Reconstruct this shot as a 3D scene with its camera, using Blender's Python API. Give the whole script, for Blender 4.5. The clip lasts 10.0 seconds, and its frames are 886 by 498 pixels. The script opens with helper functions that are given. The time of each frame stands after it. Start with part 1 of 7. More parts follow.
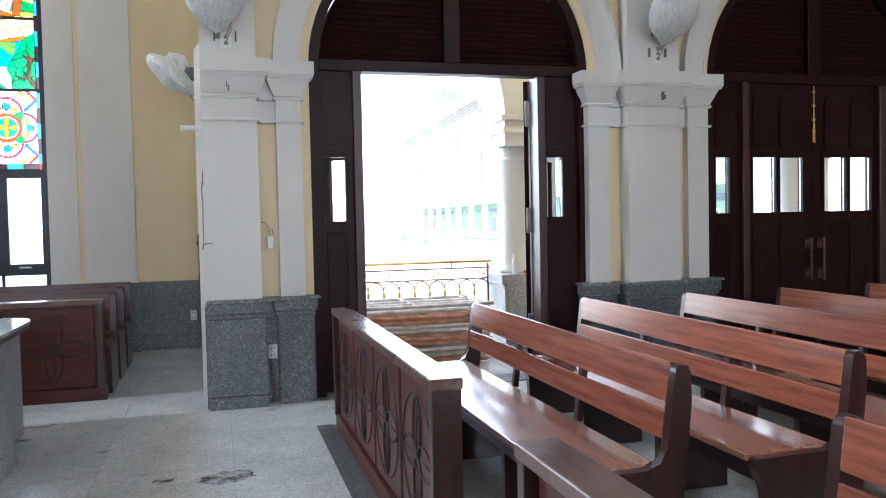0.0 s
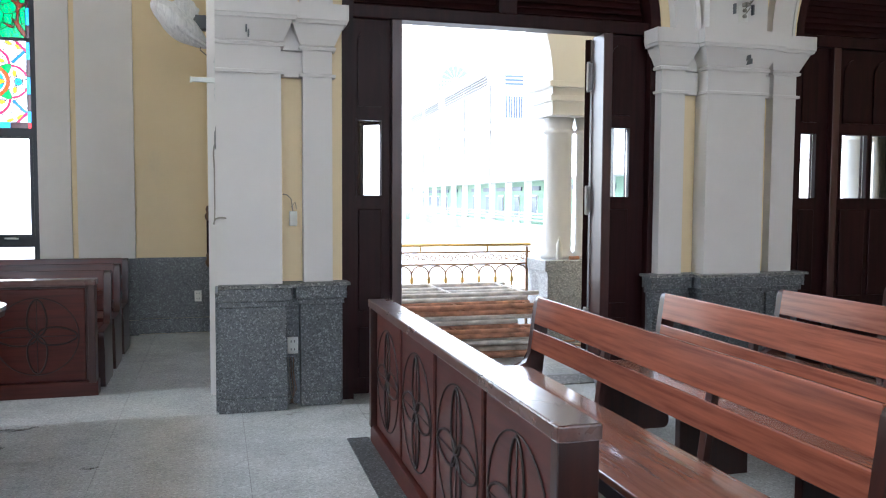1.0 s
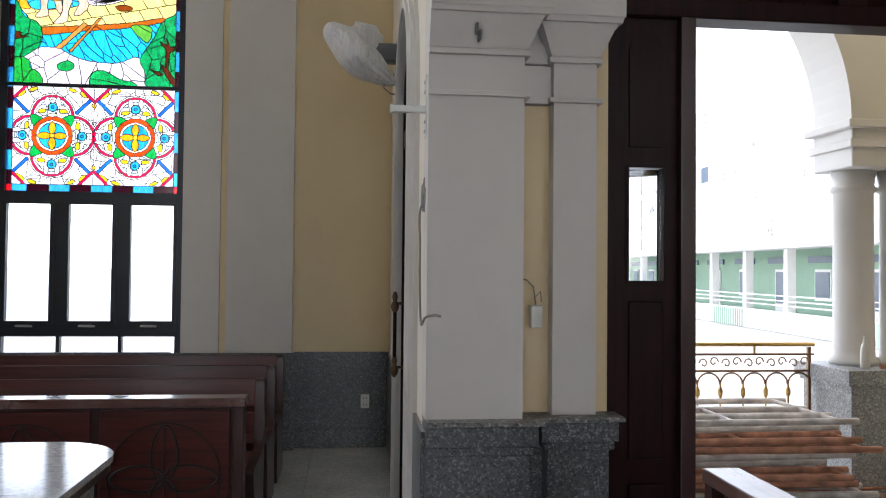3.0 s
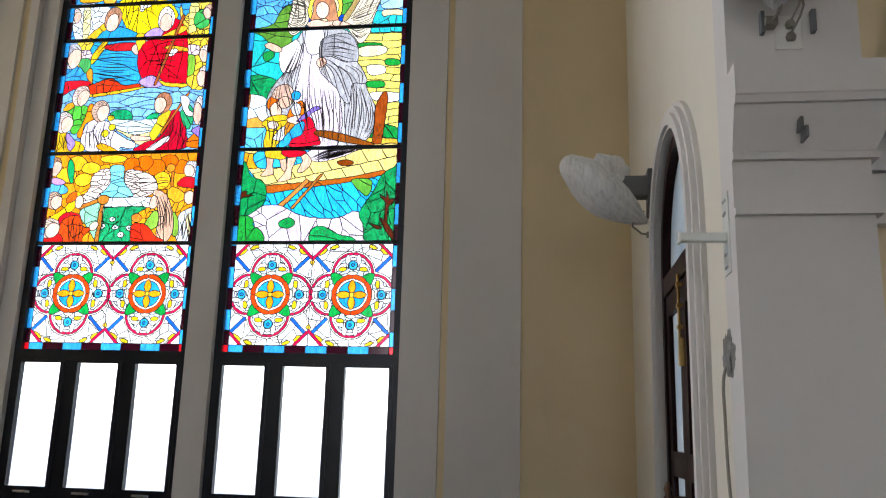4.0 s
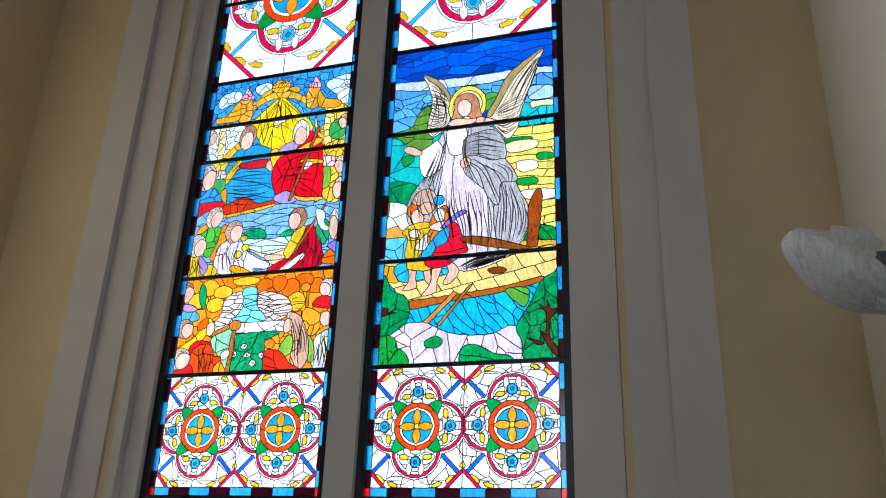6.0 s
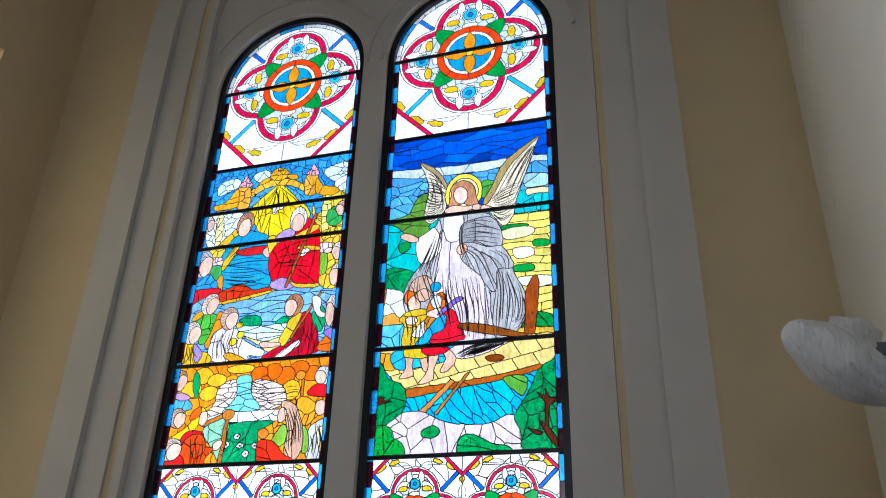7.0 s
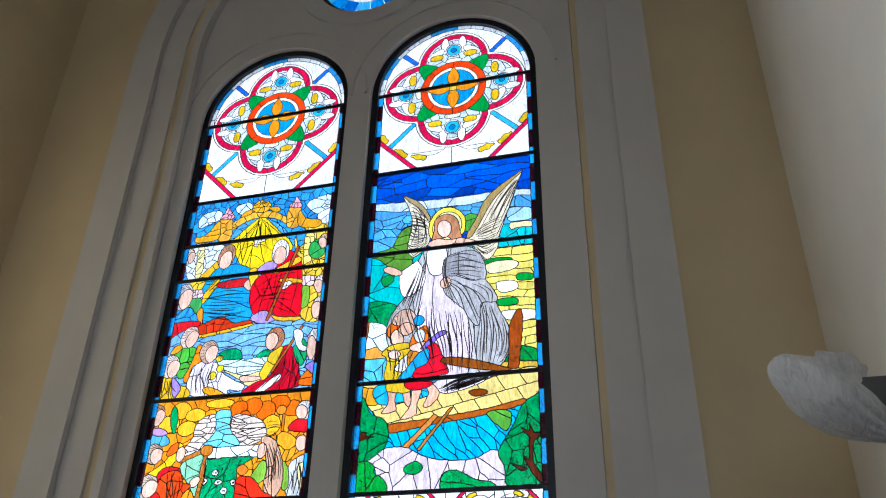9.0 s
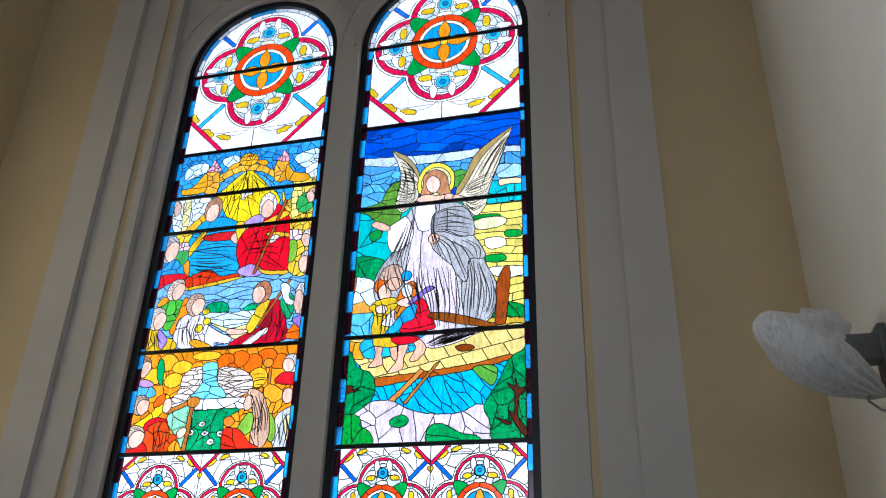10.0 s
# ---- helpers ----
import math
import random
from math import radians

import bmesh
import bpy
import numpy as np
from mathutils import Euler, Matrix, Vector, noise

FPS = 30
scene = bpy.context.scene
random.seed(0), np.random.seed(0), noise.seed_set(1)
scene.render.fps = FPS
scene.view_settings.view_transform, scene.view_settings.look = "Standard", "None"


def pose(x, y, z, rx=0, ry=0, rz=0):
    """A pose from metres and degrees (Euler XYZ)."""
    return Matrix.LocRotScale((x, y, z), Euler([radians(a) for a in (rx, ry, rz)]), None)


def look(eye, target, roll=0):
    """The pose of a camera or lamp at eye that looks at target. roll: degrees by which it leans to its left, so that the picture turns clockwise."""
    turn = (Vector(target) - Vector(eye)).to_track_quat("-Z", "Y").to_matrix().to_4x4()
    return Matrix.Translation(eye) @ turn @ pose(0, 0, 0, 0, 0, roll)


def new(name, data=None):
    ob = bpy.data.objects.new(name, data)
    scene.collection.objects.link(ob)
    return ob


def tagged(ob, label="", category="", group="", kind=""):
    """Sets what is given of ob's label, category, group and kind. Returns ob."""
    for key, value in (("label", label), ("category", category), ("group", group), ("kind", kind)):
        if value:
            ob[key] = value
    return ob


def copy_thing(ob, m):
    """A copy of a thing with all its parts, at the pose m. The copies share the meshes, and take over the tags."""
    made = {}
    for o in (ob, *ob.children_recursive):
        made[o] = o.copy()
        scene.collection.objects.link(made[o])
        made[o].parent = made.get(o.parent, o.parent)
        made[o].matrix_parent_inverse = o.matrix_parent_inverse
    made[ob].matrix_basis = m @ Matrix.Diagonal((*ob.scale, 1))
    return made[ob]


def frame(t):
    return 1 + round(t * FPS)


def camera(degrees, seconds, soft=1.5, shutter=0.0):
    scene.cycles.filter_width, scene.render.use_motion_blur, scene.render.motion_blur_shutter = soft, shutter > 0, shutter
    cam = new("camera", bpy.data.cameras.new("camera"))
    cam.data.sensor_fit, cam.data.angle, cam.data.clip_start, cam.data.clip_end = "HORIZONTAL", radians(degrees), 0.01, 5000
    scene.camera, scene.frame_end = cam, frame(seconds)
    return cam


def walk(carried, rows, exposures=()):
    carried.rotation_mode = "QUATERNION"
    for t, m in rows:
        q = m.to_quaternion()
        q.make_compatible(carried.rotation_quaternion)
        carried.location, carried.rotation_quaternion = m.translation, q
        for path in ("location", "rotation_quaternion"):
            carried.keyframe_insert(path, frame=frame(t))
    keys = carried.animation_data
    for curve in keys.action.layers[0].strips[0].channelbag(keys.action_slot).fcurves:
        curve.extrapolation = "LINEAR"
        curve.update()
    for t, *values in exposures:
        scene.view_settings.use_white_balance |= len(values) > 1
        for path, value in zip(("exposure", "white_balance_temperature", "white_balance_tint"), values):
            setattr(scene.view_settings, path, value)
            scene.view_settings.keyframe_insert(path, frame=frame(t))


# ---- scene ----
cam = camera(57.1, 10.0, 1.1)
PATH = [
    (0, (0.139, -6.734, 1.494), (0.673, -4.808, 1.422), -1.2),
    (0.5, (0.073, -6.218, 1.484), (0.507, -4.27, 1.346), 0.0),
    (1, (0.045, -5.678, 1.483), (0.58, -3.755, 1.358), 0.3),
    (1.5, (0.042, -5.156, 1.534), (0.582, -3.231, 1.471), 1.0),
    (2, (-0.078, -4.612, 1.551), (0.442, -2.681, 1.547), 0.8),
    (2.2, (-0.084, -4.383, 1.542), (0.345, -2.43, 1.546), 0.5),
    (3.3, (-0.343, -3.238, 1.543), (-0.228, -1.245, 1.658), 0.5),
    (3.5, (-0.368, -3.031, 1.575), (-0.371, -1.04, 1.769), 0.4),
    (4, (-0.533, -2.633, 1.615), (-0.805, -0.7, 2.048), 1.6),
    (4.5, (-0.648, -2.296, 1.647), (-1.047, -0.403, 2.155), 1.9),
    (5, (-0.742, -1.993, 1.686), (-1.328, -0.178, 2.285), 2.8),
    (5.5, (-0.863, -1.809, 1.691), (-1.447, -0.008, 2.334), 2.1),
    (6, (-0.917, -1.726, 1.713), (-1.496, 0.041, 2.451), 2.0),
    (7.5, (-0.931, -1.746, 1.777), (-1.462, -0.072, 2.736), 1.5),
    (8, (-0.959, -1.736, 1.778), (-1.472, -0.062, 2.746), 1.3),
    (8.5, (-0.974, -1.741, 1.764), (-1.474, -0.073, 2.747), 1.2),
    (9, (-0.971, -1.739, 1.769), (-1.459, -0.071, 2.76), 1.3),
    (9.5, (-0.982, -1.733, 1.756), (-1.46, -0.043, 2.712), 1.5),
    (10, (-0.986, -1.71, 1.746), (-1.454, 0.01, 2.651), 1.6),
]
EXPOSURES = [(0.0, 3.05, 5850, 10), (1.5, 2.88, 5990, 12), (2.2, 2.45, 6120, 13), (3.3, 2.05, 6420, 14), (4.5, 1.78, 6430, 14), (5.5, 1.53, 6220, 13), (7.3, 1.57, 5950, 12), (10.0, 1.57, 5930, 12)]
walk(cam, [(t, look(eye, target, roll)) for t, eye, target, roll in PATH], EXPOSURES)
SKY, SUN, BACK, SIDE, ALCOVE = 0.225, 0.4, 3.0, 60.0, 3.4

# ---- world and light ----
W = bpy.data.worlds.new("overcast_sky")
scene.world = W
W.use_nodes = True
nt = W.node_tree
sky = nt.nodes.new("ShaderNodeTexSky")
sky.sky_type = 'NISHITA'
sky.sun_disc = False
sky.sun_elevation, sky.sun_rotation = radians(58), radians(150)
sky.air_density, sky.dust_density, sky.ozone_density = 1.0, 0.8, 1.0
hsv = nt.nodes.new("ShaderNodeHueSaturation")
hsv.inputs["Saturation"].default_value = 0.35
nt.links.new(sky.outputs[0], hsv.inputs["Color"])
nt.links.new(hsv.outputs[0], nt.nodes["Background"].inputs[0])
nt.nodes["Background"].inputs[1].default_value = SKY

sun = new("sun", bpy.data.lights.new("sun", 'SUN'))
sun.data.energy, sun.data.angle, sun.data.color = SUN, radians(12), (1.0, 0.96, 0.9)
sun.matrix_world = look((-10, -17, 34), (0, 0, 0))


def fill_lamp(name, m, w, h, watts, colour=(0.93, 0.97, 1.0)):
    """An added area lamp out of view that fills in sky-coloured light."""
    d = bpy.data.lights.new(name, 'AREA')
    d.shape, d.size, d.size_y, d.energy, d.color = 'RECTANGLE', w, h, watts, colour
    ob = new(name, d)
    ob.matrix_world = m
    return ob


# Three fill lamps added at assumed windows of the unseen far wall.
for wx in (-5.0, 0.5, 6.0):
    fill_lamp("fill_light", look((wx, -14.85, 7.0), (wx, 0, 1.0)), 1.7, 5.0, BACK)
# Fill lamp added before the closed west wall, to brighten floor and pews.
fill_lamp("fill_light", look((-13.8, -1.5, 8.8), (1.5, -3.4, 0.3)), 2.4, 4.5, SIDE).data.spread = radians(75)

# Fill lamp added at an assumed side window, to brighten the return wall.
fill_lamp("fill_light", look((-6.80, 2.2, 4.8), (0, 1.1, 4.4)), 1.4, 4.4, ALCOVE).data.spread = radians(70)

# ---- materials ----


def material(name):
    m = bpy.data.materials.new(name)
    m.use_nodes = True
    return m, m.node_tree, m.node_tree.nodes["Principled BSDF"]


def noise_node(t, scale, detail=4.0, rough=0.55, stretch=None, dist=0.0):
    n = t.nodes.new("ShaderNodeTexNoise")
    n.inputs["Scale"].default_value = scale
    n.inputs["Detail"].default_value = detail
    n.inputs["Roughness"].default_value = rough
    n.inputs["Distortion"].default_value = dist
    co = t.nodes.new("ShaderNodeTexCoord")
    if stretch:
        mp = t.nodes.new("ShaderNodeMapping")
        mp.inputs["Scale"].default_value = stretch
        t.links.new(co.outputs["Object"], mp.inputs[0])
        t.links.new(mp.outputs[0], n.inputs["Vector"])
    else:
        t.links.new(co.outputs["Object"], n.inputs["Vector"])
    return n


def ramp(t, source, stops):
    r = t.nodes.new("ShaderNodeValToRGB")
    e = r.color_ramp.elements
    while len(e) < len(stops):
        e.new(0.5)
    for k, (p, c) in enumerate(stops):
        e[k].position, e[k].color = p, (*c, 1)
    t.links.new(source, r.inputs[0])
    return r


def mix(t, a, b, fac, kind='MIX'):
    n = t.nodes.new("ShaderNodeMix")
    n.data_type, n.blend_type = 'RGBA', kind
    for sock, v in ((n.inputs[6], a), (n.inputs[7], b), (n.inputs[0], fac)):
        if isinstance(v, (int, float)):
            sock.default_value = v
        elif isinstance(v, tuple):
            sock.default_value = (*v, 1)
        else:
            t.links.new(v, sock)
    return n.outputs[2]


def bump(t, p, height, strength=0.2, dist=0.01):
    b = t.nodes.new("ShaderNodeBump")
    b.inputs["Strength"].default_value, b.inputs["Distance"].default_value = strength, dist
    t.links.new(height, b.inputs["Height"])
    t.links.new(b.outputs[0], p.inputs["Normal"])


def tint_by_object(t, colour, amount):
    """Each piece a little lighter or darker than its neighbour."""
    info = t.nodes.new("ShaderNodeObjectInfo")
    h = t.nodes.new("ShaderNodeHueSaturation")
    mr = t.nodes.new("ShaderNodeMapRange")
    mr.inputs["To Min"].default_value, mr.inputs["To Max"].default_value = 1 - amount, 1 + amount
    t.links.new(info.outputs["Random"], mr.inputs[0])
    t.links.new(mr.outputs[0], h.inputs["Value"])
    t.links.new(colour, h.inputs["Color"])
    return h.outputs[0]


def m_plain(name, colour, rough=0.6, metal=0.0, vary=0.12, scale=6.0, bumps=0.1):
    m, t, p = material(name)
    n = noise_node(t, scale, 5)
    lo, hi = tuple(c * (1 - vary) for c in colour), tuple(min(1, c * (1 + vary)) for c in colour)
    r = ramp(t, n.outputs[0], [(0.3, lo), (0.7, hi)])
    t.links.new(r.outputs[0], p.inputs["Base Color"])
    p.inputs["Roughness"].default_value, p.inputs["Metallic"].default_value = rough, metal
    if bumps:
        f = noise_node(t, scale * 14, 3)
        bump(t, p, f.outputs[0], bumps, 0.003)
    return m


def m_plaster(name, colour, dirt=(0.45, 0.40, 0.32)):
    m, t, p = material(name)
    n = noise_node(t, 1.3, 6, 0.6)
    r = ramp(t, n.outputs[0], [(0.3, tuple(c * 0.93 for c in colour)), (0.65, colour)])
    s = noise_node(t, 2.2, 8, 0.7, (1, 1, 0.35))
    sr = ramp(t, s.outputs[0], [(0.62, (0, 0, 0)), (0.86, (0.28, 0.28, 0.28))])
    c = mix(t, r.outputs[0], dirt, sr.outputs[0])
    t.links.new(c, p.inputs["Base Color"])
    p.inputs["Roughness"].default_value = 0.55
    f = noise_node(t, 55, 4)
    g = noise_node(t, 5, 3)
    bump(t, p, mix(t, f.outputs[0], g.outputs[0], 0.5), 0.12, 0.004)
    return m


def m_granite(name, dark, mid, light, rough, scale=95.0, grime=0.0, pieces=0.0):
    m, t, p = material(name)
    v = t.nodes.new("ShaderNodeTexVoronoi")
    v.inputs["Scale"].default_value = scale
    co = t.nodes.new("ShaderNodeTexCoord")
    w = noise_node(t, scale * 0.55, 3)
    wv = t.nodes.new("ShaderNodeVectorMath")
    wv.operation = 'MULTIPLY_ADD'
    wv.inputs[1].default_value = (0.012, 0.012, 0.012)
    t.links.new(w.outputs[1], wv.inputs[0])
    t.links.new(co.outputs["Object"], wv.inputs[2])
    t.links.new(wv.outputs[0], v.inputs["Vector"])
    sep = t.nodes.new("ShaderNodeSeparateColor")
    t.links.new(v.outputs["Color"], sep.inputs[0])
    r = ramp(t, sep.outputs[0], [(0.0, dark), (0.45, mid), (0.78, mid), (0.93, light)])
    n = noise_node(t, 2.0, 6, 0.65)
    nr = ramp(t, n.outputs[0], [(0.3, (0.78, 0.78, 0.78)), (0.7, (1.12, 1.12, 1.12))])
    c = mix(t, r.outputs[0], nr.outputs[0], 1.0, 'MULTIPLY')
    if grime:
        g = noise_node(t, 1.1, 7, 0.7)
        gr = ramp(t, g.outputs[0], [(0.38, (0, 0, 0)), (0.82, (grime, grime, grime))])
        c = mix(t, c, (0.52, 0.53, 0.51), gr.outputs[0])
        s = noise_node(t, 2.7, 5, 0.6)
        sr = ramp(t, s.outputs[0], [(0.66, (0, 0, 0)), (0.74, (0.5, 0.5, 0.5))])
        c = mix(t, c, (0.12, 0.085, 0.06), sr.outputs[0])
        rr = ramp(t, g.outputs[0], [(0.35, (rough, rough, rough)), (0.7, (rough + 0.16,) * 3)])
        t.links.new(rr.outputs[0], p.inputs["Roughness"])
    else:
        p.inputs["Roughness"].default_value = rough
    if pieces:
        c = tint_by_object(t, c, pieces)
    t.links.new(c, p.inputs["Base Color"])
    u = noise_node(t, 8, 3)
    bump(t, p, u.outputs[0], 0.05, 0.004)
    return m


def m_wood(name, dark, light, rough=0.28, along=(1.2, 22, 22), coat=0.35, dust=0.0, shine=0.5):
    m, t, p = material(name)
    n = noise_node(t, 1.6, 6, 0.58, along, 0.15)
    r = ramp(t, n.outputs[0], [(0.2, dark), (0.5, tuple(0.45 * a + 0.55 * b for a, b in zip(dark, light))), (0.85, light)])
    b = noise_node(t, 1.1, 3, 0.5)
    br = ramp(t, b.outputs[0], [(0.2, (0.8, 0.8, 0.8)), (0.8, (1.12, 1.08, 1.04))])
    c = mix(t, r.outputs[0], br.outputs[0], 1.0, 'MULTIPLY')
    if dust:
        d = noise_node(t, 3.5, 8, 0.7)
        dr = ramp(t, d.outputs[0], [(0.45, (0, 0, 0)), (0.8, (dust,) * 3)])
        c = mix(t, c, (0.42, 0.40, 0.38), dr.outputs[0])
    c = tint_by_object(t, c, 0.14)
    t.links.new(c, p.inputs["Base Color"])
    q = noise_node(t, 2.4, 5, 0.6)
    qr = ramp(t, q.outputs[0], [(0.3, (rough - 0.01,) * 3), (0.8, (rough + 0.07,) * 3)])
    t.links.new(qr.outputs[0], p.inputs["Roughness"])
    p.inputs["Specular IOR Level"].default_value = shine
    p.inputs["Coat Weight"].default_value, p.inputs["Coat Roughness"].default_value = coat, 0.12
    bump(t, p, n.outputs[0], 0.06, 0.003)
    return m


def m_clear(name, tint=(0.96, 0.98, 1.0), rough=0.02):
    m, t, p = material(name)
    t.nodes.remove(p)
    a, g, mx, fr = (t.nodes.new("ShaderNode" + k) for k in ("BsdfTransparent", "BsdfGlossy", "MixShader", "Fresnel"))
    a.inputs[0].default_value = (*tint, 1)
    g.inputs["Roughness"].default_value = rough
    fr.inputs[0].default_value = 1.45
    t.links.new(fr.outputs[0], mx.inputs[0])
    t.links.new(a.outputs[0], mx.inputs[1])
    t.links.new(g.outputs[0], mx.inputs[2])
    t.links.new(mx.outputs[0], t.nodes["Material Output"].inputs[0])
    return m


def m_stained(name):
    """Coloured sheet glass that scatters the sky's light behind it."""
    m, t, p = material(name)
    t.nodes.remove(p)
    at = t.nodes.new("ShaderNodeAttribute")
    at.attribute_name = "tint"
    s = noise_node(t, 9, 5, 0.6, (2.2, 1, 0.55), 1.2)
    sr = ramp(t, s.outputs[0], [(0.3, (0.68, 0.69, 0.70)), (0.66, (1.12, 1.12, 1.12))])
    c = mix(t, at.outputs["Color"], sr.outputs[0], 1.0, 'MULTIPLY')
    g = noise_node(t, 26, 4, 0.6, (1.6, 1, 0.45), 2.2)
    gr = ramp(t, g.outputs[0], [(0.32, (0.66, 0.64, 0.64)), (0.56, (1.0, 1.0, 1.0)), (0.75, (1.12, 1.12, 1.10))])
    c = mix(t, c, gr.outputs[0], 1.0, 'MULTIPLY')
    tr, gl, mx, tp, m2 = (t.nodes.new("ShaderNode" + k) for k in ("BsdfTranslucent", "BsdfGlossy", "MixShader", "BsdfTransparent", "MixShader"))
    gl.inputs["Roughness"].default_value = 0.12
    mx.inputs[0].default_value = 0.04
    m2.inputs[0].default_value = 0.3
    t.links.new(c, tr.inputs[0])
    t.links.new(c, tp.inputs[0])
    t.links.new(tr.outputs[0], m2.inputs[1])
    t.links.new(tp.outputs[0], m2.inputs[2])
    t.links.new(m2.outputs[0], mx.inputs[1])
    t.links.new(gl.outputs[0], mx.inputs[2])
    t.links.new(mx.outputs[0], t.nodes["Material Output"].inputs[0])
    return m


def m_bag(name):
    m, t, p = material(name)
    n = noise_node(t, 5, 5, 0.55, (5, 5, 0.9), 1.2)
    r = ramp(t, n.outputs[0], [(0.3, (0.60, 0.60, 0.60)), (0.5, (0.74, 0.74, 0.73)), (0.7, (0.84, 0.84, 0.83))])
    t.links.new(r.outputs[0], p.inputs["Base Color"])
    p.inputs["Roughness"].default_value = 0.3
    p.inputs["Transmission Weight"].default_value = 0.05
    bump(t, p, n.outputs[0], 0.7, 0.035)
    return m


WHITE = m_plaster("white_plaster", (0.66, 0.635, 0.605))
CREAM = m_plaster("cream_plaster", (0.76, 0.71, 0.60))
YELLOW = m_plaster("yellow_plaster", (0.74, 0.60, 0.365))
CEIL = m_plaster("ceiling_paint", (0.72, 0.69, 0.62))
GRANITE = m_granite("grey_granite", (0.04, 0.044, 0.046), (0.105, 0.114, 0.12), (0.24, 0.255, 0.262), 0.32, 115, 0, 0.10)
GRANITE_TOP = m_granite("dusty_granite", (0.06, 0.06, 0.06), (0.17, 0.17, 0.16), (0.36, 0.35, 0.33), 0.5, 80)
FLOOR = m_granite("floor_granite", (0.46, 0.485, 0.485), (0.625, 0.655, 0.65), (0.77, 0.80, 0.80), 0.13, 110, 0.4, 0.03)
JOINT = m_plain("grout", (0.2, 0.2, 0.19), 0.8)
PALE_GRANITE = m_granite("pale_granite", (0.17, 0.175, 0.18), (0.33, 0.345, 0.355), (0.55, 0.56, 0.57), 0.38, 110)
MARBLE = m_granite("white_granite", (0.4, 0.4, 0.4), (0.62, 0.62, 0.62), (0.75, 0.75, 0.75), 0.12, 60)
PEW = m_wood("varnished_red_wood", (0.11, 0.03, 0.02), (0.42, 0.138, 0.082), 0.21, (1.2, 22, 22), 0.3)
PEW_FRONT = m_wood("maroon_front_and_shade_wood", (0.030, 0.007, 0.006), (0.11, 0.026, 0.019), 0.34, (1.2, 22, 22), 0.08, 0.0, 0.3)
# Seats paler than the planks: the doorway's sheen is put into the colour.
PEW_SEAT = m_wood("sheen_seat_wood", (0.22, 0.08, 0.048), (0.48, 0.21, 0.13), 0.17, (1.2, 22, 22), 1.0, 0.25)
PEW_CAP = m_wood("dusty_cap_wood", (0.05, 0.018, 0.014), (0.15, 0.06, 0.042), 0.26, (1.2, 22, 22), 0.45, 0.3)
PEW_DARK = m_wood("dark_end_and_gap_shade_wood", (0.016, 0.005, 0.0045), (0.058, 0.017, 0.012), 0.3, (16, 16, 1.2))
GROOVE_SHADE = m_plain("groove_shade", (0.012, 0.005, 0.004), 0.5)
DOOR = m_wood("dark_door_wood", (0.007, 0.002, 0.0025), (0.028, 0.007, 0.0075), 0.38, (16, 16, 1.0), 0.0, 0.0, 0.14)
LOUVRE = m_wood("louvre_wood", (0.010, 0.003, 0.003), (0.034, 0.009, 0.009), 0.4, (1.2, 22, 22), 0.0, 0.0, 0.2)
DOOR_RED = m_wood("red_jamb_wood", (0.022, 0.005, 0.005), (0.06, 0.014, 0.013), 0.36, (16, 16, 1.0), 0.15)
BLACK = m_plain("black_aluminium", (0.016, 0.019, 0.026), 0.35, 0.3, 0.1, 5, 0.02)
GLASS_PAINT = m_plain("brown_glass_paint", (0.03, 0.02, 0.016), 0.6, 0.0, 0.3, 20, 0.0)
LEAD = m_plain("lead_came", (0.012, 0.012, 0.014), 0.45, 0.4, 0.15, 30, 0.05)
CLEAR = m_clear("clear_glass")
STAINED = m_stained("stained_glass")


def m_frosted(name):
    m, t, p = material(name)
    t.nodes.remove(p)
    tr, gl, mx = (t.nodes.new("ShaderNode" + k) for k in ("BsdfTranslucent", "BsdfGlossy", "MixShader"))
    n = noise_node(t, 3, 4)
    r = ramp(t, n.outputs[0], [(0.3, (0.60, 0.68, 0.76)), (0.7, (0.78, 0.84, 0.88))])
    t.links.new(r.outputs[0], tr.inputs[0])
    gl.inputs["Roughness"].default_value = 0.2
    mx.inputs[0].default_value = 0.08
    t.links.new(tr.outputs[0], mx.inputs[1])
    t.links.new(gl.outputs[0], mx.inputs[2])
    t.links.new(mx.outputs[0], t.nodes["Material Output"].inputs[0])
    return m


FROSTED = m_frosted("frosted_glass")
BAG = m_bag("plastic_bag")
GREY = m_plain("grey_plastic", (0.12, 0.125, 0.13), 0.45)
SOCKET = m_plain("white_plastic", (0.75, 0.74, 0.70), 0.35, 0, 0.05)
CABLE = m_plain("cable", (0.26, 0.24, 0.20), 0.6)
PAINTED = m_plain("painted_steel", (0.62, 0.64, 0.60), 0.45, 0.2)
STEEL = m_plain("steel", (0.55, 0.55, 0.55), 0.3, 0.9)
BRASS = m_plain("brass", (0.55, 0.36, 0.12), 0.32, 0.9, 0.2)
RAIL_METAL = m_plain("rail_brass", (0.26, 0.15, 0.08), 0.4, 0.6, 0.25)
BRONZE = m_plain("aged_brass", (0.11, 0.06, 0.032), 0.4, 0.6, 0.25)
RUST = m_plain("rusty_steel", (0.50, 0.25, 0.15), 0.75, 0.2, 0.45, 9, 0.3)
RUST_GREY = m_plain("weathered_steel", (0.44, 0.37, 0.31), 0.65, 0.4, 0.4, 9, 0.3)
CEMENT = m_plain("grey_cement", (0.2, 0.2, 0.19), 0.9, 0, 0.3, 20, 0.5)
CONCRETE = m_plain("pale_concrete", (0.48, 0.475, 0.45), 0.85, 0, 0.15, 0.6, 0.15)
FACADE = m_plaster("white_facade", (0.80, 0.79, 0.77), (0.2, 0.21, 0.19))


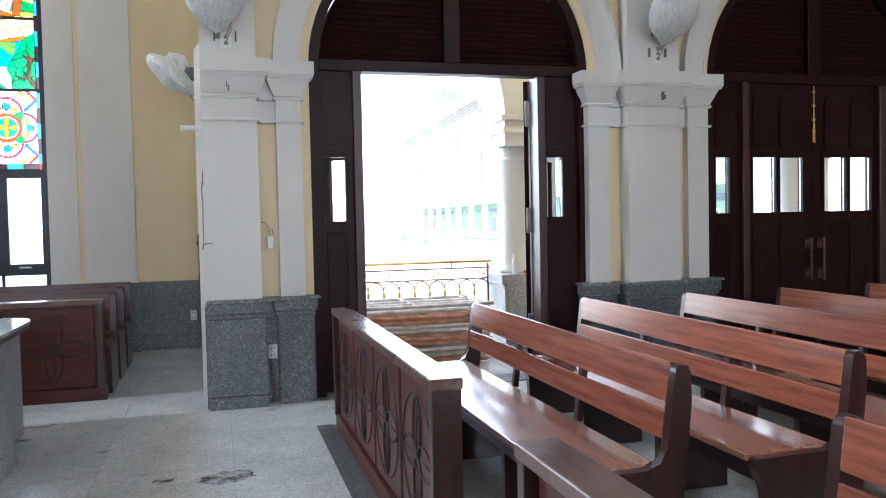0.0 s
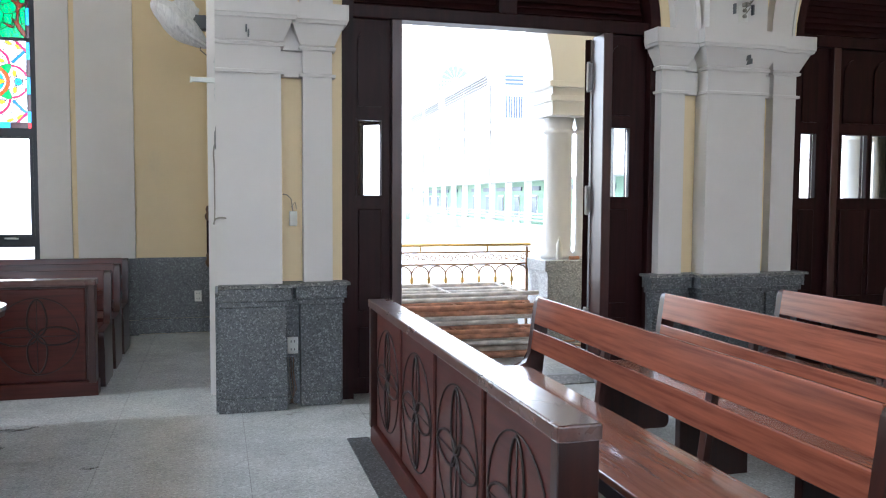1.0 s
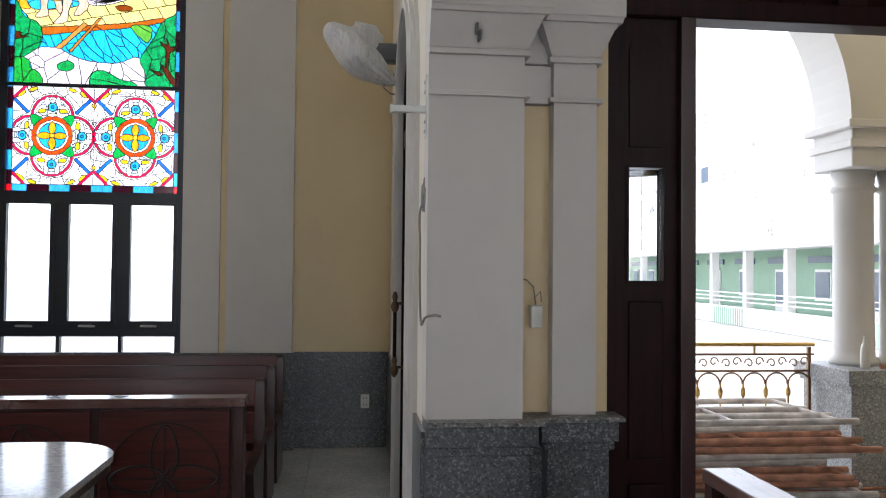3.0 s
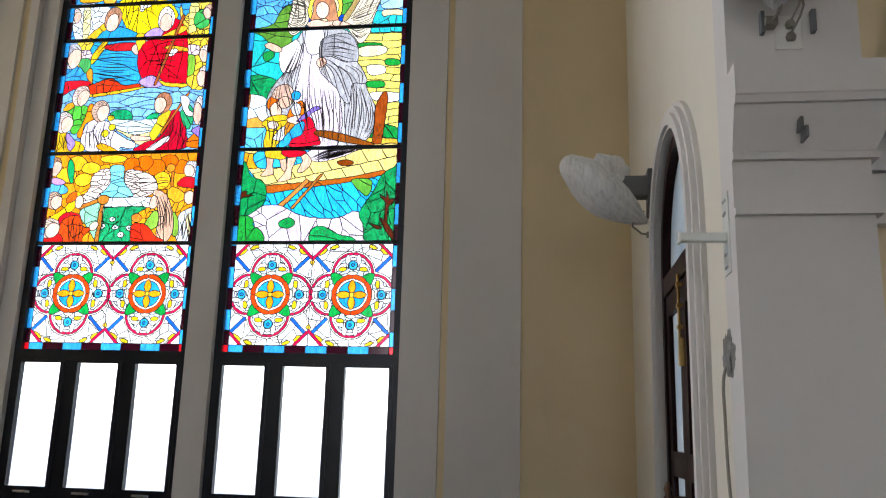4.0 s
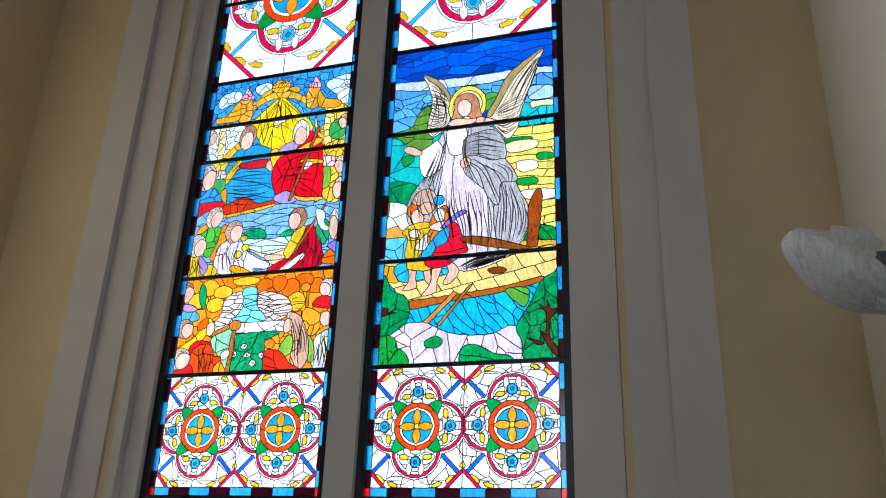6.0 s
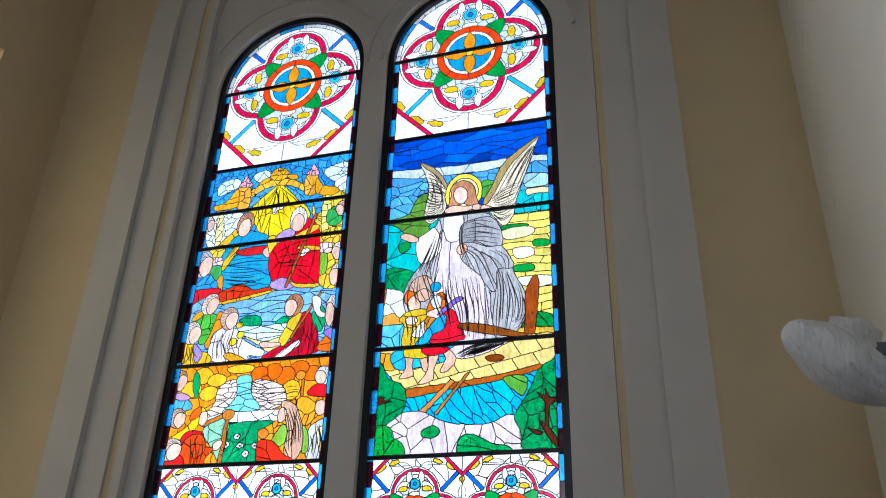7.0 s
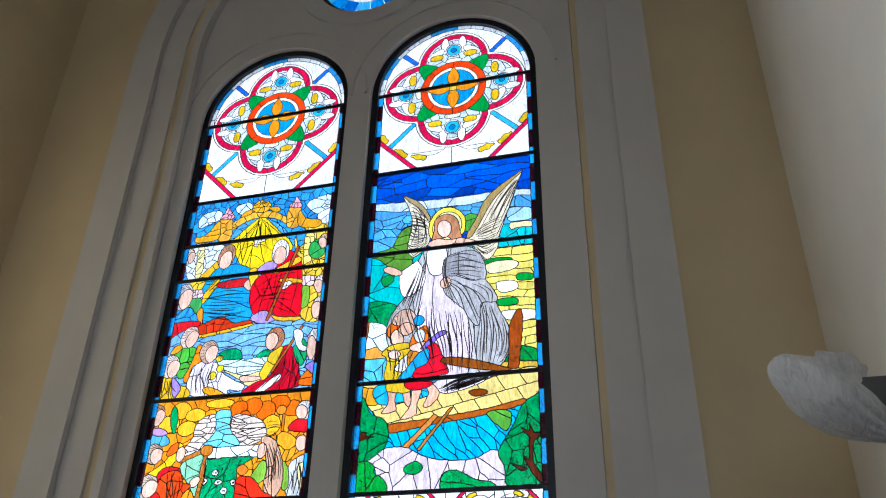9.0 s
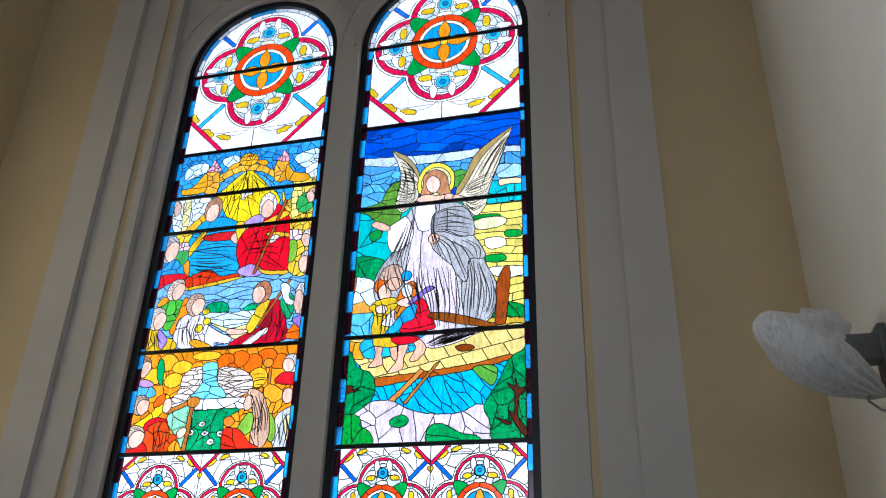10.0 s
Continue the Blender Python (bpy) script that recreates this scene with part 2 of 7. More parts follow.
def m_weathered(name):
    """White paint with runs of black mould."""
    m, t, p = material(name)
    n = noise_node(t, 0.9, 7, 0.72, (1, 1, 0.5))
    f = noise_node(t, 5, 5, 0.7)
    g = ramp(t, mix(t, n.outputs[0], f.outputs[0], 0.35), [(0.555, (0.66, 0.66, 0.64)), (0.62, (0.13, 0.135, 0.12))])
    t.links.new(g.outputs[0], p.inputs["Base Color"])
    p.inputs["Roughness"].default_value = 0.85
    return m


WEATHERED = m_weathered("weathered_facade")
PALE_TUBE = m_plain("pale_worn_tube", (0.62, 0.58, 0.52), 0.6, 0.2, 0.35, 9, 0.3)
GREEN = m_plaster("pale_green_wall", (0.26, 0.42, 0.30), (0.2, 0.25, 0.2))
BLUE_PANE = m_plain("blue_grey_pane", (0.07, 0.11, 0.17), 0.3)
ROOF_RED = m_plain("red_roof", (0.42, 0.16, 0.11), 0.8, 0, 0.25)

# ---- shaping ----


def part(name, bm, mat, parent=None, label="", smooth=False):
    me = bpy.data.meshes.new(name)
    bmesh.ops.recalc_face_normals(bm, faces=bm.faces)
    bm.to_mesh(me)
    bm.free()
    for x in (mat if isinstance(mat, (list, tuple)) else [mat]):
        me.materials.append(x)
    if smooth:
        for f in me.polygons:
            f.use_smooth = True
    ob = new(name, me)
    if parent is not None:
        ob.parent = parent
    if label:
        ob["label"] = label
    return ob


def thing(name, label, category, at=None, group="", kind=""):
    ob = new(name)
    ob.empty_display_size = 0.1
    if at is not None:
        ob.matrix_world = at
    return tagged(ob, label, category, group, kind)


def box(bm, x0, x1, y0, y1, z0, z1, bevel=0.0, m=None):
    v = [bm.verts.new((x, y, z)) for z in (z0, z1) for x, y in ((x0, y0), (x1, y0), (x1, y1), (x0, y1))]
    f = [bm.faces.new([v[i] for i in q]) for q in ((3, 2, 1, 0), (4, 5, 6, 7), (0, 1, 5, 4), (1, 2, 6, 5), (2, 3, 7, 6), (3, 0, 4, 7))]
    if bevel:
        ed = list({e for q in f for e in q.edges})
        r = bmesh.ops.bevel(bm, geom=ed, offset=bevel, segments=2, affect='EDGES', profile=0.5)
        v = list({w for q in r["faces"] for w in q.verts} | {w for w in v if w.is_valid})
    if m is not None:
        bmesh.ops.transform(bm, matrix=m, verts=[w for w in v if w.is_valid])
    return bm


def boxed(x0, x1, y0, y1, z0, z1, bevel=0.0):
    return box(bmesh.new(), x0, x1, y0, y1, z0, z1, bevel)


def solid(bm, ring_a, ring_b):
    """A closed solid between two rings of as many points."""
    a, b = [bm.verts.new(p) for p in ring_a], [bm.verts.new(p) for p in ring_b]
    n = len(a)
    bm.faces.new(a)
    bm.faces.new(b[::-1])
    for i in range(n):
        bm.faces.new((a[i], b[i], b[(i + 1) % n], a[(i + 1) % n]))
    return bm


XZ = lambda u, v, d: (u, d, v)          # a wall that runs along x
YZ = lambda u, v, d: (d, u, v)          # a wall that runs along y


def band(bm, f, us, lo, hi, d0, d1):
    """A plate over the stations us, from lo(u) to hi(u), between the depths d0 and d1."""
    rows = [[bm.verts.new(f(u, g(u), d)) for g, d in ((lo, d0), (hi, d0), (hi, d1), (lo, d1))] for u in us]
    for a, b in zip(rows, rows[1:]):
        for i in range(4):
            bm.faces.new((a[i], a[(i + 1) % 4], b[(i + 1) % 4], b[i]))
    bm.faces.new(rows[0])
    bm.faces.new(rows[-1][::-1])
    return bm


def ring(bm, f, cu, cv, r0, r1, a0, a1, d0, d1, n=28, closed=False):
    """An arched or round moulding of rectangular section."""
    rows = []
    for k in range(n + (0 if closed else 1)):
        a = radians(a0 + (a1 - a0) * k / n)
        rows.append([bm.verts.new(f(cu + r * math.cos(a), cv + r * math.sin(a), d)) for r, d in ((r0, d0), (r1, d0), (r1, d1), (r0, d1))])
    pairs = list(zip(rows, rows[1:])) + ([(rows[-1], rows[0])] if closed else [])
    for a, b in pairs:
        for i in range(4):
            bm.faces.new((a[i], a[(i + 1) % 4], b[(i + 1) % 4], b[i]))
    if not closed:
        bm.faces.new(rows[0])
        bm.faces.new(rows[-1][::-1])
    return bm


def arch_of(cu, r, zs):
    return lambda u: zs + math.sqrt(max(0.0, r * r - (u - cu) ** 2))


def arch_steps(cu, r, n=28):
    return [cu - r * math.cos(math.pi * k / n) for k in range(n + 1)]


def flat(v):
    return lambda u: v


def tube(bm, pts, r, sides=8, closed=False):
    pts = [Vector(p) for p in pts]
    n = len(pts)
    rows = []
    side = None
    for i, p in enumerate(pts):
        q = pts[(i + 1) % n] if closed or i < n - 1 else p
        o = pts[i - 1] if closed or i > 0 else p
        d = (q - o).normalized()
        if side is None:
            side = d.orthogonal().normalized()
        side = (side - d * side.dot(d)).normalized()
        up = d.cross(side)
        rr = r(i / max(1, n - 1)) if callable(r) else r
        rows.append([bm.verts.new(p + (side * math.cos(a) + up * math.sin(a)) * rr) for a in [2 * math.pi * k / sides for k in range(sides)]])
    for a, b in list(zip(rows, rows[1:])) + ([(rows[-1], rows[0])] if closed else []):
        for i in range(sides):
            bm.faces.new((a[i], b[i], b[(i + 1) % sides], a[(i + 1) % sides]))
    if not closed:
        bm.faces.new(rows[0][::-1])
        bm.faces.new(rows[-1])
    return bm


def lathe(bm, prof, cx, cy, sides=24):
    """Turned about an upright axis: prof is radius and height."""
    rows = [[bm.verts.new((cx + r * math.cos(2 * math.pi * k / sides), cy + r * math.sin(2 * math.pi * k / sides), z)) for k in range(sides)] for r, z in prof]
    for a, b in zip(rows, rows[1:]):
        for i in range(sides):
            bm.faces.new((a[i], a[(i + 1) % sides], b[(i + 1) % sides], b[i]))
    bm.faces.new(rows[0][::-1])
    bm.faces.new(rows[-1])
    return bm


def setting(ob, label, category):
    return tagged(ob, label, category, "", "structure")

# ---- floor, ceilings and enclosing walls ----
floor = setting(part("floor", boxed(-14, 14, -15, 3.98, -0.12, -0.006), JOINT), "grey polished granite floor, dusty and stained", "floor")
setting(part("ceiling", boxed(-14, 14, -15.3, 4.2, 12, 12.3), CEIL), "pale plaster church ceiling", "ceiling")

bm = bmesh.new()          # the unseen far side of the nave, with three assumed tall window openings
for x0, x1 in ((-14, -5.9), (-4.1, -0.4), (1.4, 5.1), (6.9, 14)):
    box(bm, x0, x1, -15.3, -15, -0.1, 12)
for x0 in (-5.9, -0.4, 5.1):
    box(bm, x0, x0 + 1.8, -15.3, -15, -0.1, 1.6)
    box(bm, x0, x0 + 1.8, -15.3, -15, 6.8, 12)
setting(part("wall_south", bm, YELLOW), "yellow plaster wall of the nave", "wall")
setting(part("wall_west", boxed(-14.3, -14, -15.3, 4.2, -0.1, 12), YELLOW), "yellow plaster wall of the nave", "wall")
setting(part("wall_east", boxed(14, 14.3, -15.3, 4.2, -0.1, 12), YELLOW), "yellow plaster wall of the nave", "wall")

# ---- wall with the arched doors ----
YW, SP = 0.20, 2.81       # face of the yellow wall; springing height of the arches
D1, D2, D3, RA = 2.20, 6.02, 9.84, 1.28
bm = bmesh.new()
edges = [0.10, D1 - RA, D1 + RA, D2 - RA, D2 + RA, D3 - RA, D3 + RA, 14]
for k in range(0, 8, 2):
    band(bm, XZ, [edges[k], edges[k + 1]], flat(-0.1), flat(12), YW, 0.52)
for c in (D1, D2, D3):
    band(bm, XZ, arch_steps(c, RA), arch_of(c, RA, SP), flat(12), YW, 0.52)
setting(part("wall_north", bm, YELLOW), "yellow plaster wall with arched door openings", "wall")
setting(part("wall_north_1", boxed(-14, -6.85, 0.2, 0.52, -0.1, 12), YELLOW), "yellow plaster wall of the nave", "wall")


def capital_rows(z0):
    """Height and overhang of the capital's steps."""
    return ((z0, 0.0), (z0, 0.022), (z0 + 0.02, 0.022), (z0 + 0.026, 0.0), (z0 + 0.185, 0.0), (z0 + 0.185, 0.022), (z0 + 0.205, 0.026), (z0 + 0.215, 0.012),
            (z0 + 0.225, 0.018), (z0 + 0.355, 0.075), (z0 + 0.355, 0.092), (z0 + 0.378, 0.098), (z0 + 0.382, 0.104), (z0 + 0.49, 0.104))


def pilaster(name, x0, x1, y0, y1, z0, z1, left=True, right=True):
    """A pilaster with a moulded capital; its overhang stays off a flush side."""
    bm = bmesh.new()
    rows = [(z0, 0.0)] + list(capital_rows(2.32))
    if z1 > 2.9:
        rows += [(2.812, 0.0), (z1, 0.0)]
    loops = []
    for z, o in rows:
        a, b = x0 - (o if left else 0), x1 + (o if right else 0)
        loops.append([bm.verts.new(p) for p in ((a, y0 - o, z), (b, y0 - o, z), (b, y1, z), (a, y1, z))])
    for a, b in zip(loops, loops[1:]):
        for i in range(4):
            bm.faces.new((a[i], a[(i + 1) % 4], b[(i + 1) % 4], b[i]))
    bm.faces.new(loops[0][::-1])
    bm.faces.new(loops[-1])
    return part(name, bm, WHITE)


def plinth(name, x0, x1, y0, y1, top, left=True, right=True):
    """Granite cladding: a body, a plain base course and a stepped cap."""
    root = thing(name, "grey speckled granite plinth of the pilasters", "plinth", kind="structure")
    e = 0.004
    for nm, za, zb, o, mt in (("base_slab", 0, 0.10, 0.0275, GRANITE), ("face_slab", 0.103, top - 0.155, 0.027, GRANITE), ("step_slab", top - 0.152, top - 0.115, 0.045, GRANITE),
                              ("cap_slab", top - 0.112, top - 0.025, 0.062, GRANITE), ("ledge", top - 0.022, top, 0.085, GRANITE_TOP)):
        part(nm, boxed(x0 - (o if left else 0), x1 + (o if right else 0), y0 - o, y1, za, zb, e), mt, root)
    return root


WT = 0.885
PILLARS = ((0.047, 0.48, 0.635, 0.84, None), (3.80, 4.33, 4.47, 4.69, (3.44, 3.65)), (7.64, 8.17, 8.31, 8.53, (7.28, 7.49)))
for wx0, wx1, nx0, nx1, other in PILLARS:
    first = other is None
    setting(pilaster("pilaster", wx0, wx1, 0.03, YW + 0.02, WT - 0.01, 12, left=not first), "white plaster pilaster with a moulded capital", "pilaster")
    setting(pilaster("pilaster", nx0, nx1, 0.115, YW + 0.02, WT - 0.01, 2.81), "narrow white plaster pilaster with a moulded capital", "pilaster")
    plinth("plinth", wx0, wx1, 0.03, YW, WT, left=not first)
    plinth("plinth", nx0, nx1 + 0.03, 0.115, YW, WT)
    if other:
        setting(pilaster("pilaster", *other, 0.115, YW + 0.02, WT - 0.01, 2.81), "narrow white plaster pilaster with a moulded capital", "pilaster")
        plinth("plinth", other[0] - 0.03, other[1], 0.115, YW, WT)
# white back of the capitals between the pilasters
for x0, x1 in ((0.48, 0.635), (3.65, 3.80), (4.33, 4.47), (7.49, 7.64), (8.17, 8.31)):
    bm = boxed(x0, x1, YW - 0.035, YW + 0.01, 2.335, 2.5)
    box(bm, x0, x1, YW - 0.055, YW + 0.01, 2.32, 2.342)
    box(bm, x0, x1, YW - 0.055, YW + 0.01, 2.505, 2.53)
    box(bm, x0, x1, YW - 0.045, YW + 0.01, 2.53, 2.81)
    setting(part("trim", bm, WHITE), "white plaster moulding between capitals", "moulding")
# the yellow jamb beside each door has its own plinth
for x0, x1 in ((0.86, 0.918), (3.482, 3.42), (4.70, 4.738)):
    a, b = min(x0, x1), max(x0, x1)
    setting(part("trim", boxed(a, b, YW - 0.025, YW + 0.12, 0, WT - 0.02, 0.003), GRANITE), "grey granite slab at the door jamb", "slab")
for x0, x1 in ((0.506, 0.61), (3.68, 3.775), (4.357, 4.445)):
    setting(part("trim", boxed(x0, x1, YW - 0.02, YW + 0.02, 0, WT - 0.02, 0.003), GRANITE), "dark granite slab in the recess between plinths", "slab")
for c in (D1, D2, D3):
    bm = bmesh.new()
    ring(bm, XZ, c, SP, 1.365, 1.565, 0, 180, 0.13, YW + 0.02, 40)
    ring(bm, XZ, c, SP, 1.355, 1.375, 0, 180, 0.118, YW + 0.02, 40)
    ring(bm, XZ, c, SP, 1.545, 1.58, 0, 180, 0.112, YW + 0.02, 40)
    setting(part("trim", bm, WHITE), "white plaster arch moulding over the door", "moulding")

# ---- the doors ----
YD = 0.30


def carved_panel(bm, x0, x1, z0, z1, y, arch=False, proud=0.014):
    """A raised field with sunk margins."""
    if arch:
        c, r = (x0 + x1) / 2, (x1 - x0) / 2
        band(bm, XZ, arch_steps(c, r, 14), flat(z0), arch_of(c, r, z1 - r), y - proud, y + 0.004)
    else:
        box(bm, x0, x1, y - proud, y + 0.004, z0, z1, 0.008)


def glazed_leaf(root, x0, x1, z0, z1, panes, y0, y1, zw0=1.50, zw1=2.05, arched=True):
    """A wooden leaf with small panes at eye height, raised panels above and below."""
    bm = bmesh.new()
    box(bm, x0, x1, y0, y1, z0, zw0)
    box(bm, x0, x1, y0, y1, zw1, z1)
    xs = [x0] + [v for p in panes for v in p] + [x1]
    for a, b in zip(xs[::2], xs[1::2]):
        box(bm, a, b, y0, y1, zw0, zw1)
    leaf = part("leaf", bm, DOOR, root)
    for a, b in panes:
        part("pane", boxed(a + 0.001, b - 0.001, (y0 + y1) / 2 - 0.003, (y0 + y1) / 2 + 0.003, zw0 + 0.001, zw1 - 0.001), CLEAR, leaf, "clear glass pane").visible_shadow = False
        q = bmesh.new()
        for s in ((a - 0.014, a, zw0 - 0.014, zw1 + 0.014), (b, b + 0.014, zw0 - 0.014, zw1 + 0.014), (a, b, zw1, zw1 + 0.014), (a, b, zw0 - 0.014, zw0)):
            box(q, s[0], s[1], y0 - 0.010, y0 + 0.004, s[2], s[3])
        part("bead", q, DOOR, leaf)
        w = bmesh.new()
        carved_panel(w, a, b, zw1 + 0.10, z1 - 0.08, y0, arched)
        part("panel", w, DOOR, leaf)
        w = bmesh.new()
        carved_panel(w, a, b, z0 + 0.62, zw0 - 0.1, y0)
        part("panel", w, DOOR, leaf)
        w = bmesh.new()
        carved_panel(w, a, b, z0 + 0.12, z0 + 0.5, y0)
        part("panel", w, DOOR, leaf)
    return leaf


def arched_frame(root, c):
    """Jambs, arched head, transom, mullion and the louvred fanlight."""
    bm = bmesh.new()
    for s in (-1, 1):
        a, b = sorted((c + s * (RA - 0.002), c + s * (RA - 0.085)))
        box(bm, a, b, YD - 0.09, YD + 0.12, 0, SP)
    ring(bm, XZ, c, SP, RA - 0.085, RA - 0.002, 0, 180, YD - 0.09, YD + 0.12, 40)
    part("frame", bm, DOOR, root)
    part("transom", boxed(c - RA + 0.085, c + RA - 0.085, YD - 0.06, YD + 0.10, 2.785, 2.885, 0.008), DOOR, root)
    part("mullion", boxed(c - 0.075, c + 0.075, YD - 0.045, YD + 0.08, 2.885, SP + RA - 0.08, 0.006), DOOR, root)
    bm = bmesh.new()
    z = 2.93
    while z < SP + RA - 0.2:
        h = math.sqrt(max(0.01, (RA - 0.10) ** 2 - max(0, z + 0.03 - SP) ** 2))
        for s in (-1, 1):
            a, b = sorted((c + s * 0.075, c + s * h))
            box(bm, a, b, -0.028, 0.028, -0.005, 0.005, 0, pose(0, YD + 0.03, z, 58))
        z += 0.048
    part("louvre", bm, LOUVRE, root)
    # dark boards close the fanlight behind its slats
    bm = bmesh.new()
    band(bm, XZ, arch_steps(c, RA - 0.09), flat(2.885), arch_of(c, RA - 0.09, SP), YD + 0.085, YD + 0.11)
    part("backing", bm, DOOR, root)


door_1 = thing("door_1", "dark wooden arched double door standing open", "door", kind="structure")
arched_frame(door_1, D1)
glazed_leaf(door_1, D1 - RA + 0.085, 1.30, 0.02, 2.785, [(1.05, 1.225)], YD - 0.02, YD + 0.05)
glazed_leaf(door_1, 3.07, D1 + RA - 0.085, 0.02, 2.785, [(3.09, 3.25)], YD - 0.02, YD + 0.05)
part("jamb", boxed(1.295, 1.372, YD - 0.07, YD + 0.14, 0, 2.785, 0.006), DOOR_RED, door_1)
part("jamb", boxed(2.995, 3.072, YD - 0.07, YD + 0.14, 0, 2.785, 0.006), DOOR_RED, door_1)


def open_leaf(x, turn, sgn):
    """A leaf swung outwards on its hinges."""
    bm = bmesh.new()
    m = pose(x, YD + 0.15, 0, 0, 0, turn)
    box(bm, 0, sgn * 0.78, 0, 0.045, 0.03, 1.45, 0, m)
    box(bm, 0, sgn * 0.78, 0, 0.045, 2.05, 2.77, 0, m)
    for a, b in ((0, 0.13), (0.36, 0.44), (0.66, 0.78)):
        box(bm, sgn * a, sgn * b, 0, 0.045, 1.45, 2.05, 0, m)
    leaf = part("leaf", bm, DOOR, door_1)
    for z in (0.35, 1.35, 2.35):
        q = bmesh.new()
        lathe(q, [(0.012, z), (0.016, z + 0.01), (0.016, z + 0.23), (0.012, z + 0.24)], x - 0.016 * sgn, YD + 0.15, 10)
        box(q, x - 0.002 * sgn, x + 0.04 * sgn, YD + 0.138, YD + 0.1478, z + 0.01, z + 0.23)
        part("hinge", q, STEEL, leaf, "steel butt hinge")


open_leaf(2.985, 48, 1)
open_leaf(1.382, -48, -1)

door_2 = thing("door_2", "dark wooden arched double door, closed", "door", kind="structure")
arched_frame(door_2, D2)
for s in (-1, 1):
    a = [sorted((D2 + s * p, D2 + s * q)) for p, q in ((1.195, 0.86), (0.86, 0.785), (0.78, 0.004))]
    w = [sorted((D2 + s * p, D2 + s * q)) for p, q in ((1.14, 0.985), (0.715, 0.45), (0.40, 0.13))]
    glazed_leaf(door_2, *a[0], 0.02, 2.785, [w[0]], YD - 0.02, YD + 0.05)
    part("jamb", boxed(*a[1], YD - 0.07, YD + 0.14, 0, 2.785, 0.006), DOOR_RED, door_2)
    leaf = glazed_leaf(door_2, *a[2], 0.02, 2.785, sorted(w[1:]), YD - 0.02, YD + 0.05)
    bm = bmesh.new()
    hx = D2 + s * 0.075
    lathe(bm, [(0.008, 0.80), (0.016, 0.82), (0.010, 0.86), (0.013, 0.9), (0.010, 1.0), (0.010, 1.08), (0.013, 1.14), (0.010, 1.18), (0.016, 1.22), (0.008, 1.24)], hx, YD - 0.085, 12)
    for z in (0.87, 1.17):
        tube(bm, [(hx, YD - 0.085, z), (hx, YD - 0.02, z)], 0.009, 8)
        box(bm, hx - 0.025, hx + 0.025, YD - 0.026, YD - 0.0195, z - 0.05, z + 0.05)
    part("pull_handle", bm, BRONZE, leaf, "tall turned brass pull handle", True)
bm = bmesh.new()
box(bm, D2 - 0.012, D2 + 0.02, YD - 0.035, YD - 0.0205, 2.2, 2.34, 0.004)
tube(bm, [(D2 + 0.004, YD - 0.03, 2.34), (D2 + 0.004, YD - 0.03, 2.77)], 0.006, 8)
for z in (2.42, 2.56, 2.7):
    box(bm, D2 - 0.012, D2 + 0.02, YD - 0.038, YD - 0.0205, z, z + 0.025, 0.003)
part("bolt", bm, BRASS, door_2, "brass tower bolt")

door_3 = thing("door_3", "dark wooden arched double door, closed", "door", kind="structure")
arched_frame(door_3, D3)
part("leaf", boxed(D3 - 1.195, D3 + 1.195, YD - 0.02, YD + 0.05, 0.02, 2.785), DOOR, door_3)

# ---- the alcove: return wall with its arched door ----
XR, AC, AR, AS = 0.05, 1.28, 0.60, 2.46
bm = bmesh.new()
band(bm, YZ, [0.07, AC - AR], flat(-0.1), flat(12), XR, XR + 0.25)
band(bm, YZ, [AC + AR, 3.62], flat(-0.1), flat(12), XR, XR + 0.25)
band(bm, YZ, arch_steps(AC, AR), arch_of(AC, AR, AS), flat(12), XR, XR + 0.25)
setting(part("wall_return", bm, CREAM), "cream plaster side wall with an arched door", "wall")
bm = bmesh.new()
for o, w0, w1 in ((0.062, 0.015, 0.07), (0.045, 0.0, 0.10), (0.022, 0.10, 0.125)):
    ring(bm, YZ, AC, AS, AR + w0, AR + w1, 0, 180, XR - o, XR + 0.01, 36)
    for s in (-1, 1):
        a, b = sorted((AC + s * (AR + w0), AC + s * (AR + w1)))
        box(bm, XR - o, XR + 0.01, a, b, 0, AS)
setting(part("trim", bm, WHITE), "white plaster architrave round the arched side door", "architrave")

door_4 = thing("door_4", "dark wooden arched side door with glass panes, ajar", "door", kind="structure")
bm = bmesh.new()
for s in (-1, 1):
    a, b = sorted((AC + s * (AR - 0.002), AC + s * (AR - 0.06)))
    box(bm, XR - 0.005, XR + 0.10, a, b, 0, AS)
ring(bm, YZ, AC, AS, AR - 0.06, AR - 0.002, 0, 180, XR - 0.005, XR + 0.10, 32)
box(bm, XR - 0.003, XR + 0.09, AC - AR + 0.06, AC + AR - 0.06, AS - 0.12, AS - 0.02)
part("frame", bm, DOOR, door_4)
bm = bmesh.new()
band(bm, YZ, arch_steps(AC, AR - 0.06, 20), flat(AS - 0.02), arch_of(AC, AR - 0.06, AS), XR + 0.04, XR + 0.046)
part("fanlight", bm, FROSTED, door_4, "frosted glass fanlight")
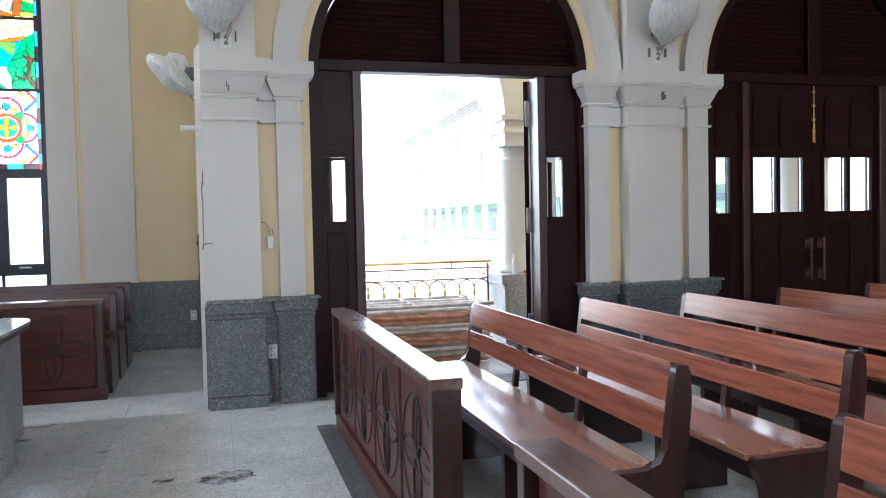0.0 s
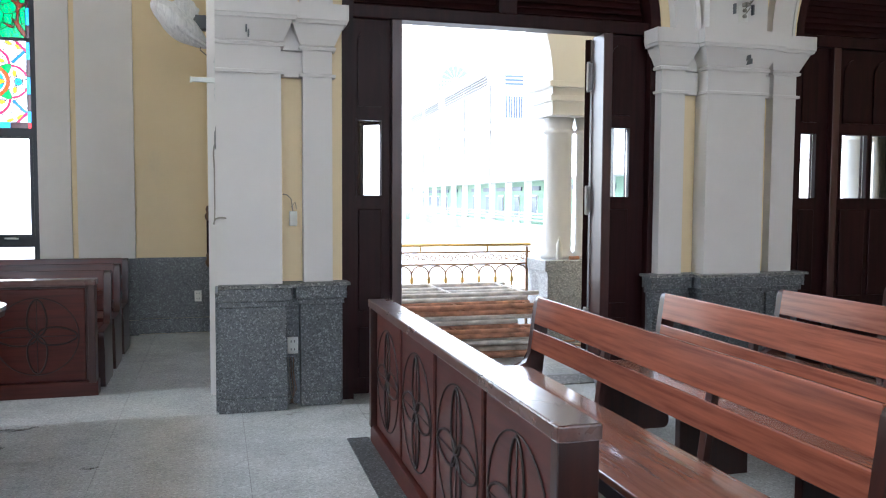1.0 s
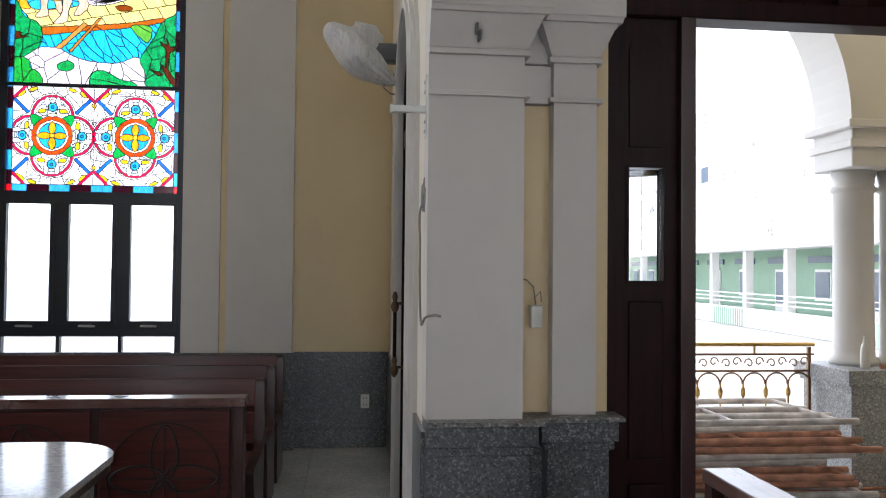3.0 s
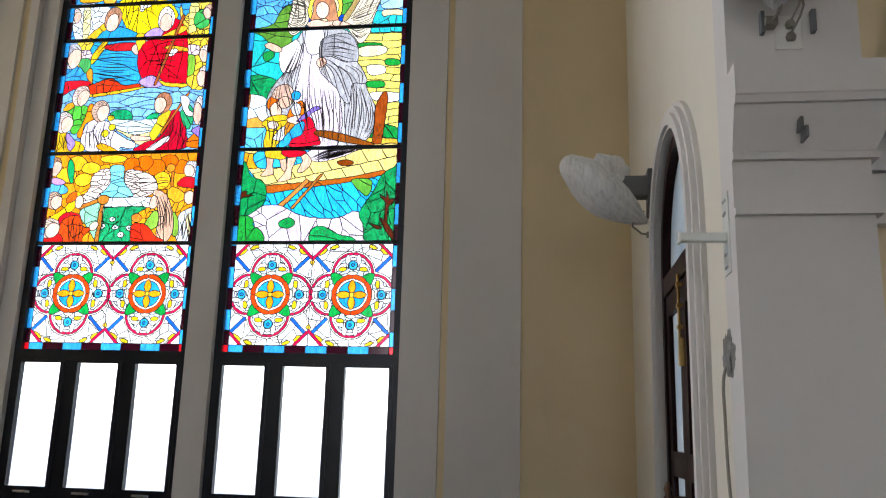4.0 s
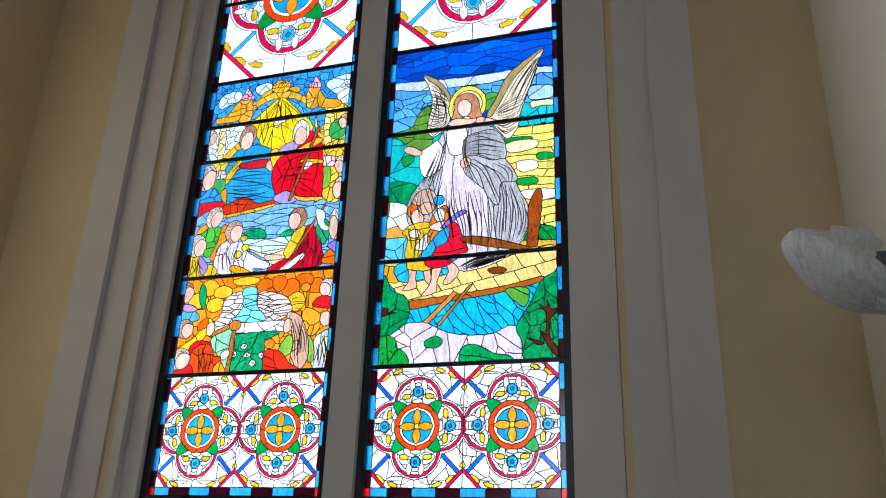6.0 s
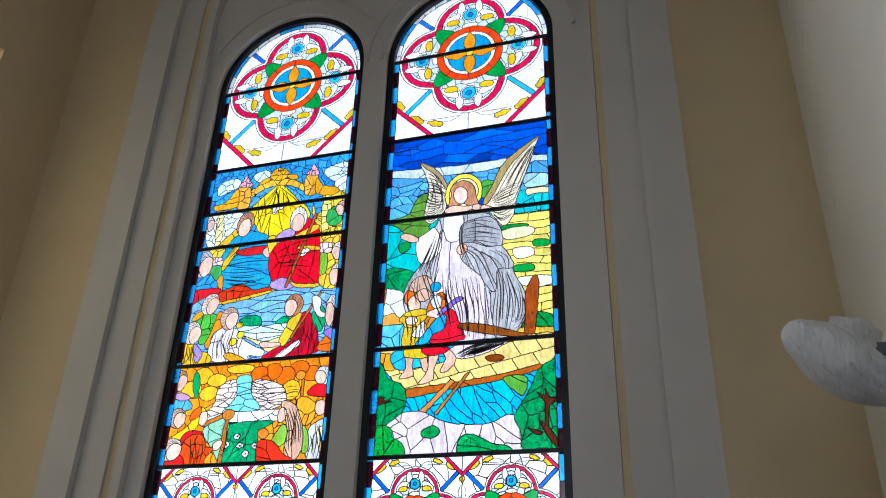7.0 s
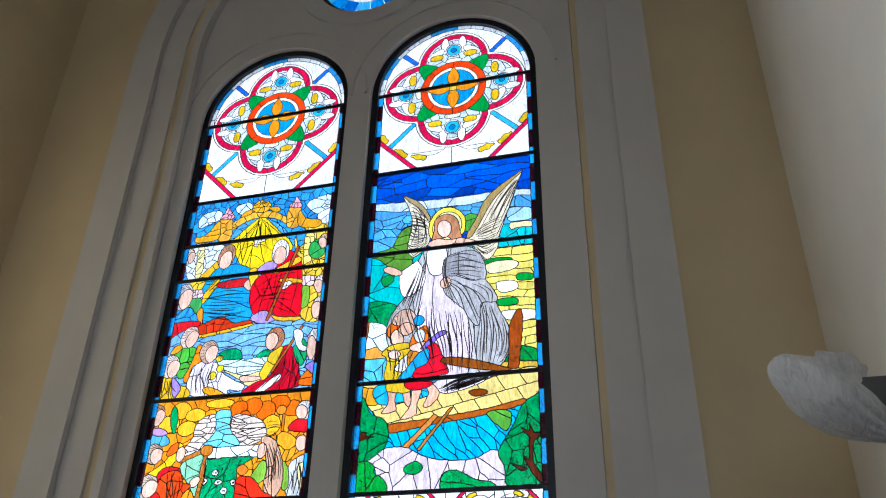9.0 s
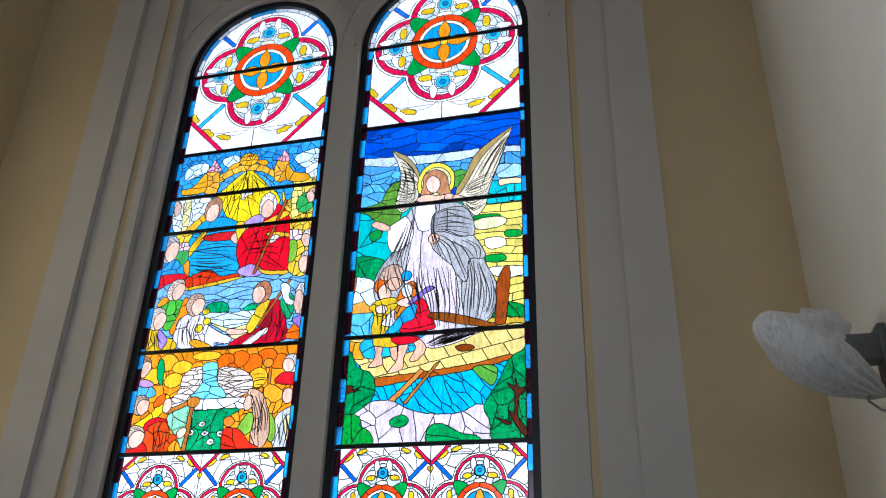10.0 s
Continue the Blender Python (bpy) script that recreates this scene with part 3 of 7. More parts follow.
for k, (a, b) in enumerate(((AC - AR + 0.06, AC - 0.002), (AC + 0.002, AC + AR - 0.06))):
    bm = bmesh.new()
    x0, x1 = XR + 0.008, XR + 0.055
    for p, q in ((a, a + 0.09), (b - 0.09, b)):
        box(bm, x0, x1, p, q, 0.02, AS - 0.125)
    for p, q in ((0.02, 0.75), (1.42, 1.54), (AS - 0.235, AS - 0.125)):
        box(bm, x0, x1, a + 0.09, b - 0.09, p, q)
    leaf = part("leaf", bm, DOOR, door_4)
    for p, q in ((0.75, 1.42), (1.54, AS - 0.235)):
        part("pane", boxed(XR + 0.030, XR + 0.035, a + 0.09, b - 0.09, p, q), FROSTED, leaf, "frosted glass pane")
    if k:
        for z0 in (0.9, 1.28):
            q = bmesh.new()
            lathe(q, [(0.006, z0), (0.02, z0 + 0.02), (0.026, z0 + 0.045), (0.012, z0 + 0.075), (0.018, z0 + 0.1), (0.008, z0 + 0.13)], XR - 0.075, a + 0.05, 12)
            tube(q, [(XR - 0.075, a + 0.05, z0 + 0.06), (XR + 0.015, a + 0.05, z0 + 0.06)], 0.009, 8)
            part("handle_knob", q, BRONZE, leaf, "turned brass handle end", True)
        q = bmesh.new()
        lathe(q, [(0.011, 1.0), (0.011, 1.3)], XR - 0.075, a + 0.05, 12)
        part("pull_handle", q, DOOR, leaf, "dark turned pull handle", True)
bm = bmesh.new()
box(bm, XR - 0.018, XR + 0.0075, AC - 0.045, AC - 0.015, 1.93, 2.06, 0.004)
tube(bm, [(XR - 0.010, AC - 0.03, 2.06), (XR - 0.010, AC - 0.03, 2.36)], 0.007, 8)
for z in (2.1, 2.2, 2.3):
    box(bm, XR - 0.022, XR + 0.007, AC - 0.047, AC - 0.013, z, z + 0.02, 0.003)
part("bolt", bm, BRASS, door_4, "brass tower bolt")

# The opening is assumed and out of view, left for the fill lamp.
bm = bmesh.new()
for q in ((0.2, 1.05, -0.1, 12), (2.75, 3.62, -0.1, 12), (1.05, 2.75, -0.1, 2.3), (1.05, 2.75, 6.9, 12)):
    box(bm, -7.1, -6.85, *q)
setting(part("wall_return_1", bm, YELLOW), "yellow plaster side wall of the alcove", "wall")

# ---- the alcove: window wall ----
WC, YF = -3.40, 3.60      # centre of the window pair; face of the yellow wall
LC, LR, LS = 0.884, 0.772, 6.75   # each light: offset of its centre, half width, springing
SILL = 0.77
OC, AZ = WC + 0.05, 7.62   # centre of the stepped orders round the pair; their springing
bm = bmesh.new()
band(bm, XZ, [WC - 3.45, OC - 1.94], flat(-0.1), flat(12), YF, YF + 0.38)
band(bm, XZ, [OC + 1.94, WC + 3.45], flat(-0.1), flat(12), YF, YF + 0.38)
band(bm, XZ, arch_steps(OC, 1.94, 36), arch_of(OC, 1.94, AZ), flat(12), YF, YF + 0.38)
band(bm, XZ, [OC - 1.94, OC + 1.94], flat(-0.1), flat(SILL - 0.02), YF, YF + 0.38)
setting(part("wall_window", bm, YELLOW), "yellow plaster wall round the tall stained glass windows", "wall")
for p, q, o in ((2.25, 2.56, 0.09), (1.995, 2.247, 0.03)):
    bm = bmesh.new()
    for s in (-1, 1):
        a, b = sorted((OC + s * p, OC + s * q))
        box(bm, a, b, YF - o, YF + 0.01, 0.80, AZ)
    ring(bm, XZ, OC, AZ, p, q, 0, 180, YF - o, YF + 0.01, 48)
    setting(part("pilaster", bm, WHITE), "tall white plaster strip that arches over the windows", "pilaster")
bm = bmesh.new()
for s in (-1, 1):
    a, b = sorted((OC + s * 1.852, OC + s * 1.936))
    box(bm, a, b, YF - 0.008, YF + 0.30, SILL, AZ)
ring(bm, XZ, OC, AZ, 1.852, 1.936, 0, 180, YF - 0.008, YF + 0.30, 40)
setting(part("trim", bm, WHITE), "white plaster arch order round the window pair", "moulding")

YT, CZ, CR = 3.665, 8.44, 0.60     # face of the tracery; the round light
bm = bmesh.new()
band(bm, XZ, [OC - 1.85, WC - LC - LR], flat(SILL), flat(LS), YT, YT + 0.20)
band(bm, XZ, [WC + LC + LR, OC + 1.85], flat(SILL), flat(LS), YT, YT + 0.20)
band(bm, XZ, [WC - LC + LR, WC + LC - LR], flat(SILL), flat(LS), YT, YT + 0.20)
top = lambda u: AZ + math.sqrt(max(0.0, 1.85 ** 2 - (u - OC) ** 2))
us = [OC - 1.85] + arch_steps(WC - LC, LR, 30) + arch_steps(WC + LC, LR, 30) + [OC + 1.85]


def lights(u):
    for c in (WC - LC, WC + LC):
        if abs(u - c) <= LR + 1e-6:
            return LS + math.sqrt(max(0.0, LR ** 2 - (u - c) ** 2))
    return LS


band(bm, XZ, us, lights, flat(7.70), YT, YT + 0.20)
round_us = arch_steps(WC, CR, 40)
for side in ([OC - 1.85 + (1.80 - CR) * k / 12 for k in range(13)], [WC + CR + (1.90 - CR) * k / 12 for k in range(13)]):
    band(bm, XZ, side, flat(7.70), lambda u: max(7.701, top(u)), YT, YT + 0.20)
band(bm, XZ, round_us, flat(7.70), lambda u: CZ - math.sqrt(max(0.0, CR ** 2 - (u - WC) ** 2)), YT, YT + 0.20)
band(bm, XZ, round_us, lambda u: CZ + math.sqrt(max(0.0, CR ** 2 - (u - WC) ** 2)), top, YT, YT + 0.20)
setting(part("tracery", bm, WHITE), "white plaster tracery of the window pair", "tracery")
bm = bmesh.new()
for c in (WC - LC, WC + LC):
    ring(bm, XZ, c, LS, 0.945, 0.965, 0, 180, YT - 0.018, YT + 0.01, 40)
ring(bm, XZ, WC, CZ, CR + 0.10, CR + 0.20, 0, 360, YT - 0.03, YT + 0.01, 56, True)
setting(part("trim", bm, WHITE), "white plaster ring mouldings of the tracery", "moulding")

# granite wainscot of the alcove
WW = 0.825


def wainscot(name, f, u0, u1, d, cuts, flip=1):
    root = thing(name, "grey speckled granite wainscot with a base course", "wainscot", kind="structure")
    us = [u0] + list(cuts) + [u1]
    for a, b in zip(us, us[1:]):
        for za, zb in ((0, 0.16), (0.165, WW)):
            bm = bmesh.new()
            band(bm, f, [a + 0.0025, b - 0.0025], flat(za), flat(zb), d, d + 0.02 * flip)
            part("slab", bm, GRANITE, root)
    return root


wainscot("wainscot", XZ, -0.775, XR, YF - 0.021, ())
wainscot("wainscot", XZ, WC - 3.45, WC - 2.63, YF - 0.021, ())
wainscot("wainscot", XZ, WC + 1.60, WC + 2.64, YF - 0.10, (WC + 2.0,))
wainscot("wainscot", XZ, WC - 2.64, WC - 1.60, YF - 0.10, (WC - 2.0,))
wainscot("wainscot", XZ, WC - 1.60, WC + 1.60, YF - 0.021, (WC - 0.8, WC, WC + 0.8))
wainscot("wainscot", YZ, AC + AR + 0.126, 3.57, XR - 0.021, (2.7,))
wainscot("wainscot", YZ, 0.06, AC - AR - 0.126, XR - 0.021, ())
setting(part("sill", boxed(WC - LC - LR, WC + LC + LR, YF - 0.05, YF + 0.3, SILL - 0.055, SILL - 0.004, 0.004), GRANITE_TOP), "grey granite window sill", "sill")
setting(part("sill", boxed(WC - 0.15, WC + 0.15, YF - 0.06, YT + 0.02, SILL - 0.004, SILL + 0.06, 0.004), GRANITE), "grey granite block at the foot of the mullion", "block")

# ---- the stained glass ----
CELL = 0.0075
GW, GZ0, GZ1 = 0.715, 2.185, LS + 0.715


def srgb(h):
    return tuple((int(h[i:i + 2], 16) / 255) ** 2.2 for i in (0, 2, 4))


def spline(pts, n, closed=False):
    """Points along a soft line through the given ones."""
    q, out, m = [np.array(p, float) for p in pts], [], len(pts)
    for k in range(m if closed else m - 1):
        at = (lambda i: q[i % m]) if closed else (lambda i: q[min(max(i, 0), m - 1)])
        p0, p1, p2, p3 = at(k - 1), at(k), at(k + 1), at(k + 2)
        for t in (i / n for i in range(n)):
            out.append(tuple(0.5 * (2 * p1 + (p2 - p0) * t + (2 * p0 - 5 * p1 + 4 * p2 - p3) * t * t + (3 * p1 - p0 - 3 * p2 + p3) * t ** 3)))
    return out if closed else out + [tuple(q[-1])]


class Cartoon:
    """A pattern of glass pieces on a fine lattice: a colour and a piece number for each cell."""

    def __init__(self, seed):
        self.rng = np.random.RandomState(seed)
        nu, nv = int(round(2 * GW / CELL)), int(round((GZ1 - GZ0) / CELL))
        self.p, self.z = np.meshgrid(-GW + (np.arange(nu) + 0.5) * CELL, GZ0 + (np.arange(nv) + 0.5) * CELL)
        self.col, self.lab, self.next = np.ones((nv, nu, 3)) * 0.9, np.zeros((nv, nu), int), 1
        self.whole = (self.z < LS) | (self.p ** 2 + (self.z - LS) ** 2 < (GW - 0.002) ** 2)
        w = [np.sin(self.p * a + self.z * b + c) for a, b, c in ((9, 7, 0.3), (-6, 11, 1.1), (17, -5, 2.0), (4, 15, 0.7))]
        self.lines = []        # painted lines: points and half width
        self.wa, self.wb = w[0] + w[1] * 0.7 + w[2] * 0.4, w[1] + w[3] * 0.8 - w[2] * 0.5

    def paint(self, mask, colour, cells=0.0, vary=0.10, grow=(1.0, 1.0), turn=0.0):
        """Paint a field; cells: the usual size of its pieces, 0 for one piece."""
        if isinstance(colour, str):
            colour = srgb(colour)
        mask = mask & self.whole
        if not mask.any():
            return
        sub = np.zeros(self.lab.shape, int)
        count = 1
        if cells:
            ps, zs = self.p[mask], self.z[mask]
            area = mask.sum() * CELL * CELL
            count = max(1, int(area / (0.55 * cells * cells)))
            idx = self.rng.choice(len(ps), count, replace=False)
            ct, st = math.cos(radians(turn)), math.sin(radians(turn))
            best = np.full(ps.shape, 1e9)
            lab = np.zeros(ps.shape, int)
            qa, qb = ps + self.wa[mask] * 0.012, zs + self.wb[mask] * 0.012
            for k, i in enumerate(idx):
                du, dv = qa - qa[i], qb - qb[i]
                d = ((du * ct - dv * st) / grow[0]) ** 2 + ((du * st + dv * ct) / grow[1]) ** 2
                near = d < best
                best[near], lab[near] = d[near], k
            sub[mask] = lab
        shade = 1 + vary * self.rng.uniform(-1, 1, count)
        self.lab[mask] = self.next + sub[mask]
        self.col[mask] = np.clip(np.array(colour)[None] * shade[sub[mask]][:, None], 0, 1)
        self.next += count

    def strips(self, mask, colour, wide, turn=0.0, bend=0.03, vary=0.14):
        """Long pieces side by side, such as folds, boards or rays of cloud."""
        if bend >= 0.02 and turn < 80:
            return self.paint(mask, colour, wide * 1.9, vary, (0.36, 2.2), -turn)
        a, wide = radians(turn), wide * 0.95
        q = (self.p * math.cos(a) + self.z * math.sin(a) + self.wa * bend) / wide
        k1 = np.floor(q) % 3
        k = np.floor(q).astype(int) + 1000 * np.floor((self.p * math.sin(a) - self.z * math.cos(a) + self.wb * 0.04) / (wide * 7.0) + 0.37 * k1).astype(int)
        for n in np.unique(k[mask & self.whole]):
            self.paint(mask & (k == n), tuple(np.clip(np.array(srgb(colour)) * (1 + vary * self.rng.uniform(-1, 1)), 0, 1)))

    def oval(self, p, z, rp, rz, turn=0.0, wob=0.0):
        a = radians(turn)
        u, v = self.p - p + self.wb * 0.004, self.z - z + self.wa * 0.004
        x, y = u * math.cos(a) + v * math.sin(a), -u * math.sin(a) + v * math.cos(a)
        return (x / rp) ** 2 + (y / rz) ** 2 < 1 + wob * self.wa * 0.3

    def outline(self, pts):
        """Inside a closed outline."""
        n, inside = len(pts), np.zeros(self.p.shape, bool)
        for k in range(n):
            (p0, z0), (p1, z1) = pts[k - 1], pts[k]
            if z0 != z1:
                inside ^= ((z0 > self.z) != (z1 > self.z)) & (self.p < p0 + (self.z - z0) * (p1 - p0) / (z1 - z0))
        return inside

    def form(self, pts, colour, cells=0.0, vary=0.10, grow=(1.0, 1.0), turn=0.0):
        """A field with a soft closed outline."""
        q = spline(pts, 4, True)
        mask = self.outline(q)
        self.paint(mask, colour, cells, vary, grow, turn)
        return mask

    def block(self, pts, colour, cells=0.0):
        """A field with a sharp outline."""
        self.paint(self.outline(pts), colour, cells)

    def folds(self, a, b, n):
        """Fine lines that run from one guide line over to another."""
        a, b = np.array(spline(a, 5)), np.array(spline(b, 5))
        k = min(len(a), len(b))
        a, b = (q[np.linspace(0, len(q) - 1, k).round().astype(int)] for q in (a, b))
        for i in range(n):
            f = (i + 0.5 + self.rng.uniform(-0.25, 0.25)) / n
            s0, s1 = sorted(self.rng.uniform(0, 1, 2) * (0.3, 0.3) + (0.0, 0.7))
            wave = np.sin(np.linspace(0, 5, k) + self.rng.uniform(0, 6))[:, None] * 0.35 * np.abs(b - a).mean() / n ** 0.5
            line = a + (b - a) * f + wave * np.array((0.7, 0.5))
            self.lines.append((line[int(s0 * k):max(int(s0 * k) + 3, int(math.ceil(s1 * k)))], self.rng.uniform(0.0032, 0.0058)))

    def leaves(self, mask):
        """Small pointed leaf strokes all over a bush."""
        ps, zs = self.p[mask & self.whole], self.z[mask & self.whole]
        for i in self.rng.choice(len(ps), int(len(ps) / 8), replace=False) if len(ps) > 20 else ():
            a, l, w = self.rng.uniform(0, 6.28), self.rng.uniform(0.013, 0.022), self.rng.uniform(-0.009, 0.009)
            d = np.array((math.cos(a), math.sin(a)))
            e = np.array((-d[1], d[0])) * w
            o = np.array((ps[i], zs[i]))
            self.lines.append((np.array([o - d * l, o - d * l * 0.3 + e, o + d * l * 0.4 + e, o + d * l]), 0.0017))

    def head(self, p, z, hair, rp, rz, side):
        """A plain head: a cap of hair round a smaller oval."""
        o = np.array((p + 0.36 * rp * side, z - (0.22 if side else 0.32) * rz))
        self.paint(self.oval(p, z, rp, rz), hair)
        self.paint(self.oval(p, z, rp, rz) & self.oval(o[0], o[1], rp * 0.74, rz * 0.78), "e9bfa6")
        for k in range(9):
            a = 0.35 + 2.4 * k / 8 + self.rng.uniform(-0.1, 0.1) + 0.75 * side
            e = np.array((math.cos(a), math.sin(a)))
            q0, q1 = o + e * (rp * 0.78, rz * 0.82), np.array((p, z)) + np.array((math.cos(a + 0.3), math.sin(a + 0.3))) * (rp * 0.97, rz * 0.97)
            self.lines.append((np.array(spline((q0, (q0 + q1) / 2 + 0.12 * rp * np.array((-e[1], e[0])), q1), 3)), 0.0026))

    def planks(self, pts, colour, wide, length, turn):
        """Boards in rows with staggered ends."""
        mask, a = self.outline(spline(pts, 4, True)), radians(turn)
        u, v = self.p * math.cos(a) + self.z * math.sin(a), -self.p * math.sin(a) + self.z * math.cos(a)
        row = np.floor(v / wide).astype(int)
        k = row * 100 + np.floor((u + 0.35 * v) / length + 0.5 * (row % 2)).astype(int)
        for n in np.unique(k[mask & self.whole]):
            self.paint(mask & (k == n), colour, 0.0, 0.12)

    def bar(self, p0, z0, p1, z1, w):
        d = np.array((p1 - p0, z1 - z0))
        n = math.hypot(*d)
        t = ((self.p - p0) * d[0] + (self.z - z0) * d[1]) / n
        s = (-(self.p - p0) * d[1] + (self.z - z0) * d[0]) / n
        return (t > 0) & (t < n) & (np.abs(s) < w / 2)

    def between(self, z0, z1):
        return (self.z >= z0) & (self.z < z1)

    def quatrefoil(self, cp, cz, s, limit, blue="2aa0dc"):
        """Four lobes round a flower roundel, as in the ornamental panels."""
        x, y = (self.p - cp) / s, (self.z - cz) / s
        r, ang = np.hypot(x, y), np.arctan2(y, x)
        lobes = np.minimum.reduce([np.hypot(x - a, y - b) for a, b in ((0.5, 0), (-0.5, 0), (0, 0.5), (0, -0.5))]) - 0.50
        quarter = np.abs(np.mod(ang, math.pi / 2) - math.pi / 4)
        self.paint(limit & (lobes < 0.035), "f4efdc")
        for k in range(20):
            self.paint(limit & (lobes < 0) & (np.floor((ang + math.pi) / (math.pi / 10)).astype(int) == k), "d4184c", 0.0, 0.06)
        for k in range(4):
            near = np.abs(np.mod(ang - k * math.pi / 2 + math.pi, 2 * math.pi) - math.pi) < math.pi / 4
            f = limit & near
            ca, sa = math.cos(k * math.pi / 2), math.sin(k * math.pi / 2)
            ax, ay = x * ca + y * sa, -x * sa + y * ca
            self.paint(f & (lobes < (-0.085 if s > 0.5 else -0.062)), "f4f6f2")
            self.paint(f & (lobes < -0.115), "cfe0e6", 0.22 * s, 0.08)
            for sg in (-1, 1):
                self.paint(f & (((ax - 0.80) / 0.16) ** 2 + ((ay - sg * 0.13) / 0.055) ** 2 < 1), "f6f8f6")
                self.paint(f & (((ax - 0.66 + 0.5 * (sg * ay - 0.26)) / 0.075) ** 2 + ((ay - sg * 0.27) / 0.13) ** 2 < 1), "f2f4ea")
                self.paint(f & (((ax - 0.60) / 0.055) ** 2 + ((ay - sg * 0.25) / 0.10) ** 2 < 1), "e0b51c")
            self.paint(f & (((ax - 0.50) / 0.05) ** 2 + (ay / 0.12) ** 2 < 1) & (r > 0.475), "f0e9c8")
            self.paint(f & (np.hypot(ax - 0.70, ay) < 0.12), "eef3f4")
            self.paint(f & (np.hypot(ax - 0.70, ay) < 0.10), blue)
            self.paint(f & (np.hypot(ax - 0.70, ay) < 0.045), "1c7fbe")
        self.paint(limit & (r < 0.70) & (quarter < 0.34 - 1.15 * np.maximum(0, r - 0.45)) & (lobes < 0.01), "0f8f3c")
        for k in range(8):
            self.paint(limit & (r < 0.475) & (np.floor((ang + math.pi) / (math.pi / 4)).astype(int) == k), "ee4416")
        self.paint(limit & (r < 0.375), "f4ecd6")
        for k in range(4):
            self.paint(limit & (r < 0.32) & (np.floor((ang + math.pi) / (math.pi / 2)).astype(int) == k), "2595cf")
        for k in range(4):
            ca, sa = math.cos(k * math.pi / 2), math.sin(k * math.pi / 2)
            ax, ay = x * ca + y * sa, -x * sa + y * ca
            self.paint(limit & (ax > 0) & (ax < 0.37) & (np.abs(ay) < 0.085 * np.sin(np.clip(ax / 0.37, 0, 1) * math.pi) + 0.004), "f0921a")
        self.paint(limit & (r < 0.055), "f4d23a")
        return lobes, x, y

    def ornament(self, limit, cp, cz, s, blue="2aa0dc", ends=("1f62d8", "1f62d8"), arched=False):
        x, y = (self.p - cp) / s, (self.z - cz) / s
        ax, ay = np.abs(x), np.abs(y)
        for sg in (-1, 1):
            for sh in (-1, 1):
                q = limit & (x * sg >= 0) & (y * sh >= 0)
                self.paint(q & (ax >= ay), "f8f9f6", 0.0 if arched else 0.42 * s, 0.05)
                self.paint(q & (ax < ay), "f8f9f6", 0.0 if arched else 0.42 * s, 0.05)
                self.paint(q & (np.abs(ax - ay) < 0.05) & (ax + ay > 1.05) & (ax + ay < 1.86), ends[sh > 0])
                for b0, b1, turn in ((0.46, 1.13, 18), (0.72, 1.02, 40), (1.12, 0.50, 75), (1.0, 0.72, 52)):
                    a = radians(turn)
                    u, v = (ax - b0) * math.cos(a) - (ay - b1) * math.sin(a), (ax - b0) * math.sin(a) + (ay - b1) * math.cos(a)
                    self.paint(q & ((u / 0.115) ** 2 + (v / 0.045) ** 2 < 1 + 0.35 * np.sin(u * 60)), "dcb820")
                for w0, w1, w2 in (((0.06, 1.02), (0.22, 1.12), (0.40, 1.12)), ((0.1, 1.06), (0.42, 1.06), (0.66, 1.05)), ((1.02, 0.1), (1.1, 0.28), (1.12, 0.44)), ((1.0, 0.3), (1.06, 0.5), (1.0, 0.66))):
                    line = np.array(spline((w0, w1, w2), 4)) * s * (sg, sh) + (cp, cz)
                    if (np.abs(line[:, 0]) < GW - 0.05).all() and (line[-1, 1] < LS or np.hypot(line[-1, 0], line[-1, 1] - LS) < GW - 0.06):
                        self.lines.append((line, 0.0034))
                if arched and sh > 0:
                    self.paint(q & (np.abs(ax - ay) < 0.05) & (ax + ay > 1.2), ends[1])
                    continue
                self.paint(q & (ax + ay > 1.86), "fbfbfb")
                self.paint(q & (ax + ay > 1.79) & (ax + ay < 1.87), "d4184c")
        self.quatrefoil(cp, cz, s, limit, blue)

    def finish(self):
        """Side borders of short blue and dark strips."""
        edge = GW - 0.045
        k = np.floor((self.z - GZ0) / 0.178).astype(int)
        for sg in (-1, 1):
            for n in np.unique(k):
                side = (self.p * sg > edge) & (self.z < LS) & (k == n)
                self.paint(side, "2f9be0" if (n + (sg > 0)) % 2 else "2a0d18", 0, 0.12)
        low = self.between(GZ0, GZ0 + 0.062)
        m = np.floor((self.p + GW) / 0.175).astype(int)
        for n in range(8):
            self.paint(low & (m == n), "2f8fd8" if n % 2 == 0 else "2a0d18", 0, 0.1)
        self.paint(low & (np.abs(self.p) > edge), "d81a24")
        rim = (self.p ** 2 + (self.z - LS) ** 2 > (GW - 0.045) ** 2) & (self.z >= LS)
        a = np.floor(np.arctan2(self.z - LS, self.p) / 0.19).astype(int)
        for n in range(0, 17):
            self.paint(rim & (a == n), "3a9be0" if n in (2, 3, 8, 9, 13, 14) else "e6eef4", 0, 0.08)


def frame_panels(c):
    """The ornament common to both windows: foot panel and arched head."""
    foot = c.between(GZ0 + 0.062, 3.10)
    for sg in (-1, 1):
        c.ornament(foot & (c.p * sg > 0), sg * 0.345, 2.665, 0.352)
    c.ornament(c.between(5.84, 9), 0.0, 6.715, 0.645, "35b4d8", ("38b0e0", "2a6ee0"), True)


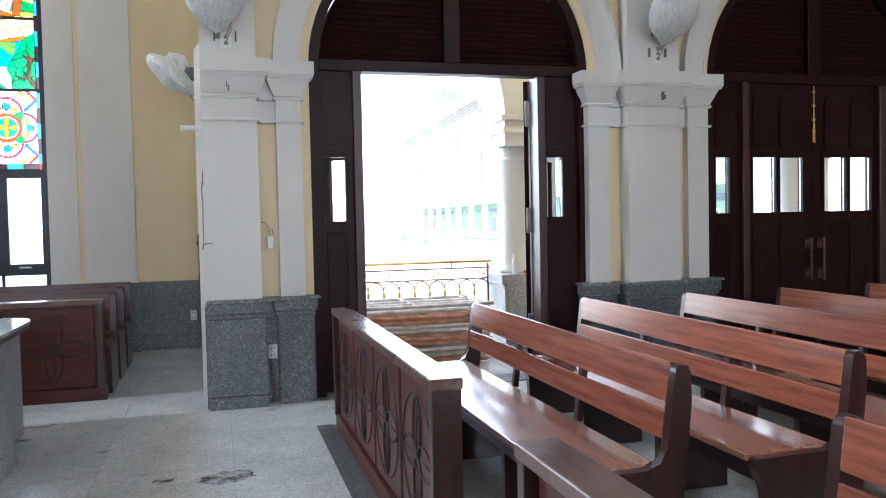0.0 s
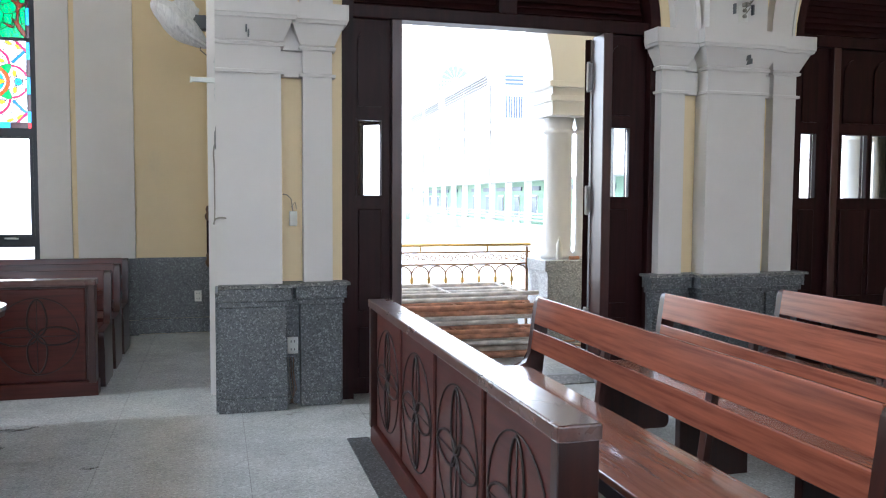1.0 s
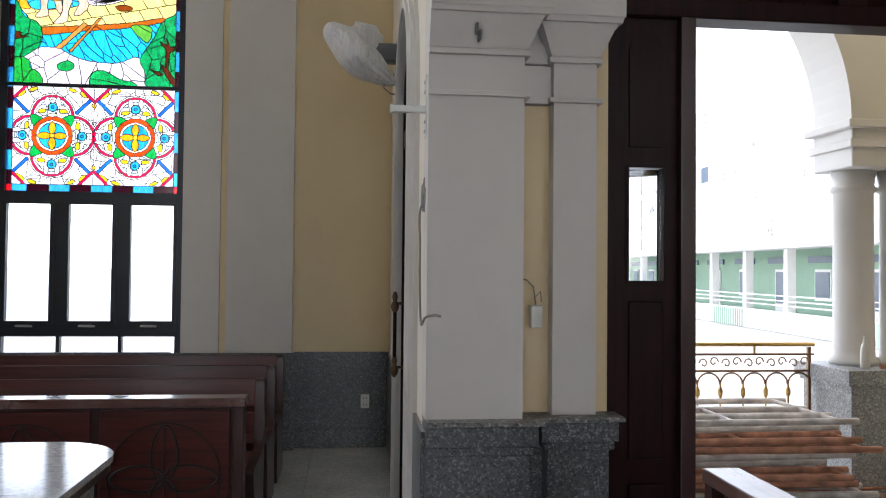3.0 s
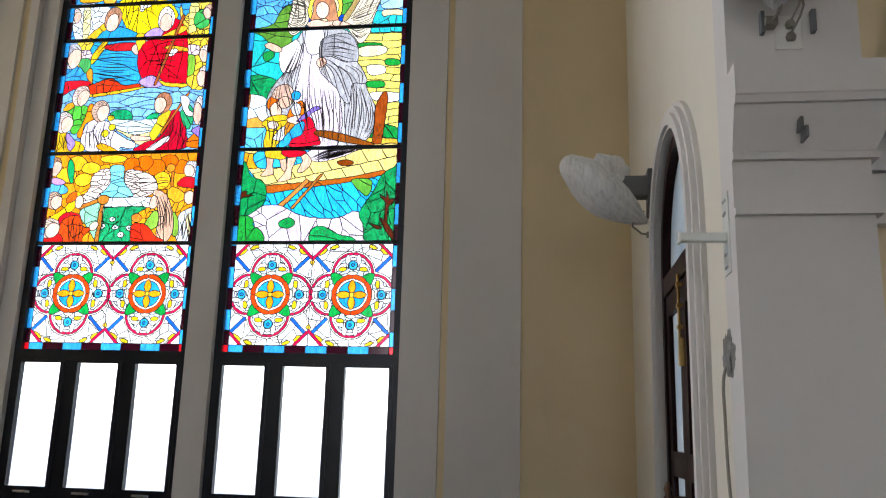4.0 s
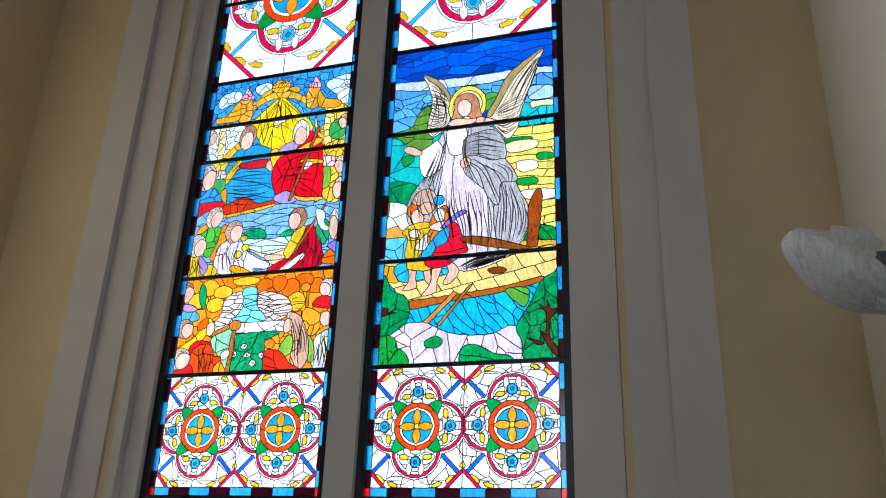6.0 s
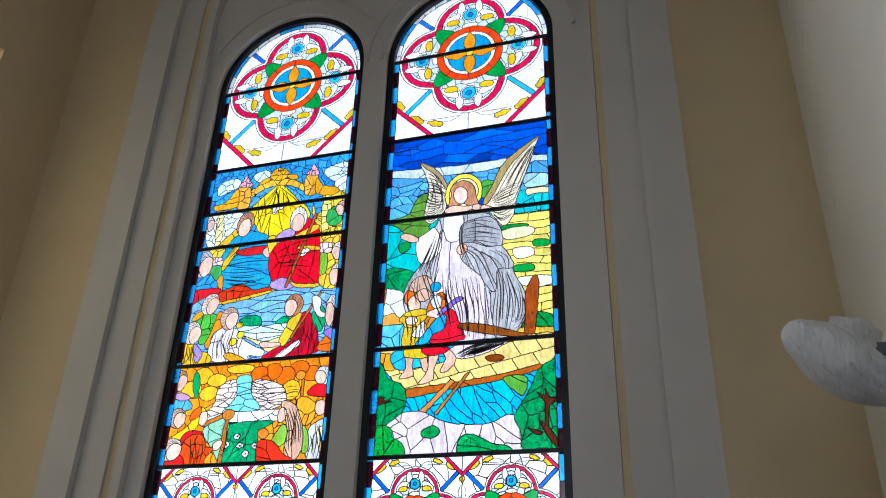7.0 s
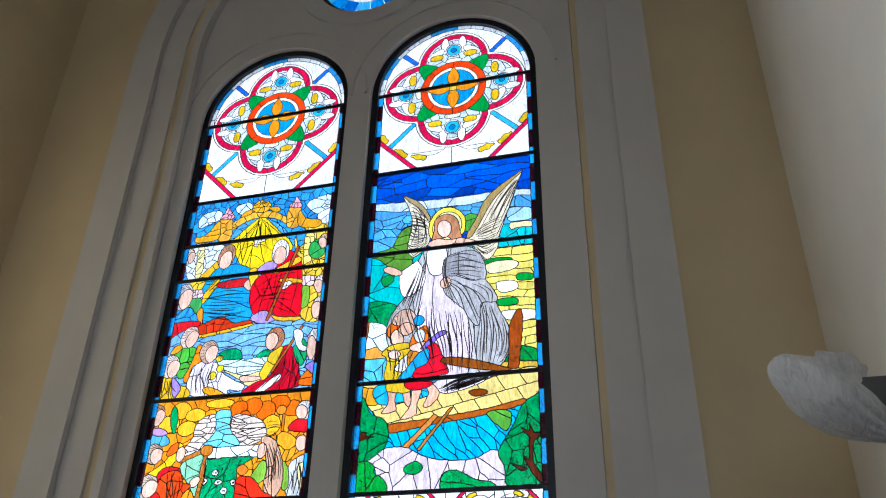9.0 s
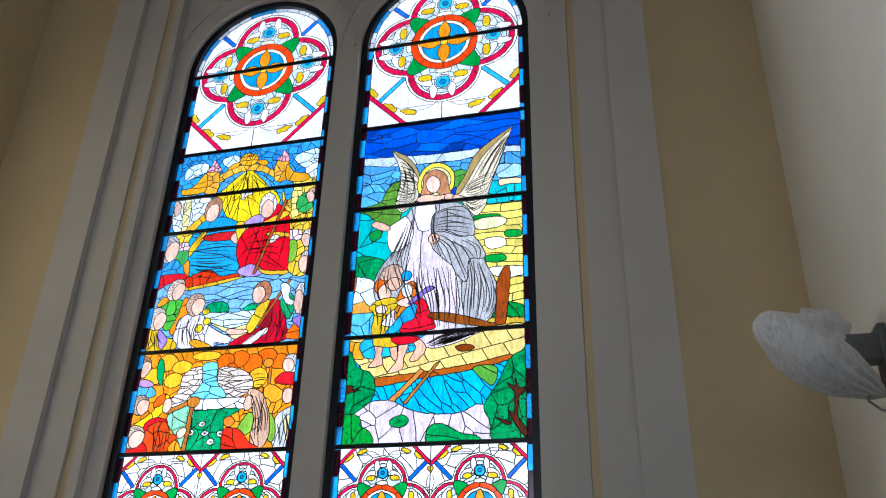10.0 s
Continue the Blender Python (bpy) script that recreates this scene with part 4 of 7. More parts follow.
def right_cartoon():
    c = Cartoon(3)
    # night sky over a band of cloud, and hills
    d, m, b = c.between(5.04, 5.86), c.between(3.93, 5.04), c.between(3.10, 3.93)
    c.paint(d, "1556d6", 0.17, 0.55, (2.2, 0.7))
    c.form([(-0.716, 5.547), (-0.443, 5.537), (0.01, 5.513), (0.39, 5.52), (0.677, 5.494), (0.675, 5.433), (0.427, 5.46), (0.163, 5.427), (-0.009, 5.433), (-0.202, 5.431), (-0.459, 5.443), (-0.721, 5.457)], "cfe2f8", 0.2, 0.1, (2.5,0.7))
    c.form([(-0.721, 5.457), (-0.459, 5.443), (-0.202, 5.431), (0.163, 5.427), (0.684, 5.436), (0.683, 5.174), (0.494, 5.193), (0.385, 5.188), (0.163, 5.191), (-0.354, 5.29), (-0.448, 5.196), (-0.521, 5.09), (-0.726, 5.065)], "5aaef0", 0.13, 0.2, (1.4,0.8))
    c.form([(0.479, 5.332), (0.589, 5.336), (0.67, 5.312), (0.667, 5.218), (0.567, 5.208), (0.477, 5.227)], "a8d6f6", 0.13)
    c.paint(m, "24b8b4", 0.22, 0.12)
    c.form([(0.421, 5.172), (0.53, 5.181), (0.681, 5.133), (0.671, 4.862), (0.522, 4.882), (0.399, 4.97)], "2ec4c8", 0.14)
    c.form([(0.494, 5.193), (0.603, 5.203), (0.683, 5.184), (0.682, 5.143), (0.556, 5.148), (0.502, 5.129)], "f4dfa8")
    c.form([(-0.725, 5.054), (-0.512, 5.099), (-0.449, 5.218), (-0.373, 5.282), (-0.256, 5.254), (-0.193, 5.075), (-0.305, 4.986), (-0.339, 4.877), (-0.472, 4.874), (-0.594, 4.994)], "5c8f35", 0.13, 0.15, (1.7,0.6))
    c.form([(0.125, 5.324), (0.219, 5.32), (0.247, 5.262), (0.163, 5.169), (0.088, 5.202)], "4f9a3c", 0.12)
    c.strips(m & (c.p > 0.2) & (c.z < 4.98), "f3e06a", 0.07, 90, 0.014, 0.15)
    c.form([(0.281, 4.885), (0.38, 4.892), (0.495, 4.88), (0.494, 4.832), (0.379, 4.832), (0.289, 4.848)], "1f8a34")
    c.form([(0.544, 4.731), (0.657, 4.721), (0.655, 4.669), (0.542, 4.677)], "1f9a3a")
    c.form([(0.373, 4.522), (0.478, 4.532), (0.538, 4.518), (0.536, 4.475), (0.407, 4.471)], "1f9a3a")
    c.form([(0.289, 4.834), (0.379, 4.862), (0.521, 4.852), (0.555, 4.808), (0.484, 4.769), (0.324, 4.76)], "f8efb8")
    c.form([(0.376, 4.675), (0.481, 4.681), (0.542, 4.654), (0.531, 4.598), (0.409, 4.584)], "fbf6dc")
    c.form([(0.406, 4.415), (0.509, 4.431), (0.67, 4.409), (0.667, 4.34), (0.473, 4.343)], "fbfbf0")
    c.leaves(c.form([(-0.74, 4.545), (-0.63, 4.622), (-0.439, 4.57), (-0.407, 4.479), (-0.505, 4.393), (-0.73, 4.408)], "12a05a", 0.16, 0.12))
    c.form([(-0.692, 4.411), (-0.598, 4.435), (-0.491, 4.375), (-0.466, 4.244), (-0.536, 4.175), (-0.688, 4.218)], "eafaff", 0.14)
    c.form([(-0.721, 4.151), (-0.478, 4.118), (-0.469, 3.944), (-0.707, 3.942)], "62c8f0", 0.14)
    c.form([(-0.756, 4.369), (-0.655, 4.442), (-0.675, 4.227), (-0.697, 3.995), (-0.74, 3.953)], "c8752a")
    c.form([(-0.742, 4.176), (-0.586, 4.227), (-0.556, 4.196), (-0.48, 4.161), (-0.479, 4.128), (-0.729, 4.133)], "e9a040")
    c.leaves(c.form([(0.398, 4.112), (0.526, 4.135), (0.667, 4.094), (0.671, 3.997), (0.396, 4.014)], "1a9a44", 0.16, 0.12))
    c.form([(0.375, 4.016), (0.671, 3.997), (0.669, 3.945), (0.395, 3.943)], "e0b840", 0.12)
    # the winged figure, as plain shapes
    c.form([(-0.426, 5.602), (-0.334, 5.557), (-0.243, 5.47), (-0.181, 5.351), (-0.165, 5.262), (-0.172, 5.156), (-0.203, 5.076), (-0.305, 4.986), (-0.365, 5.057), (-0.35, 5.182), (-0.331, 5.309), (-0.36, 5.445), (-0.399, 5.536)], "efe4c8")
    c.form([(-0.426, 5.602), (-0.334, 5.557), (-0.243, 5.47), (-0.177, 5.35), (-0.184, 5.303), (-0.261, 5.434), (-0.353, 5.52)], "b09a6c")
    c.folds([(-0.358, 5.489), (-0.282, 5.466), (-0.19, 5.33)], [(-0.365, 5.057), (-0.305, 4.996), (-0.203, 5.08)], 24)
    c.folds([(-0.384, 5.549), (-0.327, 5.308), (-0.354, 5.076)], [(-0.217, 5.4), (-0.172, 5.198), (-0.209, 5.081)], 4)
    c.form([(0.616, 5.703), (0.572, 5.671), (0.391, 5.553), (0.276, 5.43), (0.219, 5.288), (0.135, 5.132), (0.181, 5.042), (0.236, 4.968), (0.308, 4.886), (0.381, 4.972), (0.405, 5.092), (0.463, 5.271), (0.523, 5.454), (0.573, 5.599)], "efe2c2")
    c.form([(0.616, 5.703), (0.391, 5.553), (0.276, 5.43), (0.219, 5.288), (0.135, 5.132), (0.176, 5.113), (0.269, 5.276), (0.355, 5.434), (0.485, 5.57)], "b49a5e")
    c.folds([(0.571, 5.637), (0.389, 5.451), (0.228, 5.17)], [(0.575, 5.594), (0.506, 5.371), (0.401, 5.092)], 7)
    c.folds([(0.209, 5.152), (0.302, 5.233), (0.467, 5.281)], [(0.181, 5.021), (0.281, 4.922), (0.381, 4.982)], 16)
    c.paint(c.oval(-0.029, 5.245, 0.158, 0.178), "f3df4a")
    c.paint(c.oval(-0.029, 5.245, 0.124, 0.134), "f7efb4")
    c.form([(-0.17, 5.069), (-0.254, 4.975), (-0.321, 4.828), (-0.371, 4.632), (-0.438, 4.54), (-0.502, 4.401), (-0.469, 4.206), (-0.211, 3.998), (-0.076, 3.835), (0.097, 3.838), (0.267, 3.894), (0.331, 3.949), (0.417, 4.007), (0.475, 4.136), (0.462, 4.296), (0.404, 4.42), (0.374, 4.494), (0.38, 4.551), (0.319, 4.646), (0.284, 4.75), (0.277, 4.902), (0.185, 5.008), (0.044, 5.059)], "bbbab9", 0.42, 0.12, (0.5, 1.8))
    c.form([(-0.184, 5.049), (-0.051, 5.052), (-0.025, 4.943), (-0.056, 4.794), (-0.044, 4.642), (0.057, 4.532), (0.13, 4.451), (0.161, 4.329), (0.183, 4.142), (0.148, 3.943), (0.054, 3.851), (-0.084, 3.845), (-0.145, 3.992), (-0.194, 4.179), (-0.259, 4.374), (-0.242, 4.567), (-0.21, 4.763), (-0.2, 4.915)], "e6d6de", 0.45, 0.05, (0.5, 1.8))
    c.form([(-0.324, 4.917), (-0.268, 4.945), (-0.207, 4.813), (-0.223, 4.714), (-0.301, 4.648), (-0.381, 4.638), (-0.418, 4.738), (-0.418, 4.851)], "f4ecec")
    c.form([(-0.193, 5.03), (-0.036, 5.039), (-0.056, 4.819), (-0.164, 4.818)], "fbfafa")
    c.form([(-0.035, 4.945), (0.185, 4.987), (0.276, 4.877), (0.288, 4.719), (0.184, 4.723), (0.069, 4.778), (-0.046, 4.767)], "a2a2a4", 0.25, 0.15)
    c.form([(-0.046, 4.762), (0.056, 4.769), (0.184, 4.713), (0.288, 4.709), (0.38, 4.551), (0.353, 4.506), (0.251, 4.509), (0.236, 4.321), (0.139, 4.426), (0.07, 4.628)], "c2c1c1", 0.28, 0.15)
    c.paint(c.oval(-0.032, 4.725, 0.047, 0.046), "e6b598")
    c.form([(-0.569, 4.897), (-0.513, 4.927), (-0.415, 4.877), (-0.409, 4.836), (-0.47, 4.839)], "e6b598")
    c.form([(-0.572, 4.819), (-0.5, 4.851), (-0.464, 4.795), (-0.543, 4.744)], "1f8a40")
    c.folds([(-0.242, 4.567), (-0.259, 4.374), (-0.193, 4.156), (-0.131, 3.968)], [(0.13, 4.451), (0.166, 4.282), (0.183, 4.119), (0.148, 3.943)], 17)
    c.folds([(0.237, 4.486), (0.227, 4.322), (0.213, 4.139), (0.234, 3.936)], [(0.374, 4.485), (0.461, 4.273), (0.47, 4.122), (0.396, 3.996)], 13)
    c.folds([(-0.253, 4.949), (-0.305, 4.775), (-0.38, 4.623), (-0.45, 4.492)], [(-0.169, 5.016), (-0.21, 4.763), (-0.251, 4.568), (-0.268, 4.375)], 8)
    c.folds([(-0.035, 4.955), (0.092, 4.979), (0.267, 4.903)], [(-0.032, 4.781), (0.138, 4.769), (0.275, 4.721)], 7)
    c.folds([(-0.046, 4.752), (0.07, 4.628), (0.236, 4.321)], [(0.184, 4.713), (0.341, 4.595), (0.362, 4.52)], 6)
    c.folds([(-0.491, 4.473), (-0.48, 4.35), (-0.432, 4.203)], [(-0.298, 4.583), (-0.279, 4.425), (-0.242, 4.278)], 7)
    c.folds([(-0.05, 5.041), (-0.065, 4.795), (-0.015, 4.54)], [(-0.012, 5.025), (-0.033, 4.791), (0.094, 4.503)], 4)
    c.form([(-0.141, 5.297), (-0.094, 5.348), (-0.017, 5.358), (0.059, 5.292), (0.073, 5.204), (0.092, 5.117), (0.033, 5.067), (-0.005, 5.131), (-0.062, 5.135), (-0.119, 5.133), (-0.157, 5.132), (-0.136, 5.236)], "c88a62")
    c.form([(-0.194, 5.085), (-0.119, 5.133), (-0.005, 5.11), (0.088, 5.118), (0.2, 5.076), (0.222, 5.052), (-0.06, 5.047)], "eec0a4", 0.1)
    c.form([(-0.112, 5.264), (-0.065, 5.306), (-0.003, 5.263), (0.005, 5.193), (-0.034, 5.14), (-0.081, 5.151), (-0.112, 5.207)], "efc9b4")
    # two small figures, as plain shapes
    c.form([(-0.492, 4.39), (-0.446, 4.419), (-0.37, 4.386), (-0.345, 4.336), (-0.428, 4.335), (-0.468, 4.291), (-0.497, 4.318)], "e0671c")
    c.paint(c.oval(-0.412, 4.286, 0.055, 0.076), "eabfa4")
    c.form([(-0.479, 4.221), (-0.332, 4.24), (-0.298, 4.166), (-0.314, 4.007), (-0.298, 3.929), (-0.496, 3.937), (-0.487, 4.115), (-0.535, 4.157)], "d9b428", 0.14)
    c.folds([(-0.492, 4.209), (-0.476, 4.067), (-0.488, 3.945)], [(-0.331, 4.216), (-0.316, 4.053), (-0.307, 3.939)], 5)
    c.paint(c.oval(-0.438, 4.147, 0.05, 0.038), "f4d9c8")
    c.form([(-0.424, 4.031), (-0.328, 4.141), (-0.294, 4.074), (-0.346, 4.005)], "f2f2f2")
    c.form([(-0.453, 4.458), (-0.404, 4.512), (-0.32, 4.522), (-0.266, 4.447), (-0.272, 4.347), (-0.313, 4.328), (-0.361, 4.376), (-0.45, 4.4)], "d9b29a")
    c.paint(c.oval(-0.337, 4.359, 0.06, 0.053), "e6b598")
    c.paint(c.oval(-0.242, 4.416, 0.042, 0.043), "2a9cd8")
    c.form([(-0.288, 4.297), (-0.199, 4.368), (-0.157, 4.316), (-0.168, 4.223), (-0.238, 4.137), (-0.307, 4.181)], "e2701c", 0.1)
    c.paint(c.oval(-0.233, 4.286, 0.045, 0.057), "dfe3e6")
    c.form([(-0.308, 4.204), (-0.196, 4.235), (-0.158, 4.185), (-0.261, 4.149)], "f2cdb8")
    c.form([(-0.316, 4.163), (-0.233, 4.141), (-0.252, 4.033), (-0.316, 4.039)], "c07a2c", 0.06)
    c.form([(-0.15, 4.221), (-0.082, 4.191), (-0.036, 4.072), (0.005, 3.974), (-0.056, 3.953), (-0.276, 3.95), (-0.214, 4.089)], "e41a30", 0.16, 0.08)
    c.form([(-0.238, 4.137), (-0.153, 4.175), (-0.164, 4.061), (-0.248, 4.019), (-0.299, 3.952), (-0.397, 3.947), (-0.324, 4.031)], "2f9ed6", 0.12)
    c.form([(-0.23, 4.169), (-0.151, 4.249), (-0.062, 4.311), (-0.008, 4.291), (-0.083, 4.256), (-0.136, 4.206)], "8a72d8")
    c.form([(0.47, 4.296), (0.534, 4.428), (0.572, 4.377), (0.55, 4.106), (0.52, 3.932), (0.453, 3.938), (0.466, 4.114)], "a04a1c")
    c.form([(-0.036, 4.09), (0.139, 4.069), (0.395, 3.987), (0.528, 3.931), (0.225, 3.976), (-0.035, 4.045)], "8a4a1c", 0.2)
    # water, rocks, bushes and a plank bridge
    c.paint(b, "24b0ee", 0.18, 0.1, (0.45, 2.0), -35)
    c.planks([(-0.744, 3.945), (-0.55, 3.916), (-0.069, 3.897), (0.393, 3.944), (0.692, 3.943), (0.683, 3.728), (0.553, 3.713), (0.222, 3.646), (-0.286, 3.59), (-0.478, 3.592), (-0.631, 3.762), (-0.734, 3.809)], "ecd27a", 0.125, 0.16, 12)
    c.form([(-0.741, 3.9), (-0.547, 3.875), (-0.541, 3.764), (-0.622, 3.762), (-0.735, 3.813)], "e89a24", 0.12, 0.2, (0.5,1.8))
    c.form([(-0.558, 3.906), (-0.121, 3.88), (-0.154, 3.798), (-0.328, 3.769), (-0.532, 3.763)], "35b4e8", 0.12)
    c.form([(-0.112, 3.891), (0.018, 3.939), (0.224, 3.95), (0.376, 3.937), (0.207, 3.852), (0.019, 3.807), (-0.067, 3.823)], "eadde6", 0.12, 0.08, (0.6,1.6))
    c.folds([(-0.085, 3.836), (0.053, 3.904), (0.19, 3.918)], [(0.019, 3.816), (0.173, 3.855), (0.342, 3.91)], 13)
    c.form([(-0.479, 3.595), (-0.115, 3.627), (0.289, 3.67), (0.553, 3.722), (0.544, 3.682), (0.288, 3.625), (-0.114, 3.578), (-0.449, 3.534)], "a5541c", 0.22, 0.2, (2.5,0.5))
    c.form([(0.156, 3.808), (0.257, 3.82), (0.307, 3.787), (0.206, 3.766)], "7a3a14")
    c.form([(0.289, 3.636), (0.388, 3.654), (0.472, 3.623), (0.441, 3.502), (0.369, 3.54)], "5ea83c", 0.11)
    c.form([(-0.467, 3.886), (-0.404, 3.881), (-0.407, 3.766), (-0.396, 3.703), (-0.51, 3.687), (-0.46, 3.76)], "e8b394")
    c.form([(-0.352, 3.85), (-0.295, 3.845), (-0.284, 3.736), (-0.318, 3.738)], "e8b394")
    c.form([(-0.27, 3.861), (-0.204, 3.855), (-0.236, 3.735), (-0.243, 3.657), (-0.358, 3.636), (-0.291, 3.722)], "e8b394")
    c.form([(-0.173, 3.879), (-0.112, 3.883), (-0.064, 3.809), (-0.124, 3.723), (-0.19, 3.72), (-0.145, 3.815)], "e8b394")
    c.form([(-0.472, 3.927), (-0.348, 3.917), (-0.292, 3.841), (-0.465, 3.855)], "d9b428")
    c.form([(-0.334, 3.916), (-0.118, 3.904), (-0.173, 3.86), (-0.296, 3.856)], "d8182c")
    c.block([(-0.373, 3.391), (-0.102, 3.657), (-0.071, 3.638), (-0.34, 3.369)], "c27a3a")
    c.block([(-0.228, 3.398), (0.02, 3.699), (0.051, 3.705), (-0.201, 3.392)], "a86a30")
    c.form([(-0.613, 3.352), (-0.452, 3.429), (-0.297, 3.419), (-0.193, 3.364), (-0.042, 3.319), (0.188, 3.314), (0.366, 3.363), (0.463, 3.102), (-0.461, 3.106), (-0.53, 3.269)], "d8c8d2", 0.17, 0.08)
    c.leaves(c.form([(-0.312, 3.286), (-0.226, 3.317), (-0.174, 3.282), (-0.206, 3.233), (-0.302, 3.238)], "16a04a", 0.16, 0.12))
    c.leaves(c.form([(-0.02, 3.223), (0.074, 3.24), (0.22, 3.167), (0.315, 3.15), (0.336, 3.1), (-0.022, 3.098)], "14a050", 0.16, 0.12))
    c.leaves(c.form([(-0.744, 3.81), (-0.653, 3.815), (-0.596, 3.693), (-0.496, 3.651), (-0.447, 3.562), (-0.459, 3.446), (-0.604, 3.335), (-0.742, 3.31), (-0.741, 3.413)], "119a50", 0.16, 0.12))
    c.leaves(c.form([(-0.756, 3.301), (-0.604, 3.338), (-0.537, 3.294), (-0.543, 3.254), (-0.463, 3.201), (-0.45, 3.105), (-0.753, 3.107)], "1fa53c", 0.16, 0.12))
    c.leaves(c.form([(0.496, 3.564), (0.552, 3.683), (0.635, 3.738), (0.706, 3.721), (0.686, 3.095), (0.443, 3.101), (0.412, 3.25), (0.371, 3.346), (0.449, 3.486)], "0f9450", 0.16, 0.12))
    c.block([(-0.741, 3.413), (-0.65, 3.562), (-0.609, 3.549), (-0.628, 3.524), (-0.545, 3.516), (-0.658, 3.495), (-0.717, 3.395)], "5a2412")
    c.block([(0.675, 3.106), (0.595, 3.209), (0.537, 3.329), (0.586, 3.284), (0.589, 3.452), (0.511, 3.533), (0.599, 3.479), (0.589, 3.565), (0.627, 3.466), (0.685, 3.483), (0.618, 3.407), (0.61, 3.27), (0.678, 3.171)], "5a2412")
    c.block([(0.441, 3.275), (0.587, 3.228), (0.536, 3.209)], "5a2412")
    frame_panels(c)
    c.finish()
    return c


def left_cartoon():
    c = Cartoon(8)
    # golden arch with rays against small clouds
    d, m, b = c.between(5.01, 5.83), c.between(3.92, 5.01), c.between(3.10, 3.92)
    c.paint(d, "3a96e2", 0.10, 0.28)
    c.form([(-0.613, 5.678), (-0.502, 5.723), (-0.401, 5.707), (-0.407, 5.626), (-0.517, 5.582), (-0.611, 5.555)], "d8eef8", 0.09)
    c.form([(0.441, 5.653), (0.545, 5.717), (0.673, 5.716), (0.707, 5.531), (0.562, 5.535)], "d8eef8", 0.09)
    c.form([(-0.268, 5.727), (-0.139, 5.768), (-0.09, 5.698), (-0.197, 5.644)], "cfe8f6", 0.09)
    c.form([(0.562, 5.535), (0.72, 5.588), (0.725, 5.422), (0.607, 5.44)], "f0f8fb", 0.12)
    c.form([(-0.655, 5.371), (-0.323, 5.344), (-0.295, 5.118), (-0.606, 5.007)], "e6f3fa", 0.11, 0.06)
    c.form([(0.381, 5.364), (0.744, 5.409), (0.75, 5.034), (0.47, 5.044)], "e8c84a", 0.11, 0.18)
    c.form([(0.379, 5.378), (0.468, 5.393), (0.471, 5.278), (0.414, 5.229)], "3f9fe2", 0.1)
    c.form([(0.47, 5.374), (0.545, 5.382), (0.542, 5.058), (0.477, 5.062)], "f4e27a", 0.07)
    c.form([(0.528, 5.247), (0.623, 5.275), (0.666, 5.137), (0.588, 5.089), (0.522, 5.135)], "3fae54", 0.1)
    c.form([(-0.573, 5.346), (-0.51, 5.341), (-0.494, 5.087), (-0.549, 5.028)], "f4eaa0", 0.07)
    c.form([(-0.182, 5.541), (0.003, 5.579), (-0.149, 5.446), (-0.265, 5.4)], "5aa8ea", 0.09)
    c.form([(0.06, 5.57), (0.243, 5.447), (0.301, 5.351), (0.214, 5.383)], "5aa8ea", 0.09)
    c.form([(-0.008, 5.584), (0.06, 5.57), (0.211, 5.412), (0.359, 5.237), (0.238, 5.047), (0.138, 4.986), (-0.047, 5.01), (-0.229, 5.291), (-0.29, 5.319), (-0.152, 5.466)], "f7d61c", 0.2, 0.08, (0.5,2))
    c.folds([(-0.011, 5.569), (-0.11, 5.44), (-0.26, 5.305)], [(0.052, 5.559), (0.173, 5.418), (0.318, 5.281)], 10)
    c.folds([(-0.167, 5.445), (-0, 5.464), (0.22, 5.411)], [(-0.139, 5.135), (0.03, 5.112), (0.165, 5.057)], 3)
    c.form([(-0.283, 5.512), (-0.263, 5.573), (-0.138, 5.635), (-0.008, 5.655), (0.148, 5.62), (0.283, 5.529), (0.291, 5.465), (0.157, 5.549), (0.002, 5.583), (-0.128, 5.563), (-0.234, 5.505), (-0.268, 5.48)], "eeb43a", 0.09, 0.12)
    c.form([(-0.094, 5.695), (-0.068, 5.746), (-0.024, 5.77), (0.056, 5.748), (0.094, 5.699), (0.051, 5.641), (-0.045, 5.646)], "efb029", 0.05, 0.12)
    c.form([(-0.204, 5.625), (-0.145, 5.676), (-0.087, 5.678), (-0.101, 5.639), (-0.174, 5.616)], "e8a324")
    c.form([(0.075, 5.672), (0.159, 5.679), (0.197, 5.632), (0.148, 5.62)], "e8a324")
    c.form([(-0.407, 5.626), (-0.291, 5.628), (-0.266, 5.404), (-0.389, 5.398)], "e9a73a", 0.1)
    c.form([(-0.406, 5.642), (-0.368, 5.681), (-0.345, 5.743), (-0.296, 5.68), (-0.257, 5.633), (-0.289, 5.614), (-0.397, 5.62)], "f0a8b4", 0.05)
    c.form([(0.272, 5.64), (0.383, 5.643), (0.393, 5.449), (0.28, 5.447)], "e9a73a", 0.1)
    c.form([(0.265, 5.658), (0.315, 5.704), (0.333, 5.756), (0.374, 5.704), (0.401, 5.65), (0.37, 5.631)], "f0a8b4", 0.05)
    c.form([(-0.628, 5.457), (-0.519, 5.481), (-0.414, 5.607), (-0.386, 5.522), (-0.388, 5.418), (-0.544, 5.401), (-0.62, 5.412)], "e8a324", 0.12)
    c.form([(0.382, 5.603), (0.456, 5.512), (0.567, 5.485), (0.611, 5.439), (0.557, 5.405), (0.391, 5.44)], "e8a324", 0.12)
    c.form([(-0.524, 5.025), (-0.337, 5.2), (-0.285, 5.136), (-0.422, 5.036)], "efb62c", 0.12)
    c.block([(-0.098, 5.393), (-0.015, 5.366), (-0.006, 5.398), (0.015, 5.363), (0.134, 5.404), (0.074, 5.326), (0.023, 5.323), (0.021, 5.281), (-0.023, 5.291), (-0.017, 5.339)], "f6f6f3")
